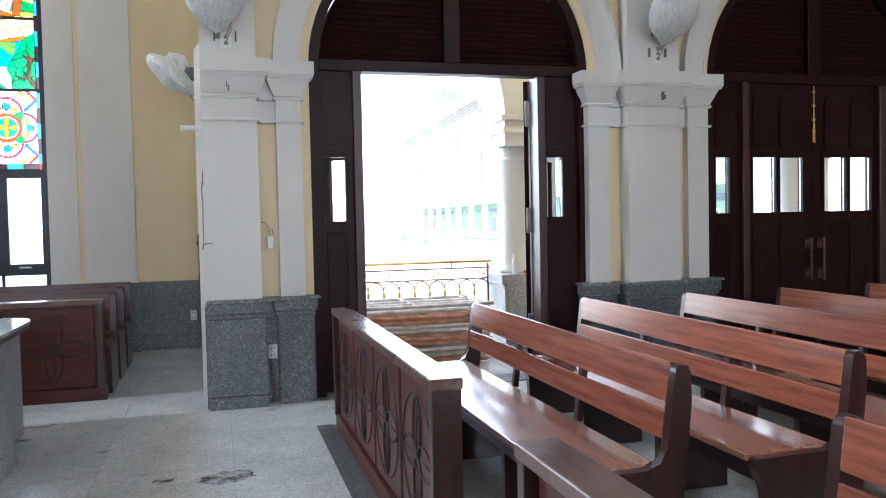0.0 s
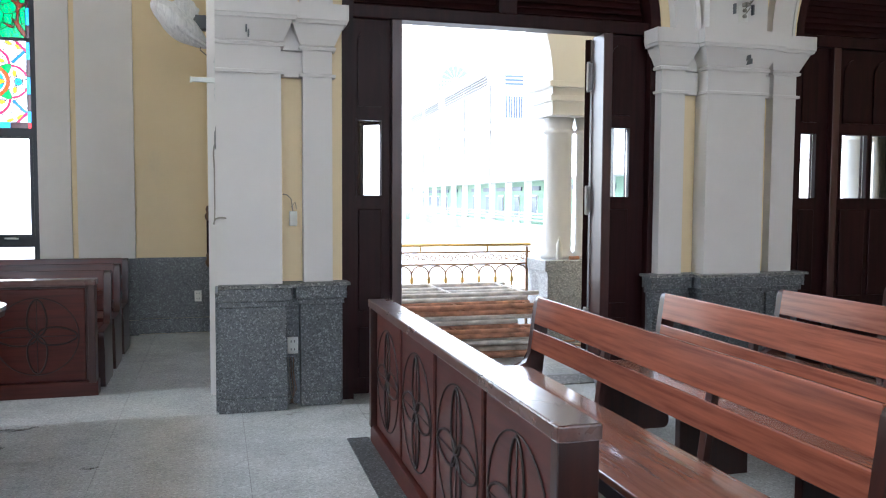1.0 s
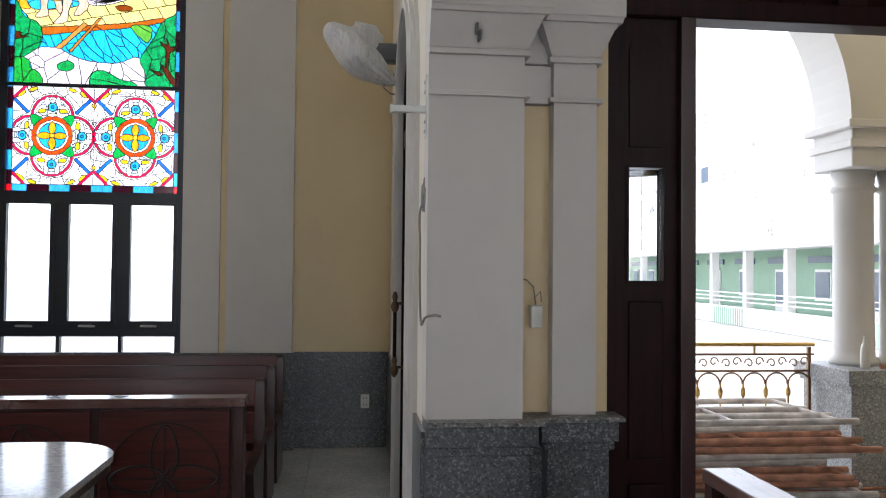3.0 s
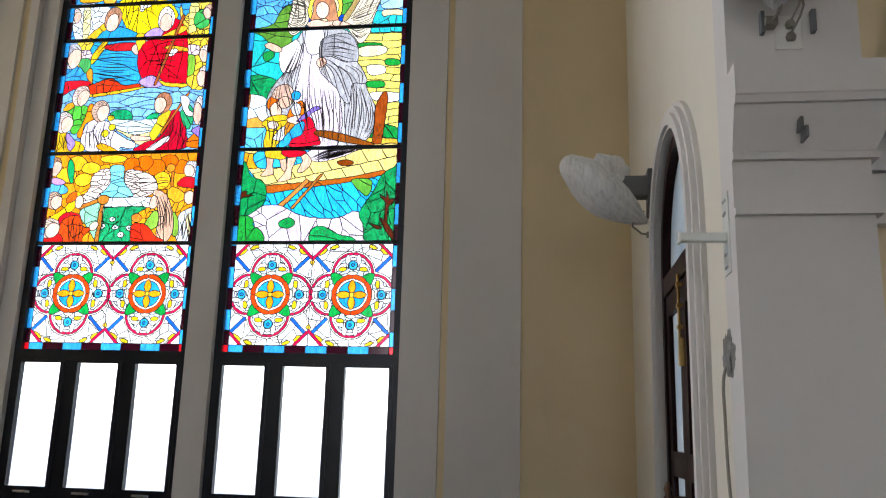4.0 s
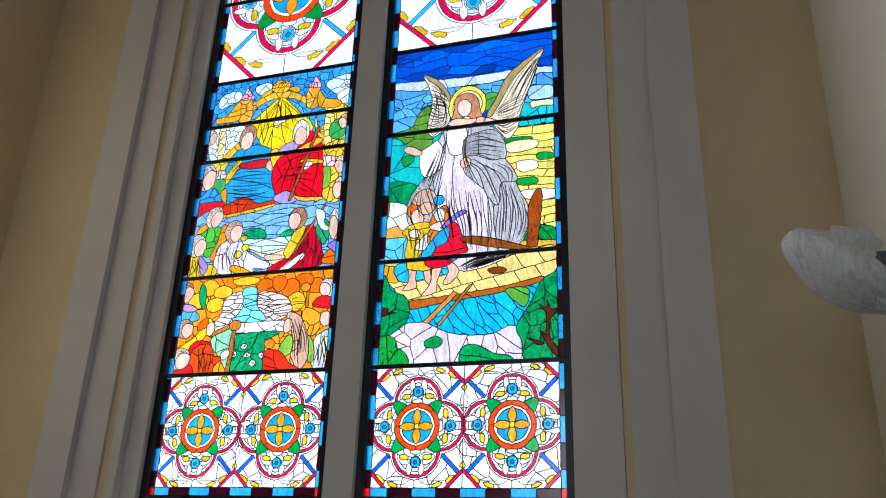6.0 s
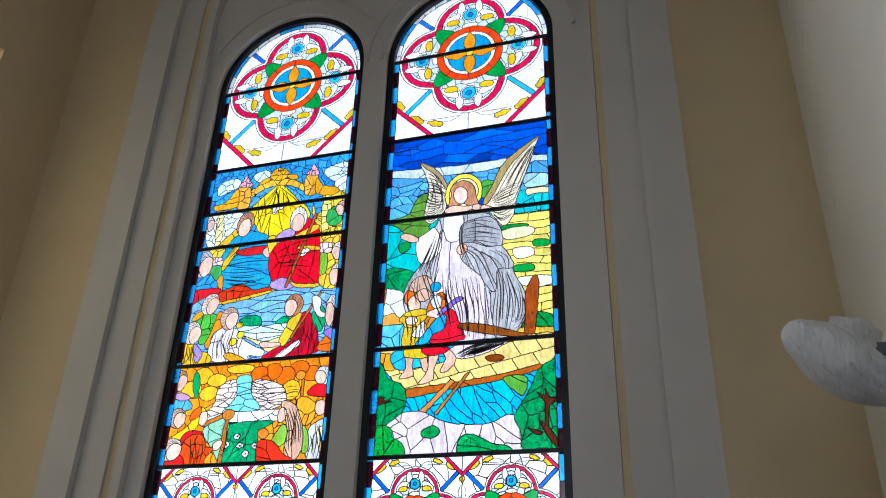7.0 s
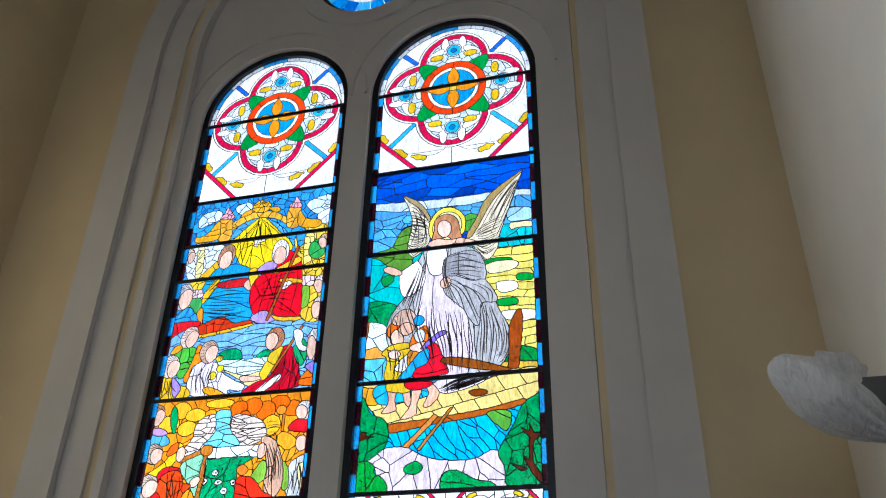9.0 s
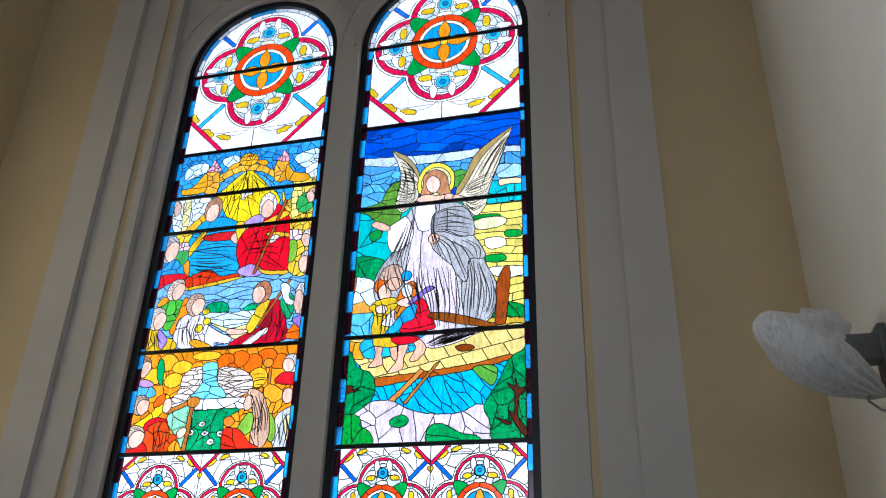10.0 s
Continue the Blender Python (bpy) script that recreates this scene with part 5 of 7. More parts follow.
    # two seated figures, as plain shapes
    c.paint(m, "7cb6ea", 0.15, 0.16, (2.2, 0.6))
    c.form([(0.456, 5), (0.7, 5.043), (0.724, 4.559), (0.516, 4.547)], "efc53c", 0.09, 0.2)
    c.form([(-0.603, 4.982), (-0.443, 5.029), (-0.424, 4.796), (-0.55, 4.703)], "f0cc40", 0.1)
    c.form([(0.464, 4.929), (0.588, 4.924), (0.582, 4.834), (0.473, 4.848)], "f2d0d8", 0.07)
    c.form([(0.476, 4.821), (0.558, 4.821), (0.56, 4.655), (0.479, 4.648)], "7fb83c")
    c.form([(-0.473, 4.883), (-0.37, 5.092), (-0.183, 5.135), (-0.008, 5.061), (0.071, 4.952), (0.075, 4.737), (0.044, 4.584), (-0.036, 4.526), (-0.253, 4.56), (-0.421, 4.593), (-0.459, 4.746)], "2f9fd4", 0.3, 0.12, (1.6, 0.7))
    c.folds([(-0.436, 4.863), (-0.199, 4.888), (0.043, 4.848)], [(-0.418, 4.609), (-0.199, 4.554), (0.033, 4.585)], 11)
    c.folds([(-0.428, 4.878), (-0.328, 5.003), (-0.299, 5.1)], [(-0.309, 4.891), (-0.206, 4.933), (-0.113, 5.031)], 5)
    c.form([(-0.462, 4.822), (-0.339, 5.004), (-0.305, 4.967), (-0.417, 4.784)], "e8b824")
    c.form([(-0.32, 4.958), (-0.106, 4.986), (0, 4.961), (-0.008, 4.908), (-0.257, 4.906)], "d8262c")
    c.form([(-0.063, 4.915), (-0.021, 4.964), (0.023, 4.915), (-0.005, 4.854)], "eabfa6")
    c.head(-0.274, 5.221, "c08a6a", 0.085, 0.117, 0)
    c.form([(-0.032, 5.037), (0.052, 5.053), (0.081, 4.843), (0.034, 4.838)], "efc22c")
    c.form([(0.05, 4.955), (0.205, 5.072), (0.322, 5.206), (0.445, 5.105), (0.477, 4.954), (0.494, 4.792), (0.502, 4.584), (0.452, 4.534), (0.294, 4.577), (0.208, 4.638), (0.111, 4.592), (0.039, 4.689), (0.009, 4.825)], "e61428", 0.3, 0.08)
    c.folds([(0.068, 4.898), (0.216, 4.988), (0.456, 5)], [(0.068, 4.675), (0.29, 4.603), (0.495, 4.555)], 5)
    c.folds([(0.156, 5.04), (0.119, 4.838), (0.095, 4.63)], [(0.441, 5.095), (0.447, 4.798), (0.448, 4.565)], 5)
    c.form([(0.047, 5.048), (0.146, 5.118), (0.234, 5.095), (0.21, 5.032), (0.108, 4.997)], "b79ae0")
    c.form([(0.049, 4.589), (0.144, 4.651), (0.236, 4.625), (0.301, 4.561), (0.171, 4.529)], "b79ae0")
    c.form([(0.211, 5.027), (0.411, 5.127), (0.453, 5.082), (0.242, 4.99)], "efb62c")
    c.form([(0.251, 4.919), (0.328, 4.936), (0.477, 4.906), (0.48, 4.873), (0.333, 4.892)], "efb62c")
    c.form([(0.208, 4.638), (0.293, 4.582), (0.494, 4.56), (0.498, 4.529), (0.298, 4.546)], "efb62c")
    c.form([(0.274, 4.862), (0.357, 4.905), (0.392, 4.879), (0.33, 4.828)], "f6f2f0")
    c.paint(c.bar(0.415, 5.237, 0.204, 4.551, 0.028), "a0522a", 0.25, 0.15)
    c.head(0.247, 5.205, "f6f4f2", 0.077, 0.127, 0)
    c.head(0.657, 4.846, "d8cfc8", 0.057, 0.086, -1)
    c.head(0.658, 4.628, "e8ddd4", 0.066, 0.104, -1)
    c.head(-0.645, 5.272, "f0d8c8", 0.052, 0.083, 1)
    c.head(0.65, 5.248, "e6bca4", 0.053, 0.074, -1)
    c.form([(-0.707, 4.71), (-0.591, 4.772), (-0.46, 4.693), (-0.395, 4.57), (-0.577, 4.558), (-0.724, 4.573)], "3a98d8", 0.13)
    c.form([(-0.59, 4.914), (-0.462, 4.915), (-0.445, 4.82), (-0.574, 4.83)], "f2d0d8", 0.05)
    c.form([(-0.573, 4.824), (-0.446, 4.826), (-0.464, 4.683)], "4aa858")
    c.form([(-0.47, 4.683), (-0.42, 4.742), (-0.4, 4.57)], "e8902c")
    c.head(-0.625, 4.863, "b8b8be", 0.091, 0.125, 1)
    c.form([(-0.406, 4.571), (-0.09, 4.532), (0.117, 4.545), (-0.032, 4.5), (-0.343, 4.46), (-0.56, 4.467)], "f0b428", 0.1)
    c.form([(-0.543, 4.523), (-0.407, 4.576), (-0.265, 4.629), (-0.183, 4.62), (-0.095, 4.563), (0.035, 4.575), (0.08, 4.549), (-0.037, 4.531), (-0.14, 4.516), (-0.402, 4.487)], "d83a1c", 0.12)
    # a pool with figures round it, as plain shapes
    c.form([(-0.738, 4.585), (-0.613, 4.625), (-0.413, 4.607), (-0.468, 4.55), (-0.574, 4.536), (-0.693, 4.476)], "d8202c", 0.14)
    c.leaves(c.form([(-0.189, 4.269), (-0.152, 4.32), (-0.049, 4.33), (0.012, 4.294), (0.021, 4.23), (-0.138, 4.235)], "18a868", 0.16, 0.12))
    c.leaves(c.form([(0.147, 4.218), (0.203, 4.285), (0.267, 4.289), (0.265, 4.226)], "18a868", 0.16, 0.12))
    c.form([(-0.183, 4.233), (0.089, 4.227), (0.291, 4.228), (0.236, 4.117), (0.069, 4.09), (-0.107, 4.148)], "d6f0f4", 0.11, 0.05, (2.2,0.5))
    c.form([(-0.128, 4.15), (0.069, 4.086), (0.236, 4.117), (0.222, 4.023), (0.124, 3.99), (0.034, 4.054)], "f0d890", 0.12)
    c.form([(-0.615, 4.334), (-0.526, 4.397), (-0.389, 4.353), (-0.348, 4.269), (-0.424, 4.196), (-0.511, 4.101), (-0.59, 4.211)], "4fae3c", 0.1)
    c.form([(-0.652, 4.334), (-0.603, 4.405), (-0.524, 4.411), (-0.579, 4.341)], "efa32a")
    c.form([(-0.396, 4.394), (-0.331, 4.347), (-0.345, 4.248), (-0.419, 4.196), (-0.439, 4.075), (-0.486, 4.099), (-0.431, 4.236)], "f0841c", 0.13)
    c.head(-0.491, 4.476, "d8c0ae", 0.084, 0.097, 1)
    c.form([(-0.317, 4.246), (-0.197, 4.219), (-0.162, 4.153), (-0.028, 4.063), (0.09, 4), (0.048, 3.958), (-0.055, 3.976), (-0.068, 3.93), (-0.292, 3.929), (-0.421, 3.977), (-0.436, 4.079), (-0.402, 4.194)], "e8dee4", 0.16, 0.05, (0.6,1.6))
    c.folds([(-0.398, 4.194), (-0.414, 4.077), (-0.383, 3.955)], [(-0.189, 4.194), (-0.211, 4.079), (-0.154, 3.959)], 8)
    c.form([(-0.285, 3.985), (-0.224, 4.013), (-0.065, 3.933), (-0.168, 3.923)], "efa020")
    c.head(-0.282, 4.322, "d0ac94", 0.081, 0.103, 1)
    c.paint(c.oval(-0.179, 4.249, 0.033, 0.028), "e8cc2a")
    c.paint(c.oval(-0.157, 4.162, 0.036, 0.03), "e8cc2a")
    c.paint(c.oval(-0.22, 4.109, 0.035, 0.034), "e8cc2a")
    c.form([(-0.716, 4.123), (-0.601, 4.123), (-0.554, 4.07), (-0.429, 4.02), (-0.413, 3.938), (-0.708, 3.923)], "e0b424", 0.12, 0.1, (0.6,1.6))
    c.folds([(-0.705, 4.112), (-0.691, 4.022), (-0.689, 3.935)], [(-0.586, 4.102), (-0.55, 4.03), (-0.48, 3.938)], 6)
    c.form([(-0.59, 4.122), (-0.509, 4.056), (-0.488, 4.002), (-0.545, 3.949)], "a88ad8")
    c.head(-0.62, 4.22, "d8c8be", 0.083, 0.107, 1)
    c.form([(0.44, 4.315), (0.523, 4.225), (0.548, 4.089), (0.553, 3.954), (0.083, 3.925), (0.161, 4.009), (0.311, 4.072), (0.334, 4.204), (0.382, 4.297)], "c0142c", 0.15, 0.1, (0.6,1.6))
    c.folds([(0.407, 4.295), (0.326, 4.109), (0.112, 3.934)], [(0.519, 4.225), (0.544, 4.089), (0.539, 3.959)], 8)
    c.form([(0.286, 4.267), (0.385, 4.311), (0.354, 4.202), (0.26, 4.035), (0.206, 4.081), (0.255, 4.192)], "e0bc2a", 0.12)
    c.form([(0.176, 3.929), (0.278, 4.018), (0.393, 4.074), (0.389, 4.027), (0.25, 3.932)], "f6f2f0")
    c.form([(0.031, 4.074), (0.11, 4.08), (0.234, 4.056), (0.158, 4.028), (0.067, 4.036)], "eabfa6")
    c.head(0.301, 4.384, "b87a58", 0.086, 0.098, -1)
    c.form([(0.474, 4.278), (0.554, 4.358), (0.61, 4.255), (0.56, 4.122)], "2a9a60", 0.12)
    c.paint(c.bar(0.541, 4.479, 0.308, 4.091, 0.022), "b5642a", 0.25, 0.15)
    c.form([(0.465, 4.447), (0.548, 4.418), (0.549, 4.32), (0.606, 4.275), (0.566, 4.246), (0.501, 4.305)], "dcdcdc")
    c.form([(0.557, 4.009), (0.622, 4.086), (0.696, 4.079), (0.7, 3.96), (0.573, 3.967)], "ee6a18", 0.12)
    c.form([(0.599, 4.122), (0.677, 4.153), (0.708, 4.033), (0.643, 4.071)], "9a7cd0")
    c.head(0.653, 4.299, "eee8e4", 0.059, 0.144, -1)
    # a garden with steps of water under an orange sky
    c.paint(b, "f0901e", 0.14, 0.22)
    c.paint(c.oval(0.54, 3.785, 0.08, 0.066), "ee6a14")
    c.paint(c.oval(0.419, 3.83, 0.088, 0.067), "ee6a14")
    c.paint(c.oval(0.31, 3.778, 0.082, 0.074), "ee6a14")
    c.paint(c.oval(0.188, 3.817, 0.083, 0.067), "ee6a14")
    c.paint(c.oval(0.071, 3.807, 0.076, 0.068), "ee6a14")
    c.paint(c.oval(0.129, 3.748, 0.051, 0.041), "ee6a14")
    c.paint(c.oval(-0.438, 3.83, 0.091, 0.069), "f3b428")
    c.paint(c.oval(-0.306, 3.783, 0.09, 0.057), "f3b428")
    c.paint(c.oval(-0.531, 3.725, 0.092, 0.068), "f3b428")
    c.paint(c.oval(0.373, 3.662, 0.081, 0.08), "f3b428")
    c.paint(c.oval(-0.368, 3.677, 0.082, 0.063), "f3b428")
    c.paint(c.oval(-0.099, 3.87, 0.122, 0.038), "f3b428")
    c.folds([(0.303, 3.685), (0.376, 3.716), (0.457, 3.674)], [(0.334, 3.594), (0.392, 3.59), (0.466, 3.603)], 4)
    c.form([(-0.276, 3.725), (-0.118, 3.77), (-0.069, 3.475), (-0.353, 3.491), (-0.297, 3.599)], "e8d6c6", 0.07, 0.12, (1.7,0.5))
    c.form([(0.029, 3.759), (0.285, 3.704), (0.327, 3.559), (0.091, 3.518)], "e8d6c6", 0.07, 0.12, (1.7,0.5))
    c.form([(-0.121, 3.797), (0.005, 3.797), (0.02, 3.65), (0.091, 3.574), (0.101, 3.508), (-0.177, 3.532), (-0.142, 3.589), (-0.104, 3.659)], "7fdcf2", 0.1, 0.1, (1.8,0.6))
    c.form([(-0.35, 3.473), (-0.158, 3.51), (0.312, 3.507), (0.321, 3.434), (0.092, 3.413), (-0.339, 3.418)], "f2fbfc", 0.13, 0.03, (1.6,0.8))
    c.leaves(c.form([(-0.209, 3.412), (0.247, 3.425), (0.128, 3.328), (0.164, 3.092), (-0.18, 3.09), (-0.158, 3.343)], "1fa062", 0.16, 0.12))
    c.paint(c.oval(-0.048, 3.312, 0.031, 0.024), "f8f8f8")
    c.paint(c.oval(-0.137, 3.256, 0.028, 0.025), "f8f8f8")
    c.paint(c.oval(-0.018, 3.239, 0.031, 0.022), "f8f8f8")
    c.paint(c.oval(0.11, 3.232, 0.031, 0.024), "f8f8f8")
    c.paint(c.oval(0.038, 3.172, 0.031, 0.025), "f8f8f8")
    c.paint(c.oval(-0.048, 3.312, 0.01, 0.007), "e8cc2a")
    c.paint(c.oval(-0.137, 3.256, 0.01, 0.007), "e8cc2a")
    c.paint(c.oval(-0.018, 3.239, 0.009, 0.007), "e8cc2a")
    c.paint(c.oval(0.11, 3.232, 0.01, 0.007), "e8cc2a")
    c.paint(c.oval(0.038, 3.172, 0.01, 0.007), "e8cc2a")
    c.form([(-0.718, 3.626), (-0.61, 3.656), (-0.515, 3.613), (-0.513, 3.555), (-0.71, 3.543)], "5ab0dc", 0.12)
    c.form([(-0.712, 3.696), (-0.598, 3.696), (-0.531, 3.651), (-0.626, 3.635)], "b58ac0")
    c.form([(-0.524, 3.743), (-0.518, 3.868), (-0.476, 3.833), (-0.458, 3.72), (-0.473, 3.64)], "16a05a")
    c.head(-0.662, 3.805, "b88a68", 0.076, 0.089, 1)
    c.head(-0.62, 3.489, "c8a890", 0.078, 0.085, 1)
    c.form([(-0.363, 3.386), (-0.146, 3.465), (-0.165, 3.131), (-0.245, 3.211)], "8fd0a8", 0.14)
    c.paint(c.bar(-0.157, 3.504, -0.172, 3.098, 0.036), "b8702c", 0.25, 0.15)
    c.paint(c.bar(-0.38, 3.422, -0.153, 3.504, 0.036), "b8702c", 0.25, 0.15)
    c.paint(c.oval(-0.15, 3.492, 0.051, 0.043), "c87a2c")
    c.form([(-0.67, 3.314), (-0.502, 3.432), (-0.429, 3.571), (-0.365, 3.531), (-0.4, 3.441), (-0.504, 3.341), (-0.624, 3.291)], "f0c81e", 0.13)
    c.paint(c.oval(-0.38, 3.475, 0.04, 0.058), "eabfa6")
    c.form([(-0.503, 3.465), (-0.483, 3.539), (-0.415, 3.574), (-0.42, 3.495)], "e8641c")
    c.form([(-0.551, 3.326), (-0.492, 3.379), (-0.386, 3.373), (-0.349, 3.333), (-0.505, 3.25)], "e0202c", 0.12)
    c.form([(-0.53, 3.276), (-0.464, 3.342), (-0.365, 3.346), (-0.302, 3.244), (-0.221, 3.247), (-0.305, 3.159), (-0.311, 3.087), (-0.503, 3.095)], "d8481a", 0.13)
    c.folds([(-0.462, 3.333), (-0.459, 3.221), (-0.455, 3.101)], [(-0.363, 3.337), (-0.32, 3.214), (-0.326, 3.096)], 5)
    c.form([(-0.255, 3.262), (-0.198, 3.297), (-0.17, 3.267), (-0.221, 3.21)], "eabfa6")
    c.form([(-0.721, 3.138), (-0.533, 3.193), (-0.495, 3.086), (-0.712, 3.095)], "c82020")
    c.head(-0.623, 3.237, "cfb8a6", 0.094, 0.088, 1)
    c.form([(0.431, 3.549), (0.485, 3.601), (0.589, 3.542), (0.592, 3.435), (0.513, 3.368)], "efa228", 0.11)
    c.form([(0.55, 3.336), (0.673, 3.42), (0.708, 3.364), (0.716, 3.109), (0.566, 3.107)], "c8cac8", 0.14, 0.1, (0.6,1.6))
    c.folds([(0.564, 3.322), (0.585, 3.221), (0.579, 3.115)], [(0.675, 3.4), (0.698, 3.265), (0.696, 3.118)], 6)
    c.form([(0.627, 3.335), (0.699, 3.348), (0.705, 3.199), (0.663, 3.168)], "efe0a0")
    c.form([(0.245, 3.251), (0.324, 3.386), (0.38, 3.349), (0.365, 3.248), (0.291, 3.215)], "7aa83c")
    c.form([(0.49, 3.376), (0.55, 3.323), (0.566, 3.186), (0.518, 3.171)], "7aa83c")
    c.form([(0.3, 3.564), (0.417, 3.539), (0.497, 3.376), (0.517, 3.208), (0.453, 3.106), (0.366, 3.182), (0.376, 3.349)], "cfa488", 0.14, 0.08, (0.6,1.8))
    c.folds([(0.311, 3.551), (0.376, 3.349), (0.379, 3.181)], [(0.419, 3.527), (0.49, 3.376), (0.499, 3.176)], 8)
    c.paint(c.oval(0.313, 3.469, 0.038, 0.06), "eabfa6")
    c.form([(0.13, 3.24), (0.188, 3.283), (0.286, 3.252), (0.358, 3.166), (0.441, 3.116), (0.172, 3.088)], "e6301c", 0.13)
    c.paint(c.oval(0.172, 3.326, 0.046, 0.041), "e07a2a")
    c.paint(c.oval(0.631, 3.501, 0.048, 0.063), "e6bca4")
    c.head(0.637, 3.765, "efece8", 0.068, 0.08, -1)
    c.form([(0.51, 3.631), (0.587, 3.695), (0.7, 3.657), (0.707, 3.592), (0.561, 3.6)], "d2202a")
    c.paint(c.oval(0.445, 3.774, 0.043, 0.04), "d88a2a")
    c.paint(c.bar(0.468, 3.745, 0.466, 3.603, 0.025), "c8782a", 0.25, 0.15)
    frame_panels(c)
    c.finish()
    return c


def leaded(c, root, cx, y, keep=260):
    """Turn a cartoon into glass pieces and the lead between them."""
    nv, nu = c.lab.shape
    lab = np.where(c.whole, c.lab, 0)
    idx = np.arange((nu + 1) * (nv + 1)).reshape(nv + 1, nu + 1)
    px, pz = np.meshgrid(-GW + np.arange(nu + 1) * CELL, GZ0 + np.arange(nv + 1) * CELL)
    pos = np.stack([px.ravel(), pz.ravel()], 1)
    up = lab[:, 1:] != lab[:, :-1]
    ac = lab[1:] != lab[:-1]
    ej, ei = np.nonzero(up)
    fj, fi = np.nonzero(ac)
    ea = np.concatenate([idx[ej, ei + 1], idx[fj + 1, fi]])
    eb = np.concatenate([idx[ej + 1, ei + 1], idx[fj + 1, fi + 1]])
    deg = np.bincount(ea, minlength=len(pos)) + np.bincount(eb, minlength=len(pos))
    move = deg >= 2
    border = np.zeros(len(pos), bool)
    border[idx[0]] = border[idx[-1]] = border[idx[:, 0]] = border[idx[:, -1]] = True
    move &= ~border
    for _ in range(5):
        s = np.zeros_like(pos)
        for k in (0, 1):
            s[:, k] = np.bincount(ea, pos[eb, k], len(pos)) + np.bincount(eb, pos[ea, k], len(pos))
        pos[move] = 0.45 * pos[move] + 0.55 * s[move] / deg[move][:, None]
    j, i = np.nonzero(lab > 0)
    quads = np.stack([idx[j, i], idx[j, i + 1], idx[j + 1, i + 1], idx[j + 1, i]], 1)
    ql, qc = lab[j, i], c.col[j, i]
    order = np.argsort(ql, kind="stable")
    quads, ql, qc = quads[order], ql[order], qc[order]
    ids, start, count = np.unique(ql, return_index=True, return_counts=True)
    large = set(ids[np.argsort(-count)[:keep]])

    def sheet(name, sel, label=""):
        used, inv = np.unique(quads[sel], return_inverse=True)
        co = np.zeros((len(used), 3))
        co[:, 0], co[:, 1], co[:, 2] = cx + pos[used, 0], y, pos[used, 1]
        n = inv.reshape(-1, 4)
        me = bpy.data.meshes.new(name)
        me.vertices.add(len(used))
        me.vertices.foreach_set("co", co.ravel())
        me.loops.add(n.size)
        me.loops.foreach_set("vertex_index", n.ravel().astype(np.int32))
        me.polygons.add(len(n))
        me.polygons.foreach_set("loop_start", np.arange(0, n.size, 4, dtype=np.int32))
        a = me.attributes.new("tint", 'FLOAT_COLOR', 'FACE')
        rgba = np.ones((len(n), 4), np.float32)
        rgba[:, :3] = qc[sel]
        a.data.foreach_set("color", rgba.ravel())
        me.update(calc_edges=True)
        me.materials.append(STAINED)
        ob = new(name, me)
        ob.parent = root
        if label:
            ob["label"] = label
        return ob

    rest = np.ones(len(ql), bool)
    for k, s, n in zip(ids, start, count):
        if k in large:
            sel = np.arange(s, s + n)
            rest[sel] = False
            sheet("glass_piece", sel)
    if rest.any():
        tagged(sheet("small_glass", np.nonzero(rest)[0], "small pieces of coloured glass"), kind="stuff")
    a, b = pos[ea], pos[eb]
    d = b - a
    ln = np.maximum(1e-9, np.hypot(d[:, 0], d[:, 1]))[:, None]
    t = d / ln
    nrm = np.stack([-t[:, 1], t[:, 0]], 1)
    h = 0.0038
    a, b = a - t * h * 0.5, b + t * h * 0.5
    rows = [(a + nrm * h, -0.0008), (b + nrm * h, -0.0008), (b, -0.0045), (a, -0.0045), (b - nrm * h, -0.0008), (a - nrm * h, -0.0008)]
    co = np.zeros((len(a), 6, 3))
    for k, (q, dy) in enumerate(rows):
        co[:, k, 0], co[:, k, 1], co[:, k, 2] = cx + q[:, 0], y + dy, q[:, 1]
    base = (np.arange(len(a)) * 6)[:, None, None]
    n = (base + np.array([[0, 1, 2, 3], [3, 2, 4, 5]])[None]).reshape(-1, 4)
    me = bpy.data.meshes.new("lead")
    me.vertices.add(len(a) * 6)
    me.vertices.foreach_set("co", co.ravel())
    me.loops.add(n.size)
    me.loops.foreach_set("vertex_index", n.ravel().astype(np.int32))
    me.polygons.add(len(n))
    me.polygons.foreach_set("loop_start", np.arange(0, n.size, 4, dtype=np.int32))
    me.update(calc_edges=True)
    me.materials.append(LEAD)
    ob = new("lead", me)
    ob.parent = root
    ob["label"] = "dark lead between the glass pieces"


def painted_lines(c, root, cx, y):
    """The fine dark brush lines on the glass, each a thin tapering ribbon."""
    co, quads = [], []
    for q, w in c.lines:
        t = np.gradient(q, axis=0)
        t /= np.maximum(1e-9, np.hypot(t[:, 0], t[:, 1]))[:, None]
        h = w * (0.35 + 0.65 * np.sin(np.linspace(0.15, 2.99, len(q))))[:, None]
        side = np.stack([-t[:, 1], t[:, 0]], 1) * h
        keep = (np.abs(q[:, 0]) < GW) & (q[:, 1] > GZ0)
        base = len(co)
        for a, b in zip(q + side, q - side):
            co += [(cx + a[0], y - 0.003, a[1]), (cx + b[0], y - 0.003, b[1])]
        quads += [(base + 2 * i, base + 2 * i + 2, base + 2 * i + 3, base + 2 * i + 1) for i in range(len(q) - 1) if keep[i] and keep[i + 1]]
    me = bpy.data.meshes.new("painted_lines")
    me.from_pydata(co, [], quads)
    me.materials.append(GLASS_PAINT)
    ob = new("painted_lines", me)
    ob.parent = root
    tagged(ob, "fine dark lines painted on the glass", kind="stuff")


YG = 3.752


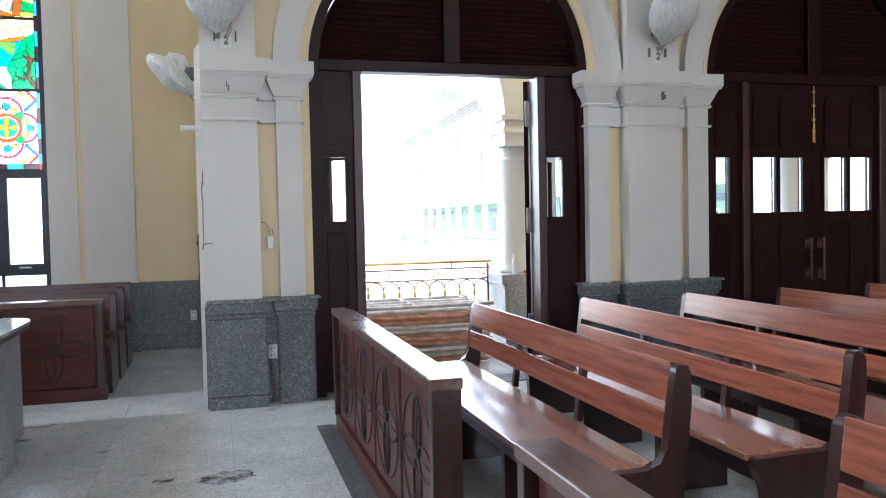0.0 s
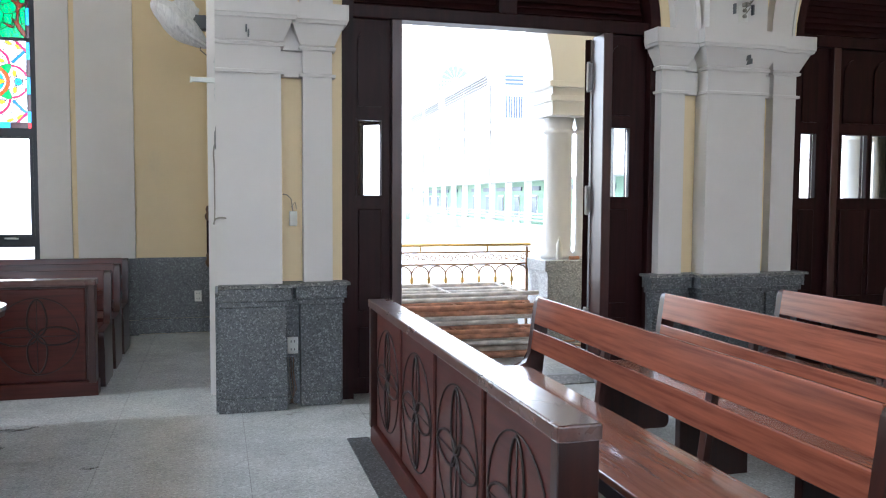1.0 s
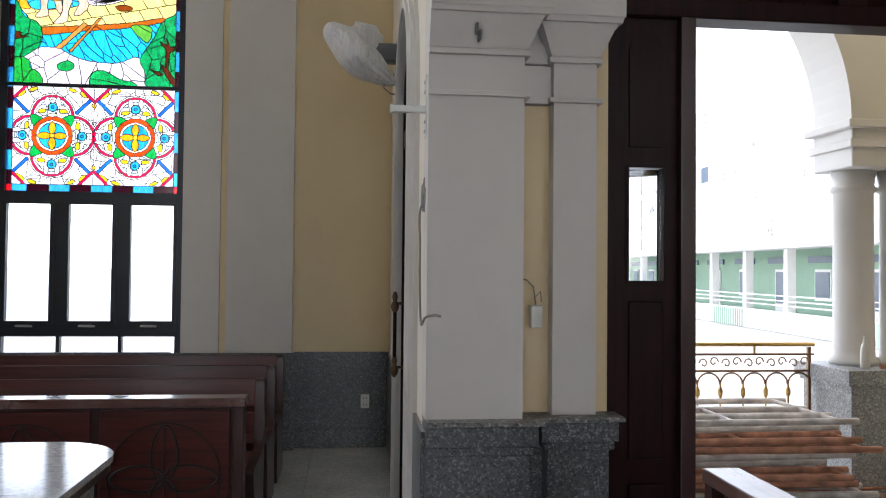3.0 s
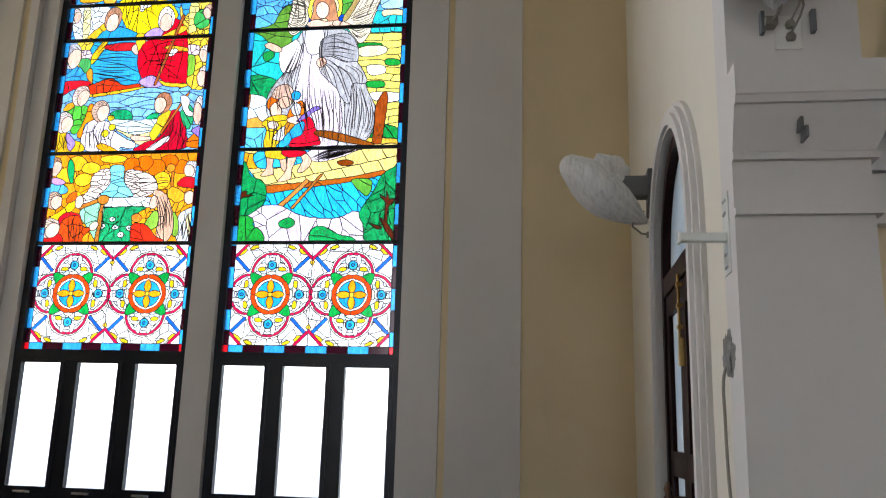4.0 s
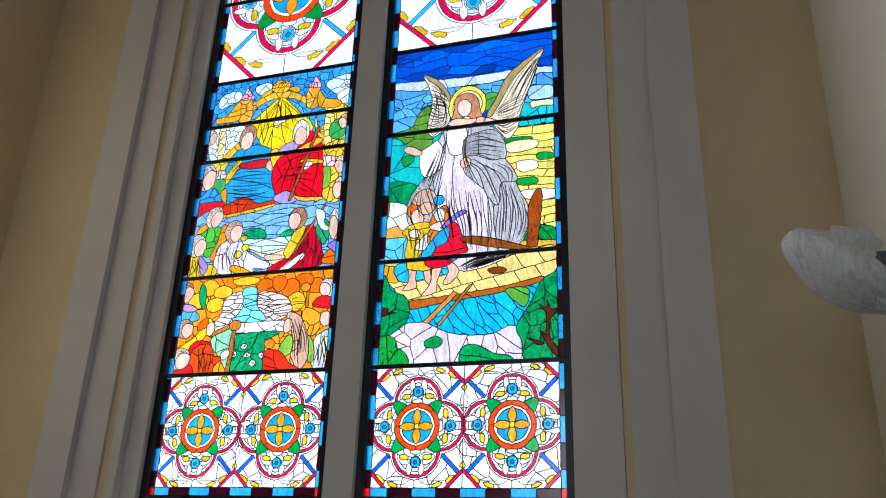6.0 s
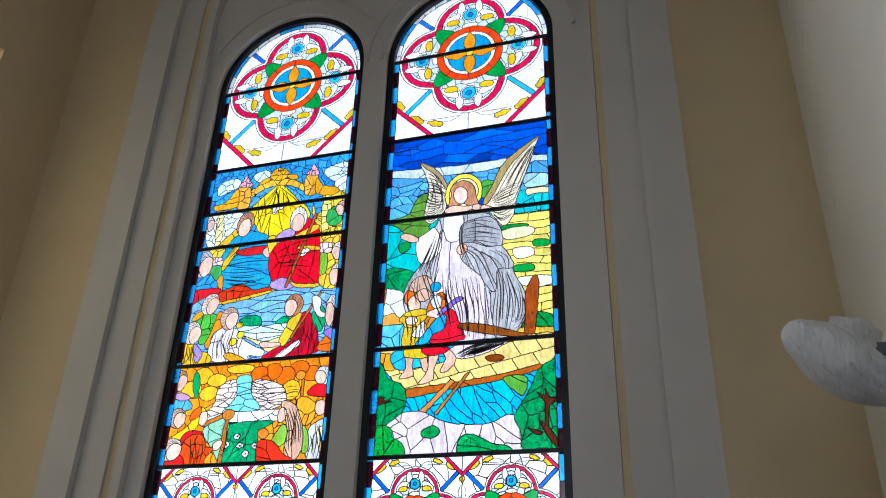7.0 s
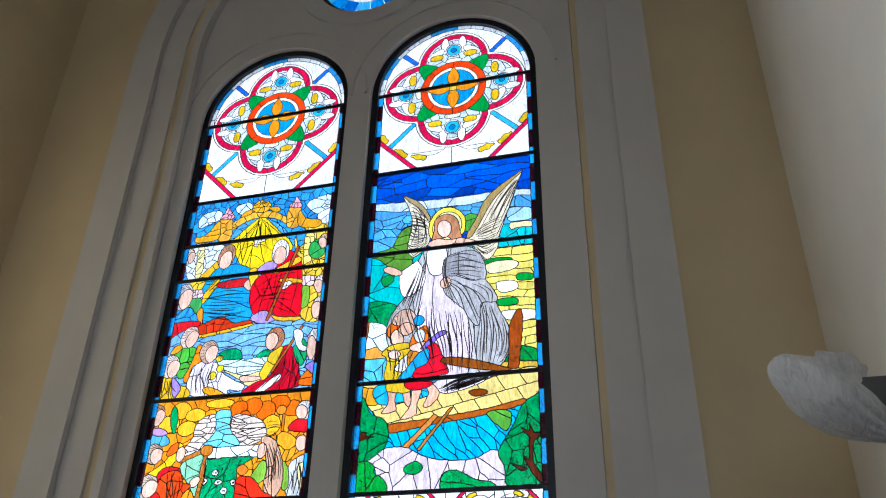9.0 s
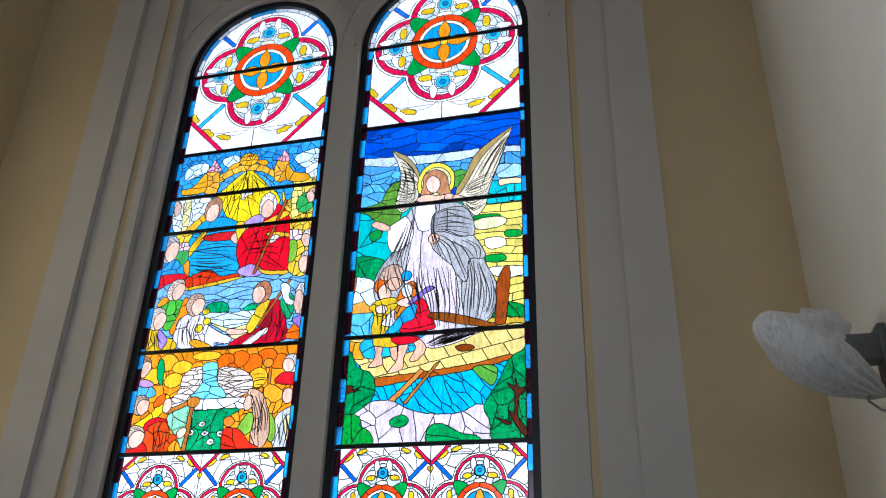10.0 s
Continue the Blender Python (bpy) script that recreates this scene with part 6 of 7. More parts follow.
def window_frame(root, cx, bars):
    """Black aluminium frame with casements below and cross bars above."""
    bm = bmesh.new()
    for s in (-1, 1):
        a, b = sorted((cx + s * (LR - 0.002), cx + s * 0.712))
        box(bm, a, b, YG - 0.035, YG + 0.03, SILL, LS)
    ring(bm, XZ, cx, LS, 0.712, LR - 0.002, 0, 180, YG - 0.035, YG + 0.03, 44)
    part("frame", bm, BLACK, root)
    for z in bars:
        h = math.sqrt(max(0.0, 0.712 ** 2 - max(0.0, z - LS) ** 2))
        part("cross_bar", boxed(cx - h, cx + h, YG - 0.022, YG - 0.006, z - 0.016, z + 0.016, 0.003), BLACK, root)
    bm = bmesh.new()
    for z0, z1 in ((SILL, SILL + 0.022), (0.945, 1.055), (2.095, 2.185)):
        box(bm, cx - 0.712, cx + 0.712, YG - 0.035, YG + 0.03, z0, z1)
    for p in (-0.255, 0.255):
        box(bm, cx + p - 0.016, cx + p + 0.016, YG - 0.03, YG + 0.025, SILL + 0.022, 0.945)
        box(bm, cx + p - 0.044, cx + p + 0.044, YG - 0.033, YG + 0.028, 1.055, 2.095)
    part("casement_frame", bm, BLACK, root)
    for k in range(3):
        c = cx + (k - 1) * 0.510
        a, b = c - 0.212, c + 0.212
        bm = bmesh.new()
        for s in ((a, a + 0.034, 1.056, 2.094), (b - 0.034, b, 1.056, 2.094), (a + 0.034, b - 0.034, 1.056, 1.078), (a + 0.034, b - 0.034, 2.076, 2.094)):
            box(bm, s[0], s[1], YG - 0.045, YG + 0.01, s[2], s[3])
        sash = part("sash", bm, BLACK, root)
        part("pane", boxed(a + 0.034, b - 0.034, YG - 0.012, YG - 0.007, 1.078, 2.076), CLEAR, sash, "clear glass pane").visible_shadow = False
        bm = bmesh.new()
        box(bm, c - 0.055, c + 0.055, YG - 0.062, YG - 0.046, 1.026, 1.044, 0.004)
        box(bm, c - 0.075, c + 0.03, YG - 0.085, YG - 0.06, 1.030, 1.048, 0.005)
        part("latch", bm, STEEL, sash, "steel window latch")
        part("low_pane", boxed(cx - 0.712 + k * 0.4747, cx - 0.712 + (k + 1) * 0.4747, YG - 0.003, YG + 0.002, SILL + 0.022, 0.945), CLEAR, root, "clear glass pane").visible_shadow = False


for name, cx, cartoon, bars in (("window_1", WC + LC, right_cartoon, (3.10, 3.925, 5.04, 5.85, 6.735)), ("window_2", WC - LC, left_cartoon, (3.10, 3.92, 5.01, 5.36, 5.82, 6.72))):
    root = thing(name, "tall arched stained glass window in a black frame", "window", kind="structure")
    window_frame(root, cx, bars)
    drawing = cartoon()
    leaded(drawing, root, cx, YG)
    painted_lines(drawing, root, cx, YG)

# the round light over the pair
root = thing("window_3", "round stained glass window over the pair", "window", kind="structure")
bm = bmesh.new()
ring(bm, XZ, WC, CZ, CR - 0.05, CR - 0.002, 0, 360, YG - 0.03, YG + 0.03, 48, True)
part("frame", bm, BLACK, root)


def disc_glass(name, r0, r1, a0, a1, colour):
    bm = bmesh.new()
    ring(bm, XZ, WC, CZ, r0, r1, a0, a1, YG - 0.003, YG + 0.003, 5)
    ob = part(name, bm, STAINED, root)
    at = ob.data.attributes.new("tint", 'FLOAT_COLOR', 'FACE')
    for e in at.data:
        e.color = (*srgb(colour), 1)


for k in range(20):
    disc_glass("glass_piece", 0.40, CR - 0.052, k * 18 + 0.4, k * 18 + 17.6, ("4fb8ea", "3aa2e0", "7fd0f0")[k % 3])
for k in range(12):
    disc_glass("glass_piece", 0.02, 0.395, k * 30 + 0.5, k * 30 + 29.5, ("f4f0ec", "e8c8c0", "f6e6b0", "c8e0ee")[k % 4])

# ---- pews ----


def rounded(pts, r=0.02, n=4):
    """Round the corners of a closed outline."""
    out = []
    for i, p in enumerate(pts):
        a, b, c = Vector(pts[i - 1]), Vector(p), Vector(pts[(i + 1) % len(pts)])
        k = min(r, (a - b).length * 0.45, (c - b).length * 0.45)
        p0, p1 = b + (a - b).normalized() * k, b + (c - b).normalized() * k
        for s in range(n + 1):
            t = s / n
            out.append(tuple(p0 * (1 - t) ** 2 + b * 2 * t * (1 - t) + p1 * t * t))
    return out


def end_panel(bm, x, thick):
    """The shaped side of a pew."""
    prof = rounded([(-0.40, 0.0), (-0.41, 0.30), (-0.46, 0.40), (-0.46, 0.445), (-0.06, 0.45), (-0.005, 0.50), (0.045, 0.875), (0.11, 0.875), (0.115, 0.72),
                    (0.075, 0.36), (0.06, 0.20), (0.09, 0.08), (0.09, 0.0)], 0.035)
    solid(bm, [(x, y, z) for y, z in prof], [(x + thick, y, z) for y, z in prof])


def make_pew(length, label, at, group, plank, seat):
    """A long bench; it faces -y, and its length runs along +x from the origin."""
    root = thing("church_pew", label, "pew", at, group)
    for x in (0.0, length - 0.055):
        bm = bmesh.new()
        end_panel(bm, x, 0.055)
        bmesh.ops.bevel(bm, geom=[e for e in bm.edges if abs(e.verts[0].co.x - e.verts[1].co.x) < 1e-6], offset=0.006, segments=1, affect='EDGES')
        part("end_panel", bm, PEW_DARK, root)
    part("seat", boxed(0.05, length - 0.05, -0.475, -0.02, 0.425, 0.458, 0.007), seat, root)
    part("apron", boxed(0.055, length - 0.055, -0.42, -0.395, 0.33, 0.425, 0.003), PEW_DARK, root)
    lean = radians(-7.5)
    for z0, z1 in ((0.105, 0.228), (0.262, 0.43)):
        bm = bmesh.new()
        box(bm, 0.05, length - 0.05, -0.012, 0.016, z0, z1, 0.006, pose(0, 0.0, 0.452, math.degrees(lean)))
        part("back_plank", bm, plank, root)
    for k in (1, 2):
        x = length * k / 3
        bm = bmesh.new()
        box(bm, x - 0.022, x + 0.022, 0.014, 0.05, -0.02, 0.41, 0.004, pose(0, 0, 0.452, math.degrees(lean)))
        part("back_post", bm, PEW_DARK, root)
        part("leg", boxed(x - 0.025, x + 0.025, -0.39, 0.03, 0.0, 0.425, 0.004), PEW_DARK, root)
    part("stretcher", boxed(0.055, length - 0.055, 0.0, 0.03, 0.30, 0.40, 0.004), PEW_DARK, root)
    return root


def flower(bm, cx, cz, r, y):
    """Circle with four pointed petals; raised near-black beads paint the shade of grooves."""
    tube(bm, [(cx + r * 0.98 * math.cos(a), y, cz + r * 0.98 * math.sin(a)) for a in [2 * math.pi * k / 40 for k in range(40)]], 0.0045, 5, True)
    for q in range(4):
        a0 = math.pi / 2 * q
        pts = []
        for k in range(21):
            t = 2 * math.pi * k / 21
            l, w = r * 0.47 * (1 - math.cos(t)), r * 0.27 * math.sin(t) * (0.85 + 0.15 * math.cos(t))
            pts.append((cx + l * math.cos(a0) - w * math.sin(a0), y, cz + l * math.sin(a0) + w * math.cos(a0)))
        tube(bm, pts, 0.007, 5, True)
        tube(bm, [(cx + r * s * math.cos(a0), y, cz + r * s * math.sin(a0)) for s in (0.12, 0.5, 0.9)], 0.0035, 5)


def make_front(length, panels, label, at, group, wide=0.66):
    """The panelled screen in front of the first pew; it faces -y."""
    root = thing("pew_front", label, "pew front", at, group)
    # Board darker than its panels: shade in the gaps is put into the colour.
    part("board", boxed(0.02, length - 0.02, 0.03, 0.085, 0.02, 0.82), PEW_DARK, root)
    part("cap", boxed(-0.01, length + 0.01, -0.035, 0.10, 0.825, 0.872, 0.006), PEW_CAP, root)
    part("plinth_board", boxed(-0.012, length + 0.012, -0.02, 0.10, 0.0, 0.11, 0.006), PEW_FRONT, root)
    for x in (0.0, length - 0.05):
        part("end_post", boxed(x, x + 0.05, -0.03, 0.095, 0.10, 0.826, 0.004), PEW_DARK, root)
    step = (length - 0.1) / panels
    for k in range(panels):
        a, b = 0.05 + step * k, 0.05 + step * (k + 1)
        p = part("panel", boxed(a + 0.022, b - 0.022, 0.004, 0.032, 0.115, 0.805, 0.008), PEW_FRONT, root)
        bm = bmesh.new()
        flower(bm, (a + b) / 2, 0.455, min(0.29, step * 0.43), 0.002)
        part("carving", bm, GROOVE_SHADE, p, "four-petal flower in a circle, groove shade as near-black lines", True)
    return root


TURN = pose(0, 0, 0, 0, 0, -90)
make_front(2.82, 4, "varnished red-brown wooden pew front with carved flowers", pose(0.955, -0.86, 0) @ TURN, "pew fronts")
first = make_pew(2.80, "varnished red-brown wooden church pew", pose(1.90, -0.98, 0) @ TURN, "pews in the nave", PEW, PEW_SEAT)
for x in (2.78, 3.67, 4.56, 5.45, 6.34):
    copy_thing(first, pose(x, -0.98, 0) @ TURN)
make_front(2.82, 4, "varnished red-brown wooden pew front with carved flowers", pose(0.955, -4.62, 0) @ TURN, "pew fronts")
for x in (1.90, 2.78, 3.67, 4.56):
    copy_thing(first, pose(x, -4.66, 0) @ TURN)
make_front(2.2, 3, "dark red-brown wooden pew front with carved flowers", pose(-3.03, 0.80, 0), "pew fronts")
# The alcove's shade is put into these pews' colour: darker wood than the nave's.
side = make_pew(2.2, "red-brown wooden church pew in the alcove, its shade in the dark colour", pose(-3.0, 1.44, 0), "pews in the alcove", PEW_FRONT, PEW_FRONT)
for y in (2.12, 2.80):
    copy_thing(side, pose(-3.0, y, 0))
make_front(2.2, 3, "dark red-brown wooden pew front with carved flowers", pose(-5.95, 0.80, 0), "pew fronts")
for y in (1.44, 2.12, 2.80):
    copy_thing(side, pose(-5.92, y, 0))

# ---- fittings on the walls ----


def wrapped_fan(name, label, at, tilt, group="wrapped fans"):
    """A wall fan tied up in a plastic bag, on a grey bracket; the wall is towards +y. tilt: how far it looks down."""
    root = thing(name, label, "fan", at, group)
    m = pose(0, 0, 0, tilt, 0, 0)
    bm = bmesh.new()
    bmesh.ops.create_uvsphere(bm, u_segments=96, v_segments=56, radius=1.0)
    for v in bm.verts:
        d = v.co.copy()
        tie = max(0.0, -d.z) ** 3          # drawn together at the lower rim
        fold = abs(math.sin(math.atan2(d.x, d.y + 0.3) * 6 + 1.6 * math.sin(d.z * 3))) * 0.05 * (0.4 + max(0.0, -d.z))
        r = 1 + fold + noise.noise(d * 1.7) * 0.09 + noise.noise(d * 5) * 0.03
        v.co = m @ Vector((d.x * 0.225 * r * (1 - 0.62 * tie), d.y * 0.118 * r * (1 - 0.45 * tie) + 0.05 * tie, d.z * 0.285 * r - 0.03 * tie))
    part("bag", bm, BAG, root, "crumpled translucent plastic bag", True)
    bm = bmesh.new()
    bmesh.ops.create_uvsphere(bm, u_segments=40, v_segments=24, radius=1.0)
    for v in bm.verts:
        d = v.co.copy()
        r = 1 + noise.noise(d * 2.4 + Vector((4, 0, 0))) * 0.3 + abs(noise.noise(d * 8)) * 0.1
        v.co = m @ Vector((d.x * 0.10 * r, d.y * 0.11 * r + 0.115, d.z * 0.12 * r + 0.03))
    part("bag_back", bm, BAG, root, "bag bunched over the motor", True)
    bm = boxed(-0.05, 0.05, 0.13, 0.295, -0.05, 0.08, 0.012)
    box(bm, -0.065, 0.065, 0.28, 0.32, -0.16, 0.12, 0.01)
    part("bracket", bm, GREY, root, "grey plastic wall bracket")
    bm = bmesh.new()
    tube(bm, [(0.0, 0.26, -0.13), (0.02, 0.20, -0.18), (0.03, 0.19, -0.23), (0.02, 0.24, -0.27), (0.01, 0.305, -0.275)], 0.006, 8)
    box(bm, -0.012, 0.03, 0.27, 0.318, -0.29, -0.26, 0.004)
    part("cord", bm, CABLE, root, "power cord with plug")
    return root


wrapped_fan("wall_fan", "wall fan wrapped in a white plastic bag", pose(-0.27, 2.14, 3.04, 0, 0, -90), 47)
wrapped_fan("wall_fan", "wall fan wrapped in a white plastic bag above a pilaster", pose(0.18, -0.29, 3.26), 30)
wrapped_fan("wall_fan", "wall fan wrapped in a white plastic bag above a pilaster", pose(4.10, -0.29, 3.30), 34)


def fan_socket(x):
    root = thing("wall_socket", "white wall socket plate with two plugs", "socket", group="fan sockets")
    part("plate", boxed(x - 0.045, x + 0.045, 0.022, 0.0295, 2.895, 3.02, 0.003), SOCKET, root)
    for k in (0, 1):
        bm = bmesh.new()
        z = 2.935 + 0.045 * k
        lathe(bm, [(0.014, z - 0.012), (0.018, z), (0.012, z + 0.014)], x + 0.005, 0.012, 10)
        tube(bm, [(x + 0.005, 0.01, z + 0.01), (x + 0.03, -0.02, z + 0.06), (x + 0.05, 0.0, z + 0.11), (x + 0.03, -0.03, 3.10)], 0.004, 6)
        part("plug", bm, CABLE, root)
    for s in (-0.085, 0.08):
        part("clip", boxed(x + s - 0.007, x + s + 0.007, 0.0, 0.0295, 2.95, 3.03, 0.002), GREY, root)


fan_socket(0.25)
fan_socket(4.10)
for x, y in ((0.25, -0.02), (4.12, -0.02)):
    root = thing("anchor_pegs", "two dark metal pegs in the capital", "pegs", group="anchor pegs")
    for dx, dz in ((0, 0.0), (0.014, -0.03)):
        bm = bmesh.new()
        box(bm, x + dx - 0.005, x + dx + 0.005, y - 0.04, y + 0.03, 2.585 + dz, 2.625 + dz, 0.002)
        part("peg", bm, GREY, root)

root = thing("hanging_outlet", "white outlet box hanging on a wire from the wall", "outlet")
part("box", boxed(0.54, 0.595, 0.14, 0.175, 1.28, 1.385, 0.006), PAINTED, root)
bm = bmesh.new()
tube(bm, [(0.50, 0.198, 1.505), (0.525, 0.17, 1.50), (0.555, 0.16, 1.47), (0.565, 0.155, 1.39)], 0.004, 6)
tube(bm, [(0.565, 0.155, 1.38), (0.555, 0.13, 1.42), (0.58, 0.12, 1.45), (0.59, 0.15, 1.40)], 0.003, 6)
part("wire", bm, CABLE, root)


def outlet(label, f, u, v, d, flip=1):
    root = thing("wall_outlet", label, "outlet")
    bm = bmesh.new()
    a, b = sorted((d, d - 0.009 * flip))
    band(bm, f, [u - 0.037, u + 0.037], flat(v - 0.06), flat(v + 0.06), a, b)
    part("plate", bm, SOCKET, root)
    for dv in (-0.028, 0.028):
        for du in (-0.012, 0.012):
            bm = bmesh.new()
            a, b = sorted((d - 0.008 * flip, d - 0.0105 * flip))
            band(bm, f, [u + du - 0.003, u + du + 0.003], flat(v + dv - 0.008), flat(v + dv + 0.008), a, b)
            part("slot", bm, GREY, root)


outlet("white wall outlet in the recess between granite plinths", XZ, 0.56, 0.425, YW - 0.021)
outlet("white wall outlet on the granite wainscot", XZ, -0.16, 0.40, YF - 0.022)
root = thing("loose_wires", "bundle of loose wires at the foot of the recess", "wires")
for k in range(3):
    bm = bmesh.new()
    tube(bm, [(0.525 + 0.02 * k, 0.165, 0.34), (0.53 + 0.015 * k, 0.15, 0.24), (0.54 + 0.02 * k, 0.14, 0.12), (0.56 - 0.01 * k, 0.14, 0.02), (0.58, 0.13 + 0.01 * k, 0.006)], 0.004, 6)
    part("wire", bm, BRONZE if k else CABLE, root)

root = thing("wall_bracket", "pale painted steel bracket on the side wall", "bracket")
part("plate", boxed(XR - 0.007, XR - 0.0005, 0.11, 0.21, 2.15, 2.43, 0.001), PAINTED, root)
bm = boxed(XR - 0.165, XR - 0.006, 0.142, 0.178, 2.262, 2.292, 0.002)
box(bm, XR - 0.168, XR - 0.158, 0.138, 0.182, 2.256, 2.298, 0.002)
part("arm", bm, PAINTED, root)
for z in (2.175, 2.22, 2.36, 2.405):
    for y in (0.145, 0.175):
        bm = bmesh.new()
        tube(bm, [(XR - 0.012, y, z), (XR - 0.004, y, z)], 0.006, 6)
        part("bolt", bm, STEEL, root)

bm = bmesh.new()
bmesh.ops.create_icosphere(bm, subdivisions=4, radius=1)
for v in bm.verts:
    d = v.co.copy()
    r = 1 + noise.noise(d * 2.4) * 0.7 + noise.noise(d * 6) * 0.3
    v.co = Vector((XR + 0.002 - max(0, -d.x) * 0.018, 0.215 + d.y * 0.085 * r, 1.885 + d.z * 0.07 * r))
tagged(part("cement_patch", bm, CEMENT), "rough grey cement patch where a cable leaves the wall", "patch")
bm = bmesh.new()
pts = [(XR - 0.004, 0.235, 1.87), (XR - 0.02, 0.25, 1.80), (XR - 0.016, 0.27, 1.68), (XR - 0.016, 0.265, 1.55), (XR - 0.016, 0.24, 1.42), (XR - 0.018, 0.18, 1.335), (XR - 0.02, 0.10, 1.30),
       (XR - 0.022, 0.03, 1.305), (XR - 0.01, -0.005, 1.335), (XR + 0.03, -0.01, 1.345), (XR + 0.06, 0.0, 1.338)]
fine = []
for k in range(len(pts) - 1):
    p0, p1, p2, p3 = (Vector(pts[min(max(i, 0), len(pts) - 1)]) for i in (k - 1, k, k + 1, k + 2))
    for s in range(5):
        t = s / 5
        fine.append(0.5 * ((2 * p1) + (p2 - p0) * t + (2 * p0 - 5 * p1 + 4 * p2 - p3) * t * t + (3 * p1 - p0 - 3 * p2 + p3) * t ** 3))
tube(bm, fine, 0.0055, 8)
tagged(part("cable", bm, CABLE, None, "", True), "grey cable hanging from a hole in the wall", "cable")

# ---- stone table ----
root = thing("stone_table", "grey granite table block with a white polished top", "table")
part("base", boxed(-3.1, -1.25, -2.3, -0.28, 0.0, 0.775, 0.006), PALE_GRANITE, root)


def rounded_slab(x0, x1, y0, y1, r, z0, z1, n=12):
    out = []
    for cx, cy, a in ((x1 - r, y1 - r, 0), (x0 + r, y1 - r, 90), (x0 + r, y0 + r, 180), (x1 - r, y0 + r, 270)):
        out += [(cx + r * math.cos(radians(a + 90 * k / n)), cy + r * math.sin(radians(a + 90 * k / n))) for k in range(n + 1)]
    bm = bmesh.new()
    solid(bm, [(x, y, z0) for x, y in out], [(x, y, z1) for x, y in out])
    return bm


part("rim", rounded_slab(-3.18, -1.17, -2.4, -0.12, 0.28, 0.776, 0.812), DOOR_RED, root, "dark red wooden rim")
part("top", rounded_slab(-3.19, -1.16, -2.41, -0.11, 0.29, 0.8125, 0.838), MARBLE, root, "white polished stone top")
bm = bmesh.new()
box(bm, -0.012, 0.012, -0.31, 0.31, 0.0, 0.60, 0.003, pose(-1.13, -1.40, 0.004, 0, -10, 0))
tagged(part("stone_slab", bm, PALE_GRANITE), "loose grey granite slab leaning on the stone table", "slab")

# ---- outside: terrace, porch, railing ----
setting(part("terrace", boxed(0.31, 14, 0.523, 3.1, -0.5, -0.02), CONCRETE), "pale concrete terrace before the doors", "terrace")
bm = bmesh.new()
box(bm, -600, 600, 4.0, 900, -0.9, -0.62)
box(bm, -600, 600, -600, -15.4, -0.9, -0.62)
box(bm, -600, -14.4, -15.4, 4.0, -0.9, -0.62)
box(bm, 14.4, 600, -15.4, 4.0, -0.9, -0.62)
setting(part("ground", bm, CONCRETE), "pale paved yard round the church", "ground")
setting(part("threshold", boxed(1.372, 2.995, 0.24, 0.56, -0.02, 0.012, 0.004), GRANITE_TOP), "granite threshold of the open door", "threshold")

for k, x in enumerate((3.20, 7.0)):
    s = 1
    root = thing("porch_pedestal", "pale speckled granite pedestal of the porch columns", "pedestal", group="porch pedestals")
    a, b = sorted((x + s * 0.05, x + s * 0.85))
    part("block", boxed(a, b, 1.90, 2.52, -0.02, 0.72, 0.004), PALE_GRANITE, root)
    part("neck", boxed(a - 0.02, b + 0.02, 1.875, 2.545, 0.72, 0.75, 0.003), PALE_GRANITE, root)
    part("cap", boxed(a - 0.05, b + 0.05, 1.85, 2.57, 0.75, 0.86, 0.004), PALE_GRANITE, root)
    for cx, cy, r in ((x + s * 0.30, 2.26, 0.145), (x + s * 0.63, 2.16, 0.16)):
        bm = lathe(bmesh.new(), [(r + 0.03, 0.861), (r + 0.03, 0.90), (r + 0.005, 0.93), (r, 0.97), (r * 0.97, 2.15), (r + 0.01, 2.16), (r + 0.025, 2.18), (r + 0.01, 2.20), (r, 2.21), (r + 0.015, 2.318)], cx, cy, 32)
        tagged(part("porch_column", bm, FACADE, None, "", True), "round white plaster porch column", "column", "porch columns")
bm = bmesh.new()
for x in (3.20, 7.0):
    a, b = x + 0.10, x + 0.86
    box(bm, a, b, 1.96, 2.46, 2.32, 2.66, 0.01)
    box(bm, a - 0.03, b + 0.03, 1.93, 2.49, 2.46, 2.52, 0.008)
    box(bm, a - 0.05, b + 0.05, 1.91, 2.51, 2.60, 2.66, 0.008)
setting(part("impost", bm, FACADE), "white moulded impost over the porch columns", "impost")
bm = bmesh.new()
band(bm, XZ, [x for x in arch_steps(1.81, 1.52, 40) if x > 0.31], arch_of(1.81, 1.52, 2.66), flat(5.0), 2.02, 2.42)
band(bm, XZ, [3.33, 7.08], flat(2.66), flat(5.0), 2.02, 2.42)
setting(part("porch_arch", bm, FACADE), "white plaster arch of the porch", "arch")
bm = bmesh.new()
ring(bm, XZ, 1.81, 2.66, 1.50, 1.60, 0, 165, 1.98, 2.46, 40)
setting(part("trim", bm, FACADE), "white moulding on the porch arch", "moulding")

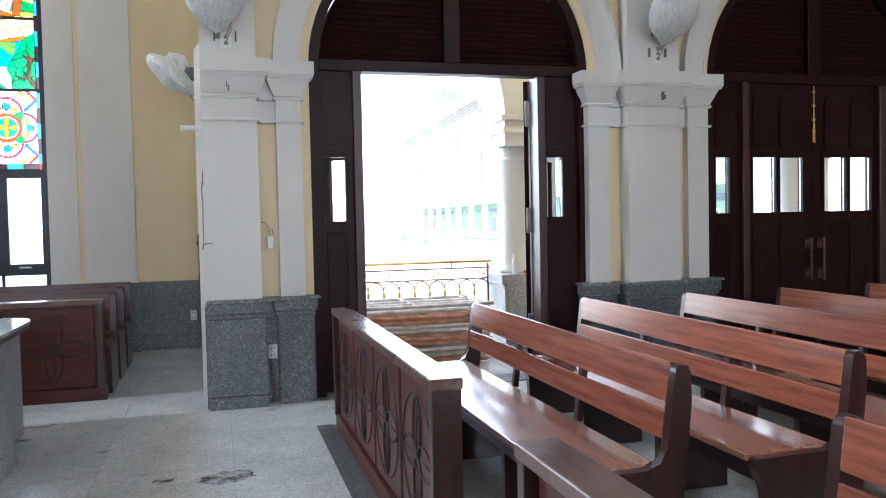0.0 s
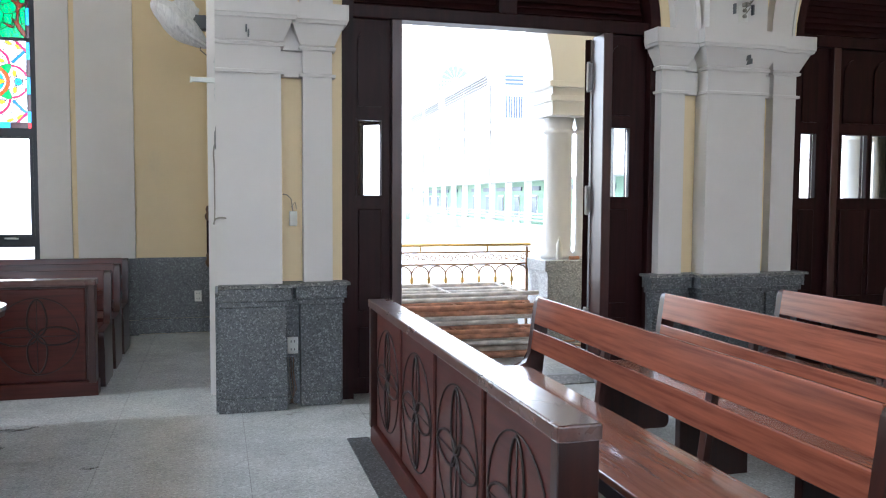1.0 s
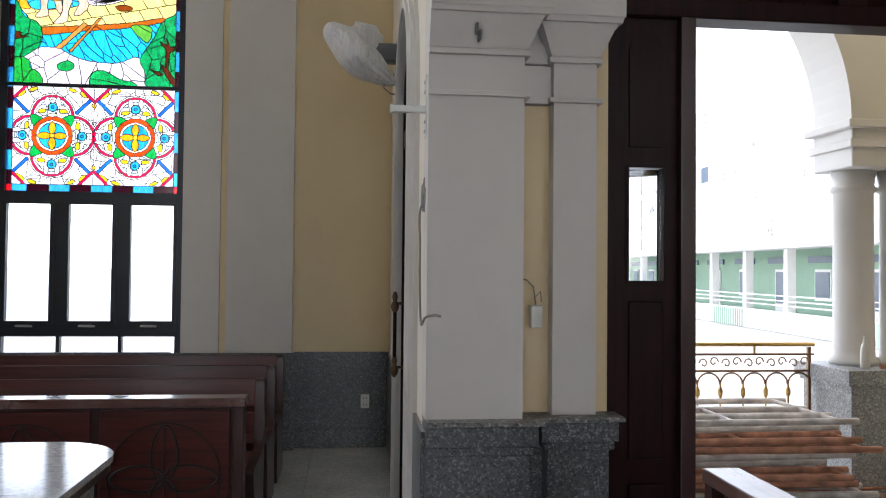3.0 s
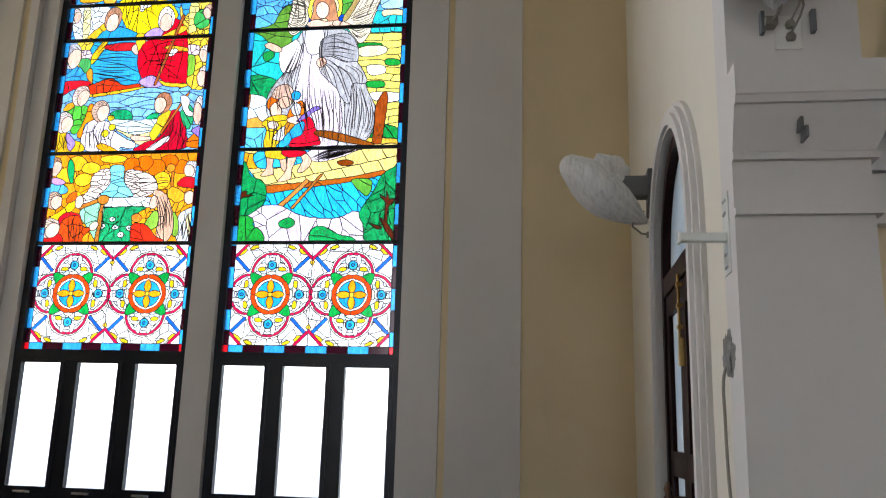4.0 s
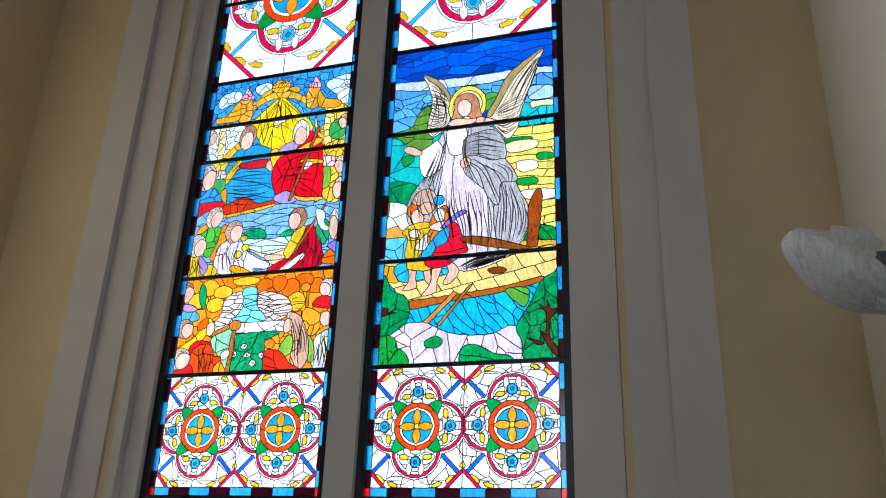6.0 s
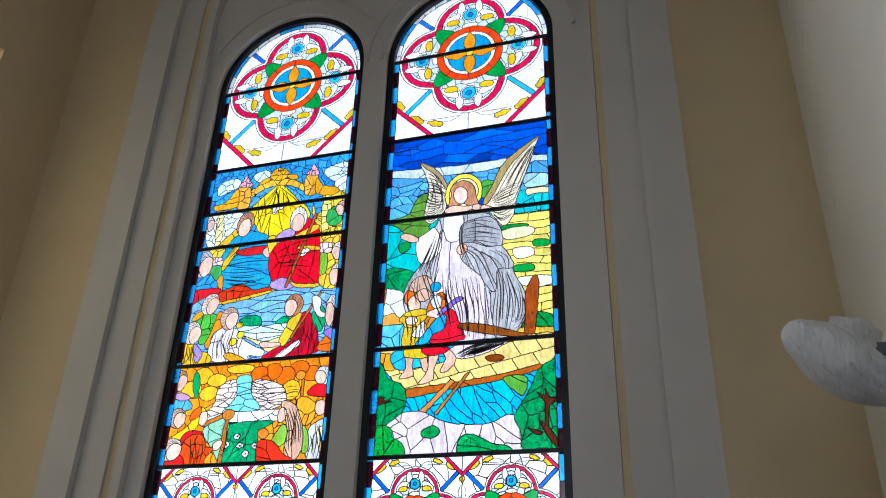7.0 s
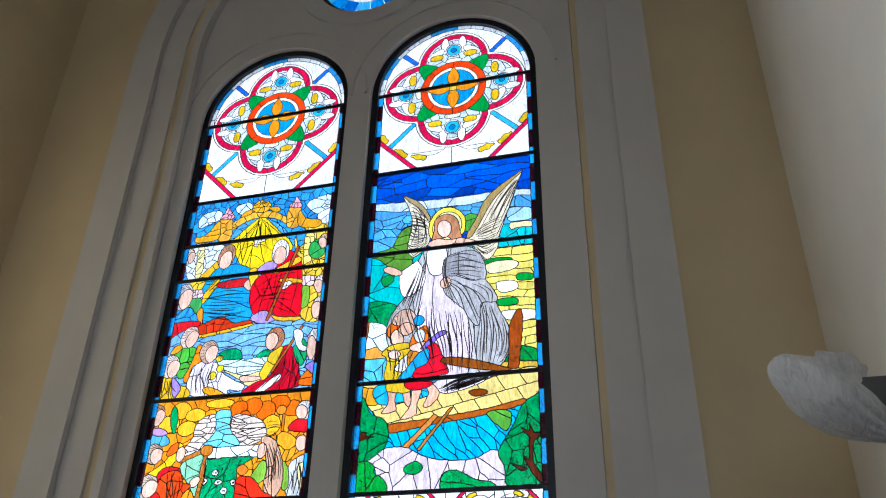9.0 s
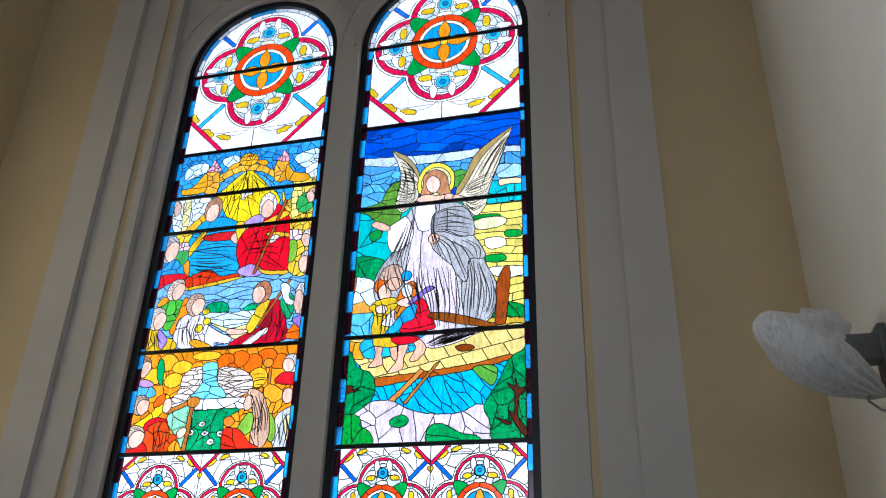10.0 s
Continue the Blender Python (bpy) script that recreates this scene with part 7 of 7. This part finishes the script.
rail = thing("railing", "ornate brown and gold metal railing along the terrace", "railing")
RY = 2.36
for z, r, mt in ((1.0, 0.016, BRASS), (0.925, 0.009, RAIL_METAL), (0.80, 0.009, RAIL_METAL), (0.10, 0.010, RAIL_METAL)):
    bm = bmesh.new()
    tube(bm, [(1.05, RY, z), (3.24, RY, z)], r, 10)
    part("rail", bm, mt, rail)
for k in range(12):
    x = 1.14 + 0.18 * k
    if k % 4 == 1:
        part("rail_post", boxed(x - 0.008, x + 0.008, RY - 0.008, RY + 0.008, 0.925, 0.99), BRASS, rail)
    bm = bmesh.new()
    for s in (-1, 1):
        tube(bm, [(x + s * 0.04 + 0.038 * math.cos(a) * (1 - 0.09 * i), RY, 0.8625 + s * 0.006 + 0.042 * math.sin(a) * (1 - 0.09 * i)) for i, a in enumerate([s * 0.75 * j + (0 if s > 0 else math.pi) for j in range(9)])], 0.006, 6)
    part("scroll", bm, RAIL_METAL, rail)
    bm = bmesh.new()
    tube(bm, [(x + 0.088 * math.cos(a), RY, 0.70 + 0.085 * math.sin(a)) for a in [math.pi * j / 10 for j in range(11)]], 0.0075, 6)
    part("hoop", bm, RAIL_METAL, rail)
    bm = lathe(bmesh.new(), [(0.008, 0.10), (0.008, 0.60), (0.018, 0.62), (0.018, 0.66), (0.008, 0.68), (0.008, 0.71)], x - 0.088, RY, 8)
    part("baluster", bm, BRASS, rail)
for x in (1.06, 3.2):
    part("newel", boxed(x - 0.012, x + 0.012, RY - 0.012, RY + 0.012, -0.02, 0.98), RAIL_METAL, rail)

# ---- outside: stacked scaffold frames, rods, bottle ----
rng = random.Random(5)
z = 0.0
for k in range(12):
    x0, x1 = 0.55 + rng.uniform(-0.06, 0.06), 2.86 + rng.uniform(-0.10, 0.12)
    y0, y1 = 1.27 + rng.uniform(-0.05, 0.05), 2.02 + rng.uniform(-0.05, 0.04)
    mt = (RUST, RUST_GREY, PALE_TUBE, RUST)[rng.randrange(4)] if k < 10 else PALE_TUBE
    root = thing("scaffold_frame", "rusty tubular scaffold frame in a flat stack", "scaffold", pose(0, 0, z, 0, 0, rng.uniform(-2.4, 2.4)), "stacked scaffold frames")
    for y in (y0, y1, y0 + 0.2, y0 + 0.46):
        bm = bmesh.new()
        tube(bm, [(x0 + rng.uniform(0, 0.1), y, 0.004 + 0.024), (x1 - rng.uniform(0, 0.12), y, 0.004 + 0.024)], 0.021, 10)
        part("tube", bm, mt, root)
    for j in range(4):
        x = x0 + 0.12 + (x1 - x0 - 0.25) * j / 3
        bm = bmesh.new()
        tube(bm, [(x, y0 + 0.02, 0.03), (x, y1 - 0.02, 0.03)], 0.016, 8)
        part("cross_tube", bm, mt, root)
    z += 0.0535

for k in range(14):
    bm = bmesh.new()
    a = rng.uniform(-0.25, 0.25)
    L, y, zz = rng.uniform(0.5, 0.8), 1.58 + rng.uniform(-0.12, 0.20), -0.02 + 0.014 + 0.022 * (k // 4)
    x = 2.98 + rng.uniform(-0.06, 0.1)
    tube(bm, [(x, y, zz), (x + L * math.cos(a), y + L * math.sin(a) * 0.4, zz + 0.004)], 0.0095, 7)
    tube(bm, [(x - 0.02 + 0.016 * math.cos(b), y + 0.016 * math.sin(b), zz) for b in [2 * math.pi * j / 10 for j in range(10)]], 0.006, 5, True)
    tagged(part("rod", bm, RUST_GREY if k % 2 else RUST), "short rusty steel rod with an eye, in a loose pile", "rod", "loose rods")

root = thing("plastic_bottle", "clear plastic bottle with a crumpled bag on the pedestal", "bottle")
bm = lathe(bmesh.new(), [(0.03, 0.861), (0.034, 0.87), (0.033, 0.98), (0.028, 1.02), (0.012, 1.06), (0.012, 1.075)], 3.40, 1.97, 16)
part("body", bm, SOCKET, root, "", True)
bm = lathe(bmesh.new(), [(0.014, 1.076), (0.014, 1.095)], 3.40, 1.97, 12)
part("cap", bm, SOCKET, root)
bm = bmesh.new()
tube(bm, [(3.50, 1.93, 0.88), (3.62, 1.99, 0.88)], 0.018, 12)
tagged(part("pipe_piece", bm, RUST), "short rusty pipe lying on the pedestal", "pipe")

# ---- outside: the school block across the yard ----
BL = pose(14.6, 16.0, -0.6, 0, 0, -3.4) @ pose(0, 0, 0, 0, 0, 90)   # local x runs along the facade, local y away from the church yard
block = thing("school_building", "white two-storey building with a pale green arcade", "building", BL)


def bpart(name, bm, mt, parent=None, label=""):
    return part(name, bm, mt, parent or block, label)


LEN = 58.0
bpart("back_wall", boxed(0, LEN, -2.5, -2.2, 0, 3.1), GREEN, label="pale green wall behind the arcade")
bpart("parapet", boxed(0, LEN, -0.12, 0.0, 0, 0.75), FACADE)
bpart("upper_wall", boxed(24.4, LEN, -3.5, 0.0, 3.35, 10.2), WEATHERED)
bpart("set_back_wall", boxed(0, 24.4, -4.0, -2.02, 3.35, 10.6), WEATHERED, label="upper wall set back behind a roof terrace")
bpart("terrace_parapet", boxed(0, 24.4, -0.15, 0.0, 3.35, 4.3), WEATHERED)
bpart("arcade_ceiling", boxed(0, LEN, -2.5, 0.0, 3.1, 3.35), FACADE)
bpart("awning", boxed(0, LEN, 0.0, 0.9, 3.0, 3.08), FACADE)
bpart("band", boxed(24.4, LEN, 0.0, 0.14, 6.2, 6.5), WEATHERED)
bpart("cornice", boxed(24.3, LEN, 0.0, 0.35, 9.75, 10.2), FACADE)
for z in (9.0, 9.17, 9.34, 9.51):
    for x in (26.2, 32.5, 40.7, 47.5):
        bpart("eave_slat", boxed(x, x + 6.0, 0.02, 0.12, z, z + 0.06), CEMENT)
for x in (25.5, 32.15, 40.3, 47.1):
    bpart("pier", boxed(x, x + 0.3, 0.0, 0.10, 3.36, 8.9), FACADE)
    # Thin dark strip stands in for the shadow edge of the pier.
    bpart("pier_shade", boxed(x - 0.09, x - 0.01, 0.0, 0.09, 3.36, 8.9), CEMENT)
    for z0 in (4.9, 6.9):
        w = bpart("window", boxed(x + 1.2, x + 4.6, 0.0, 0.05, z0, z0 + 1.1), FACADE)
        bpart("pane", boxed(x + 1.3, x + 4.5, 0.052, 0.06, z0 + 0.1, z0 + 1.0), PALE_GRANITE, w)
# the end wall over the terrace
w = bpart("window", boxed(24.34, 24.4, -1.78, -0.46, 6.76, 8.22), FACADE)
bpart("pane", boxed(24.33, 24.338, -1.70, -0.54, 6.84, 8.14), BLUE_PANE, w)
for k in range(8):
    bpart("bar", boxed(24.29, 24.32, -1.68 + 0.155 * k, -1.64 + 0.155 * k, 6.84, 8.14), FACADE, w)
w = bpart("louvre_vent", boxed(24.36, 24.4, -1.75, -0.48, 8.72, 9.45), FACADE)
for k in range(3):
    bpart("slat", boxed(24.30, 24.358, -1.68, -0.54, 8.80 + 0.22 * k, 8.92 + 0.22 * k), BLUE_PANE, w)
for x in (19.8, 21.45):
    w = bpart("window", boxed(x, x + 1.5, -2.02, -1.97, 8.5, 9.25), FACADE)
    bpart("pane", boxed(x + 0.1, x + 1.4, -1.968, -1.96, 8.58, 9.17), CONCRETE, w)
w = bpart("window", boxed(20.4, 21.6, -2.02, -1.97, 6.7, 7.7), FACADE)
bpart("pane", boxed(20.5, 21.5, -1.968, -1.96, 6.8, 7.6), BLUE_PANE, w)
for k in range(17):
    x = 1.0 + 3.5 * k
    bpart("post", boxed(x - 0.14, x + 0.14, -0.3, 0.02, 0, 3.1), FACADE)
    for z in (0.95, 1.12, 1.3):
        bpart("arcade_rail", boxed(x + 0.14, x + 3.36, -0.09, -0.05, z, z + 0.04), FACADE)
    q = bpart("door" if k % 2 else "window", boxed(x + 0.9, x + (1.9 if k % 2 else 2.1), -2.2, -2.14, 0.05 if k % 2 else 1.1, 2.3), FACADE)
    bpart("pane", boxed(x + 1.0, x + (1.8 if k % 2 else 2.0), -2.14, -2.11, 0.9 if k % 2 else 1.2, 2.2), BLUE_PANE, q)
    bpart("vent", boxed(x + 0.5, x + 2.6, -2.2, -2.13, 2.55, 2.8), BLUE_PANE)
    if k % 3 == 0:
        bm = bmesh.new()
        for j in range(14):
            box(bm, x + 0.2 + 0.22 * j, x + 0.26 + 0.22 * j, 0.004, 0.03, -0.0, 0.7)
        bpart("gate_bars", bm, GREEN)

house = thing("gabled_building", "tall white building with a fan-shaped window, far off", "building", pose(20.5, 76, -0.6))
part("wall", boxed(-6, 6, 0, 10, 0, 19), FACADE, house)
bm = bmesh.new()
solid(bm, [(-7, -0.5, 19), (7, -0.5, 19), (0, -0.5, 23)], [(-7, 10.5, 19), (7, 10.5, 19), (0, 10.5, 23)])
part("roof", bm, FACADE, house)
for k in range(7):
    bm = bmesh.new()
    ring(bm, XZ, 3.5, 14.2, 0.35, 1.5, 4 + 25 * k, 24 + 25 * k, -0.06, 0.02, 5)
    part("window", bm, BLUE_PANE, house)
for k in range(5):
    for j in range(4):
        part("pane", boxed(1.7 + 0.3 * k, 1.9 + 0.3 * k, -0.06, 0.02, 12.75 + 0.4 * j, 13.02 + 0.4 * j), BLUE_PANE, house)

# ---- floor tiles, last ----
# Dark strip laid on the floor for the shadow at the pew front's foot.
setting(part("trim", boxed(0.80, 0.935, -3.75, -0.78, 0.001, 0.007, 0.002), GRANITE), "dark strip for the shadow along the pew front", "strip")
T = 0.8
for i in range(-9, 4):
    for j in range(-8, 5):
        x0, y0 = i * T + 0.2, j * T + 0.05
        x1, y1 = x0 + T, min(y0 + T, 3.56)
        part("tile", boxed(x0 + 0.001, x1 - 0.001, y0 + 0.001, y1 - 0.001, -0.006, 0.0), FLOOR, floor)
far = bmesh.new()
X0, X1, Y0 = -9 * T + 0.2, 4 * T + 0.2, -8 * T + 0.05
for q in ((-14, 14, -15, Y0), (-14, X0, Y0, 3.56), (X1, 14, Y0, 0.5)):
    box(far, q[0] + 0.001, q[1] - 0.001, q[2] + 0.001, q[3] - 0.001, -0.006, 0.0)
tagged(part("far_tiles", far, FLOOR, floor), kind="stuff")

# ---- stains on the floor ----


def m_stain(name):
    """Dried mud: patchy, with bare floor between."""
    m, t, p = material(name)
    n = noise_node(t, 9, 7, 0.7)
    r = ramp(t, n.outputs[0], [(0.42, (0, 0, 0)), (0.62, (0.8, 0.8, 0.8))])
    t.links.new(r.outputs[0], p.inputs["Alpha"])
    p.inputs["Base Color"].default_value = (0.10, 0.075, 0.055, 1)
    p.inputs["Roughness"].default_value = 0.7
    return m


STAIN = m_stain("dried_mud")
STAINS = ((0.15, -1.8, 0.17, 0.11, 20), (-0.2, -1.73, 0.07, 0.05, 20), (-1.19, -0.05, 0.14, 0.05, 20), (-1.24, -0.44, 0.07, 0.06, 20), (-0.64, -0.96, 0.05, 0.03, 20))
for sx, sy, a, b, turn in STAINS:
    bm = bmesh.new()
    ring_v = []
    for k in range(36):
        w = 2 * math.pi * k / 36
        r = 1 + 0.35 * noise.noise(Vector((3 * math.cos(w) + sx, 3 * math.sin(w) + sy, 0)))
        ring_v.append(bm.verts.new((a * r * math.cos(w), b * r * math.sin(w), 0.0012)))
    bm.faces.new(ring_v)
    ob = part("floor_stain", bm, STAIN)
    ob.matrix_world = pose(sx, sy, 0, 0, 0, turn)
    tagged(ob, "dried brown mud stain on the stone floor", "stain", "floor stains")
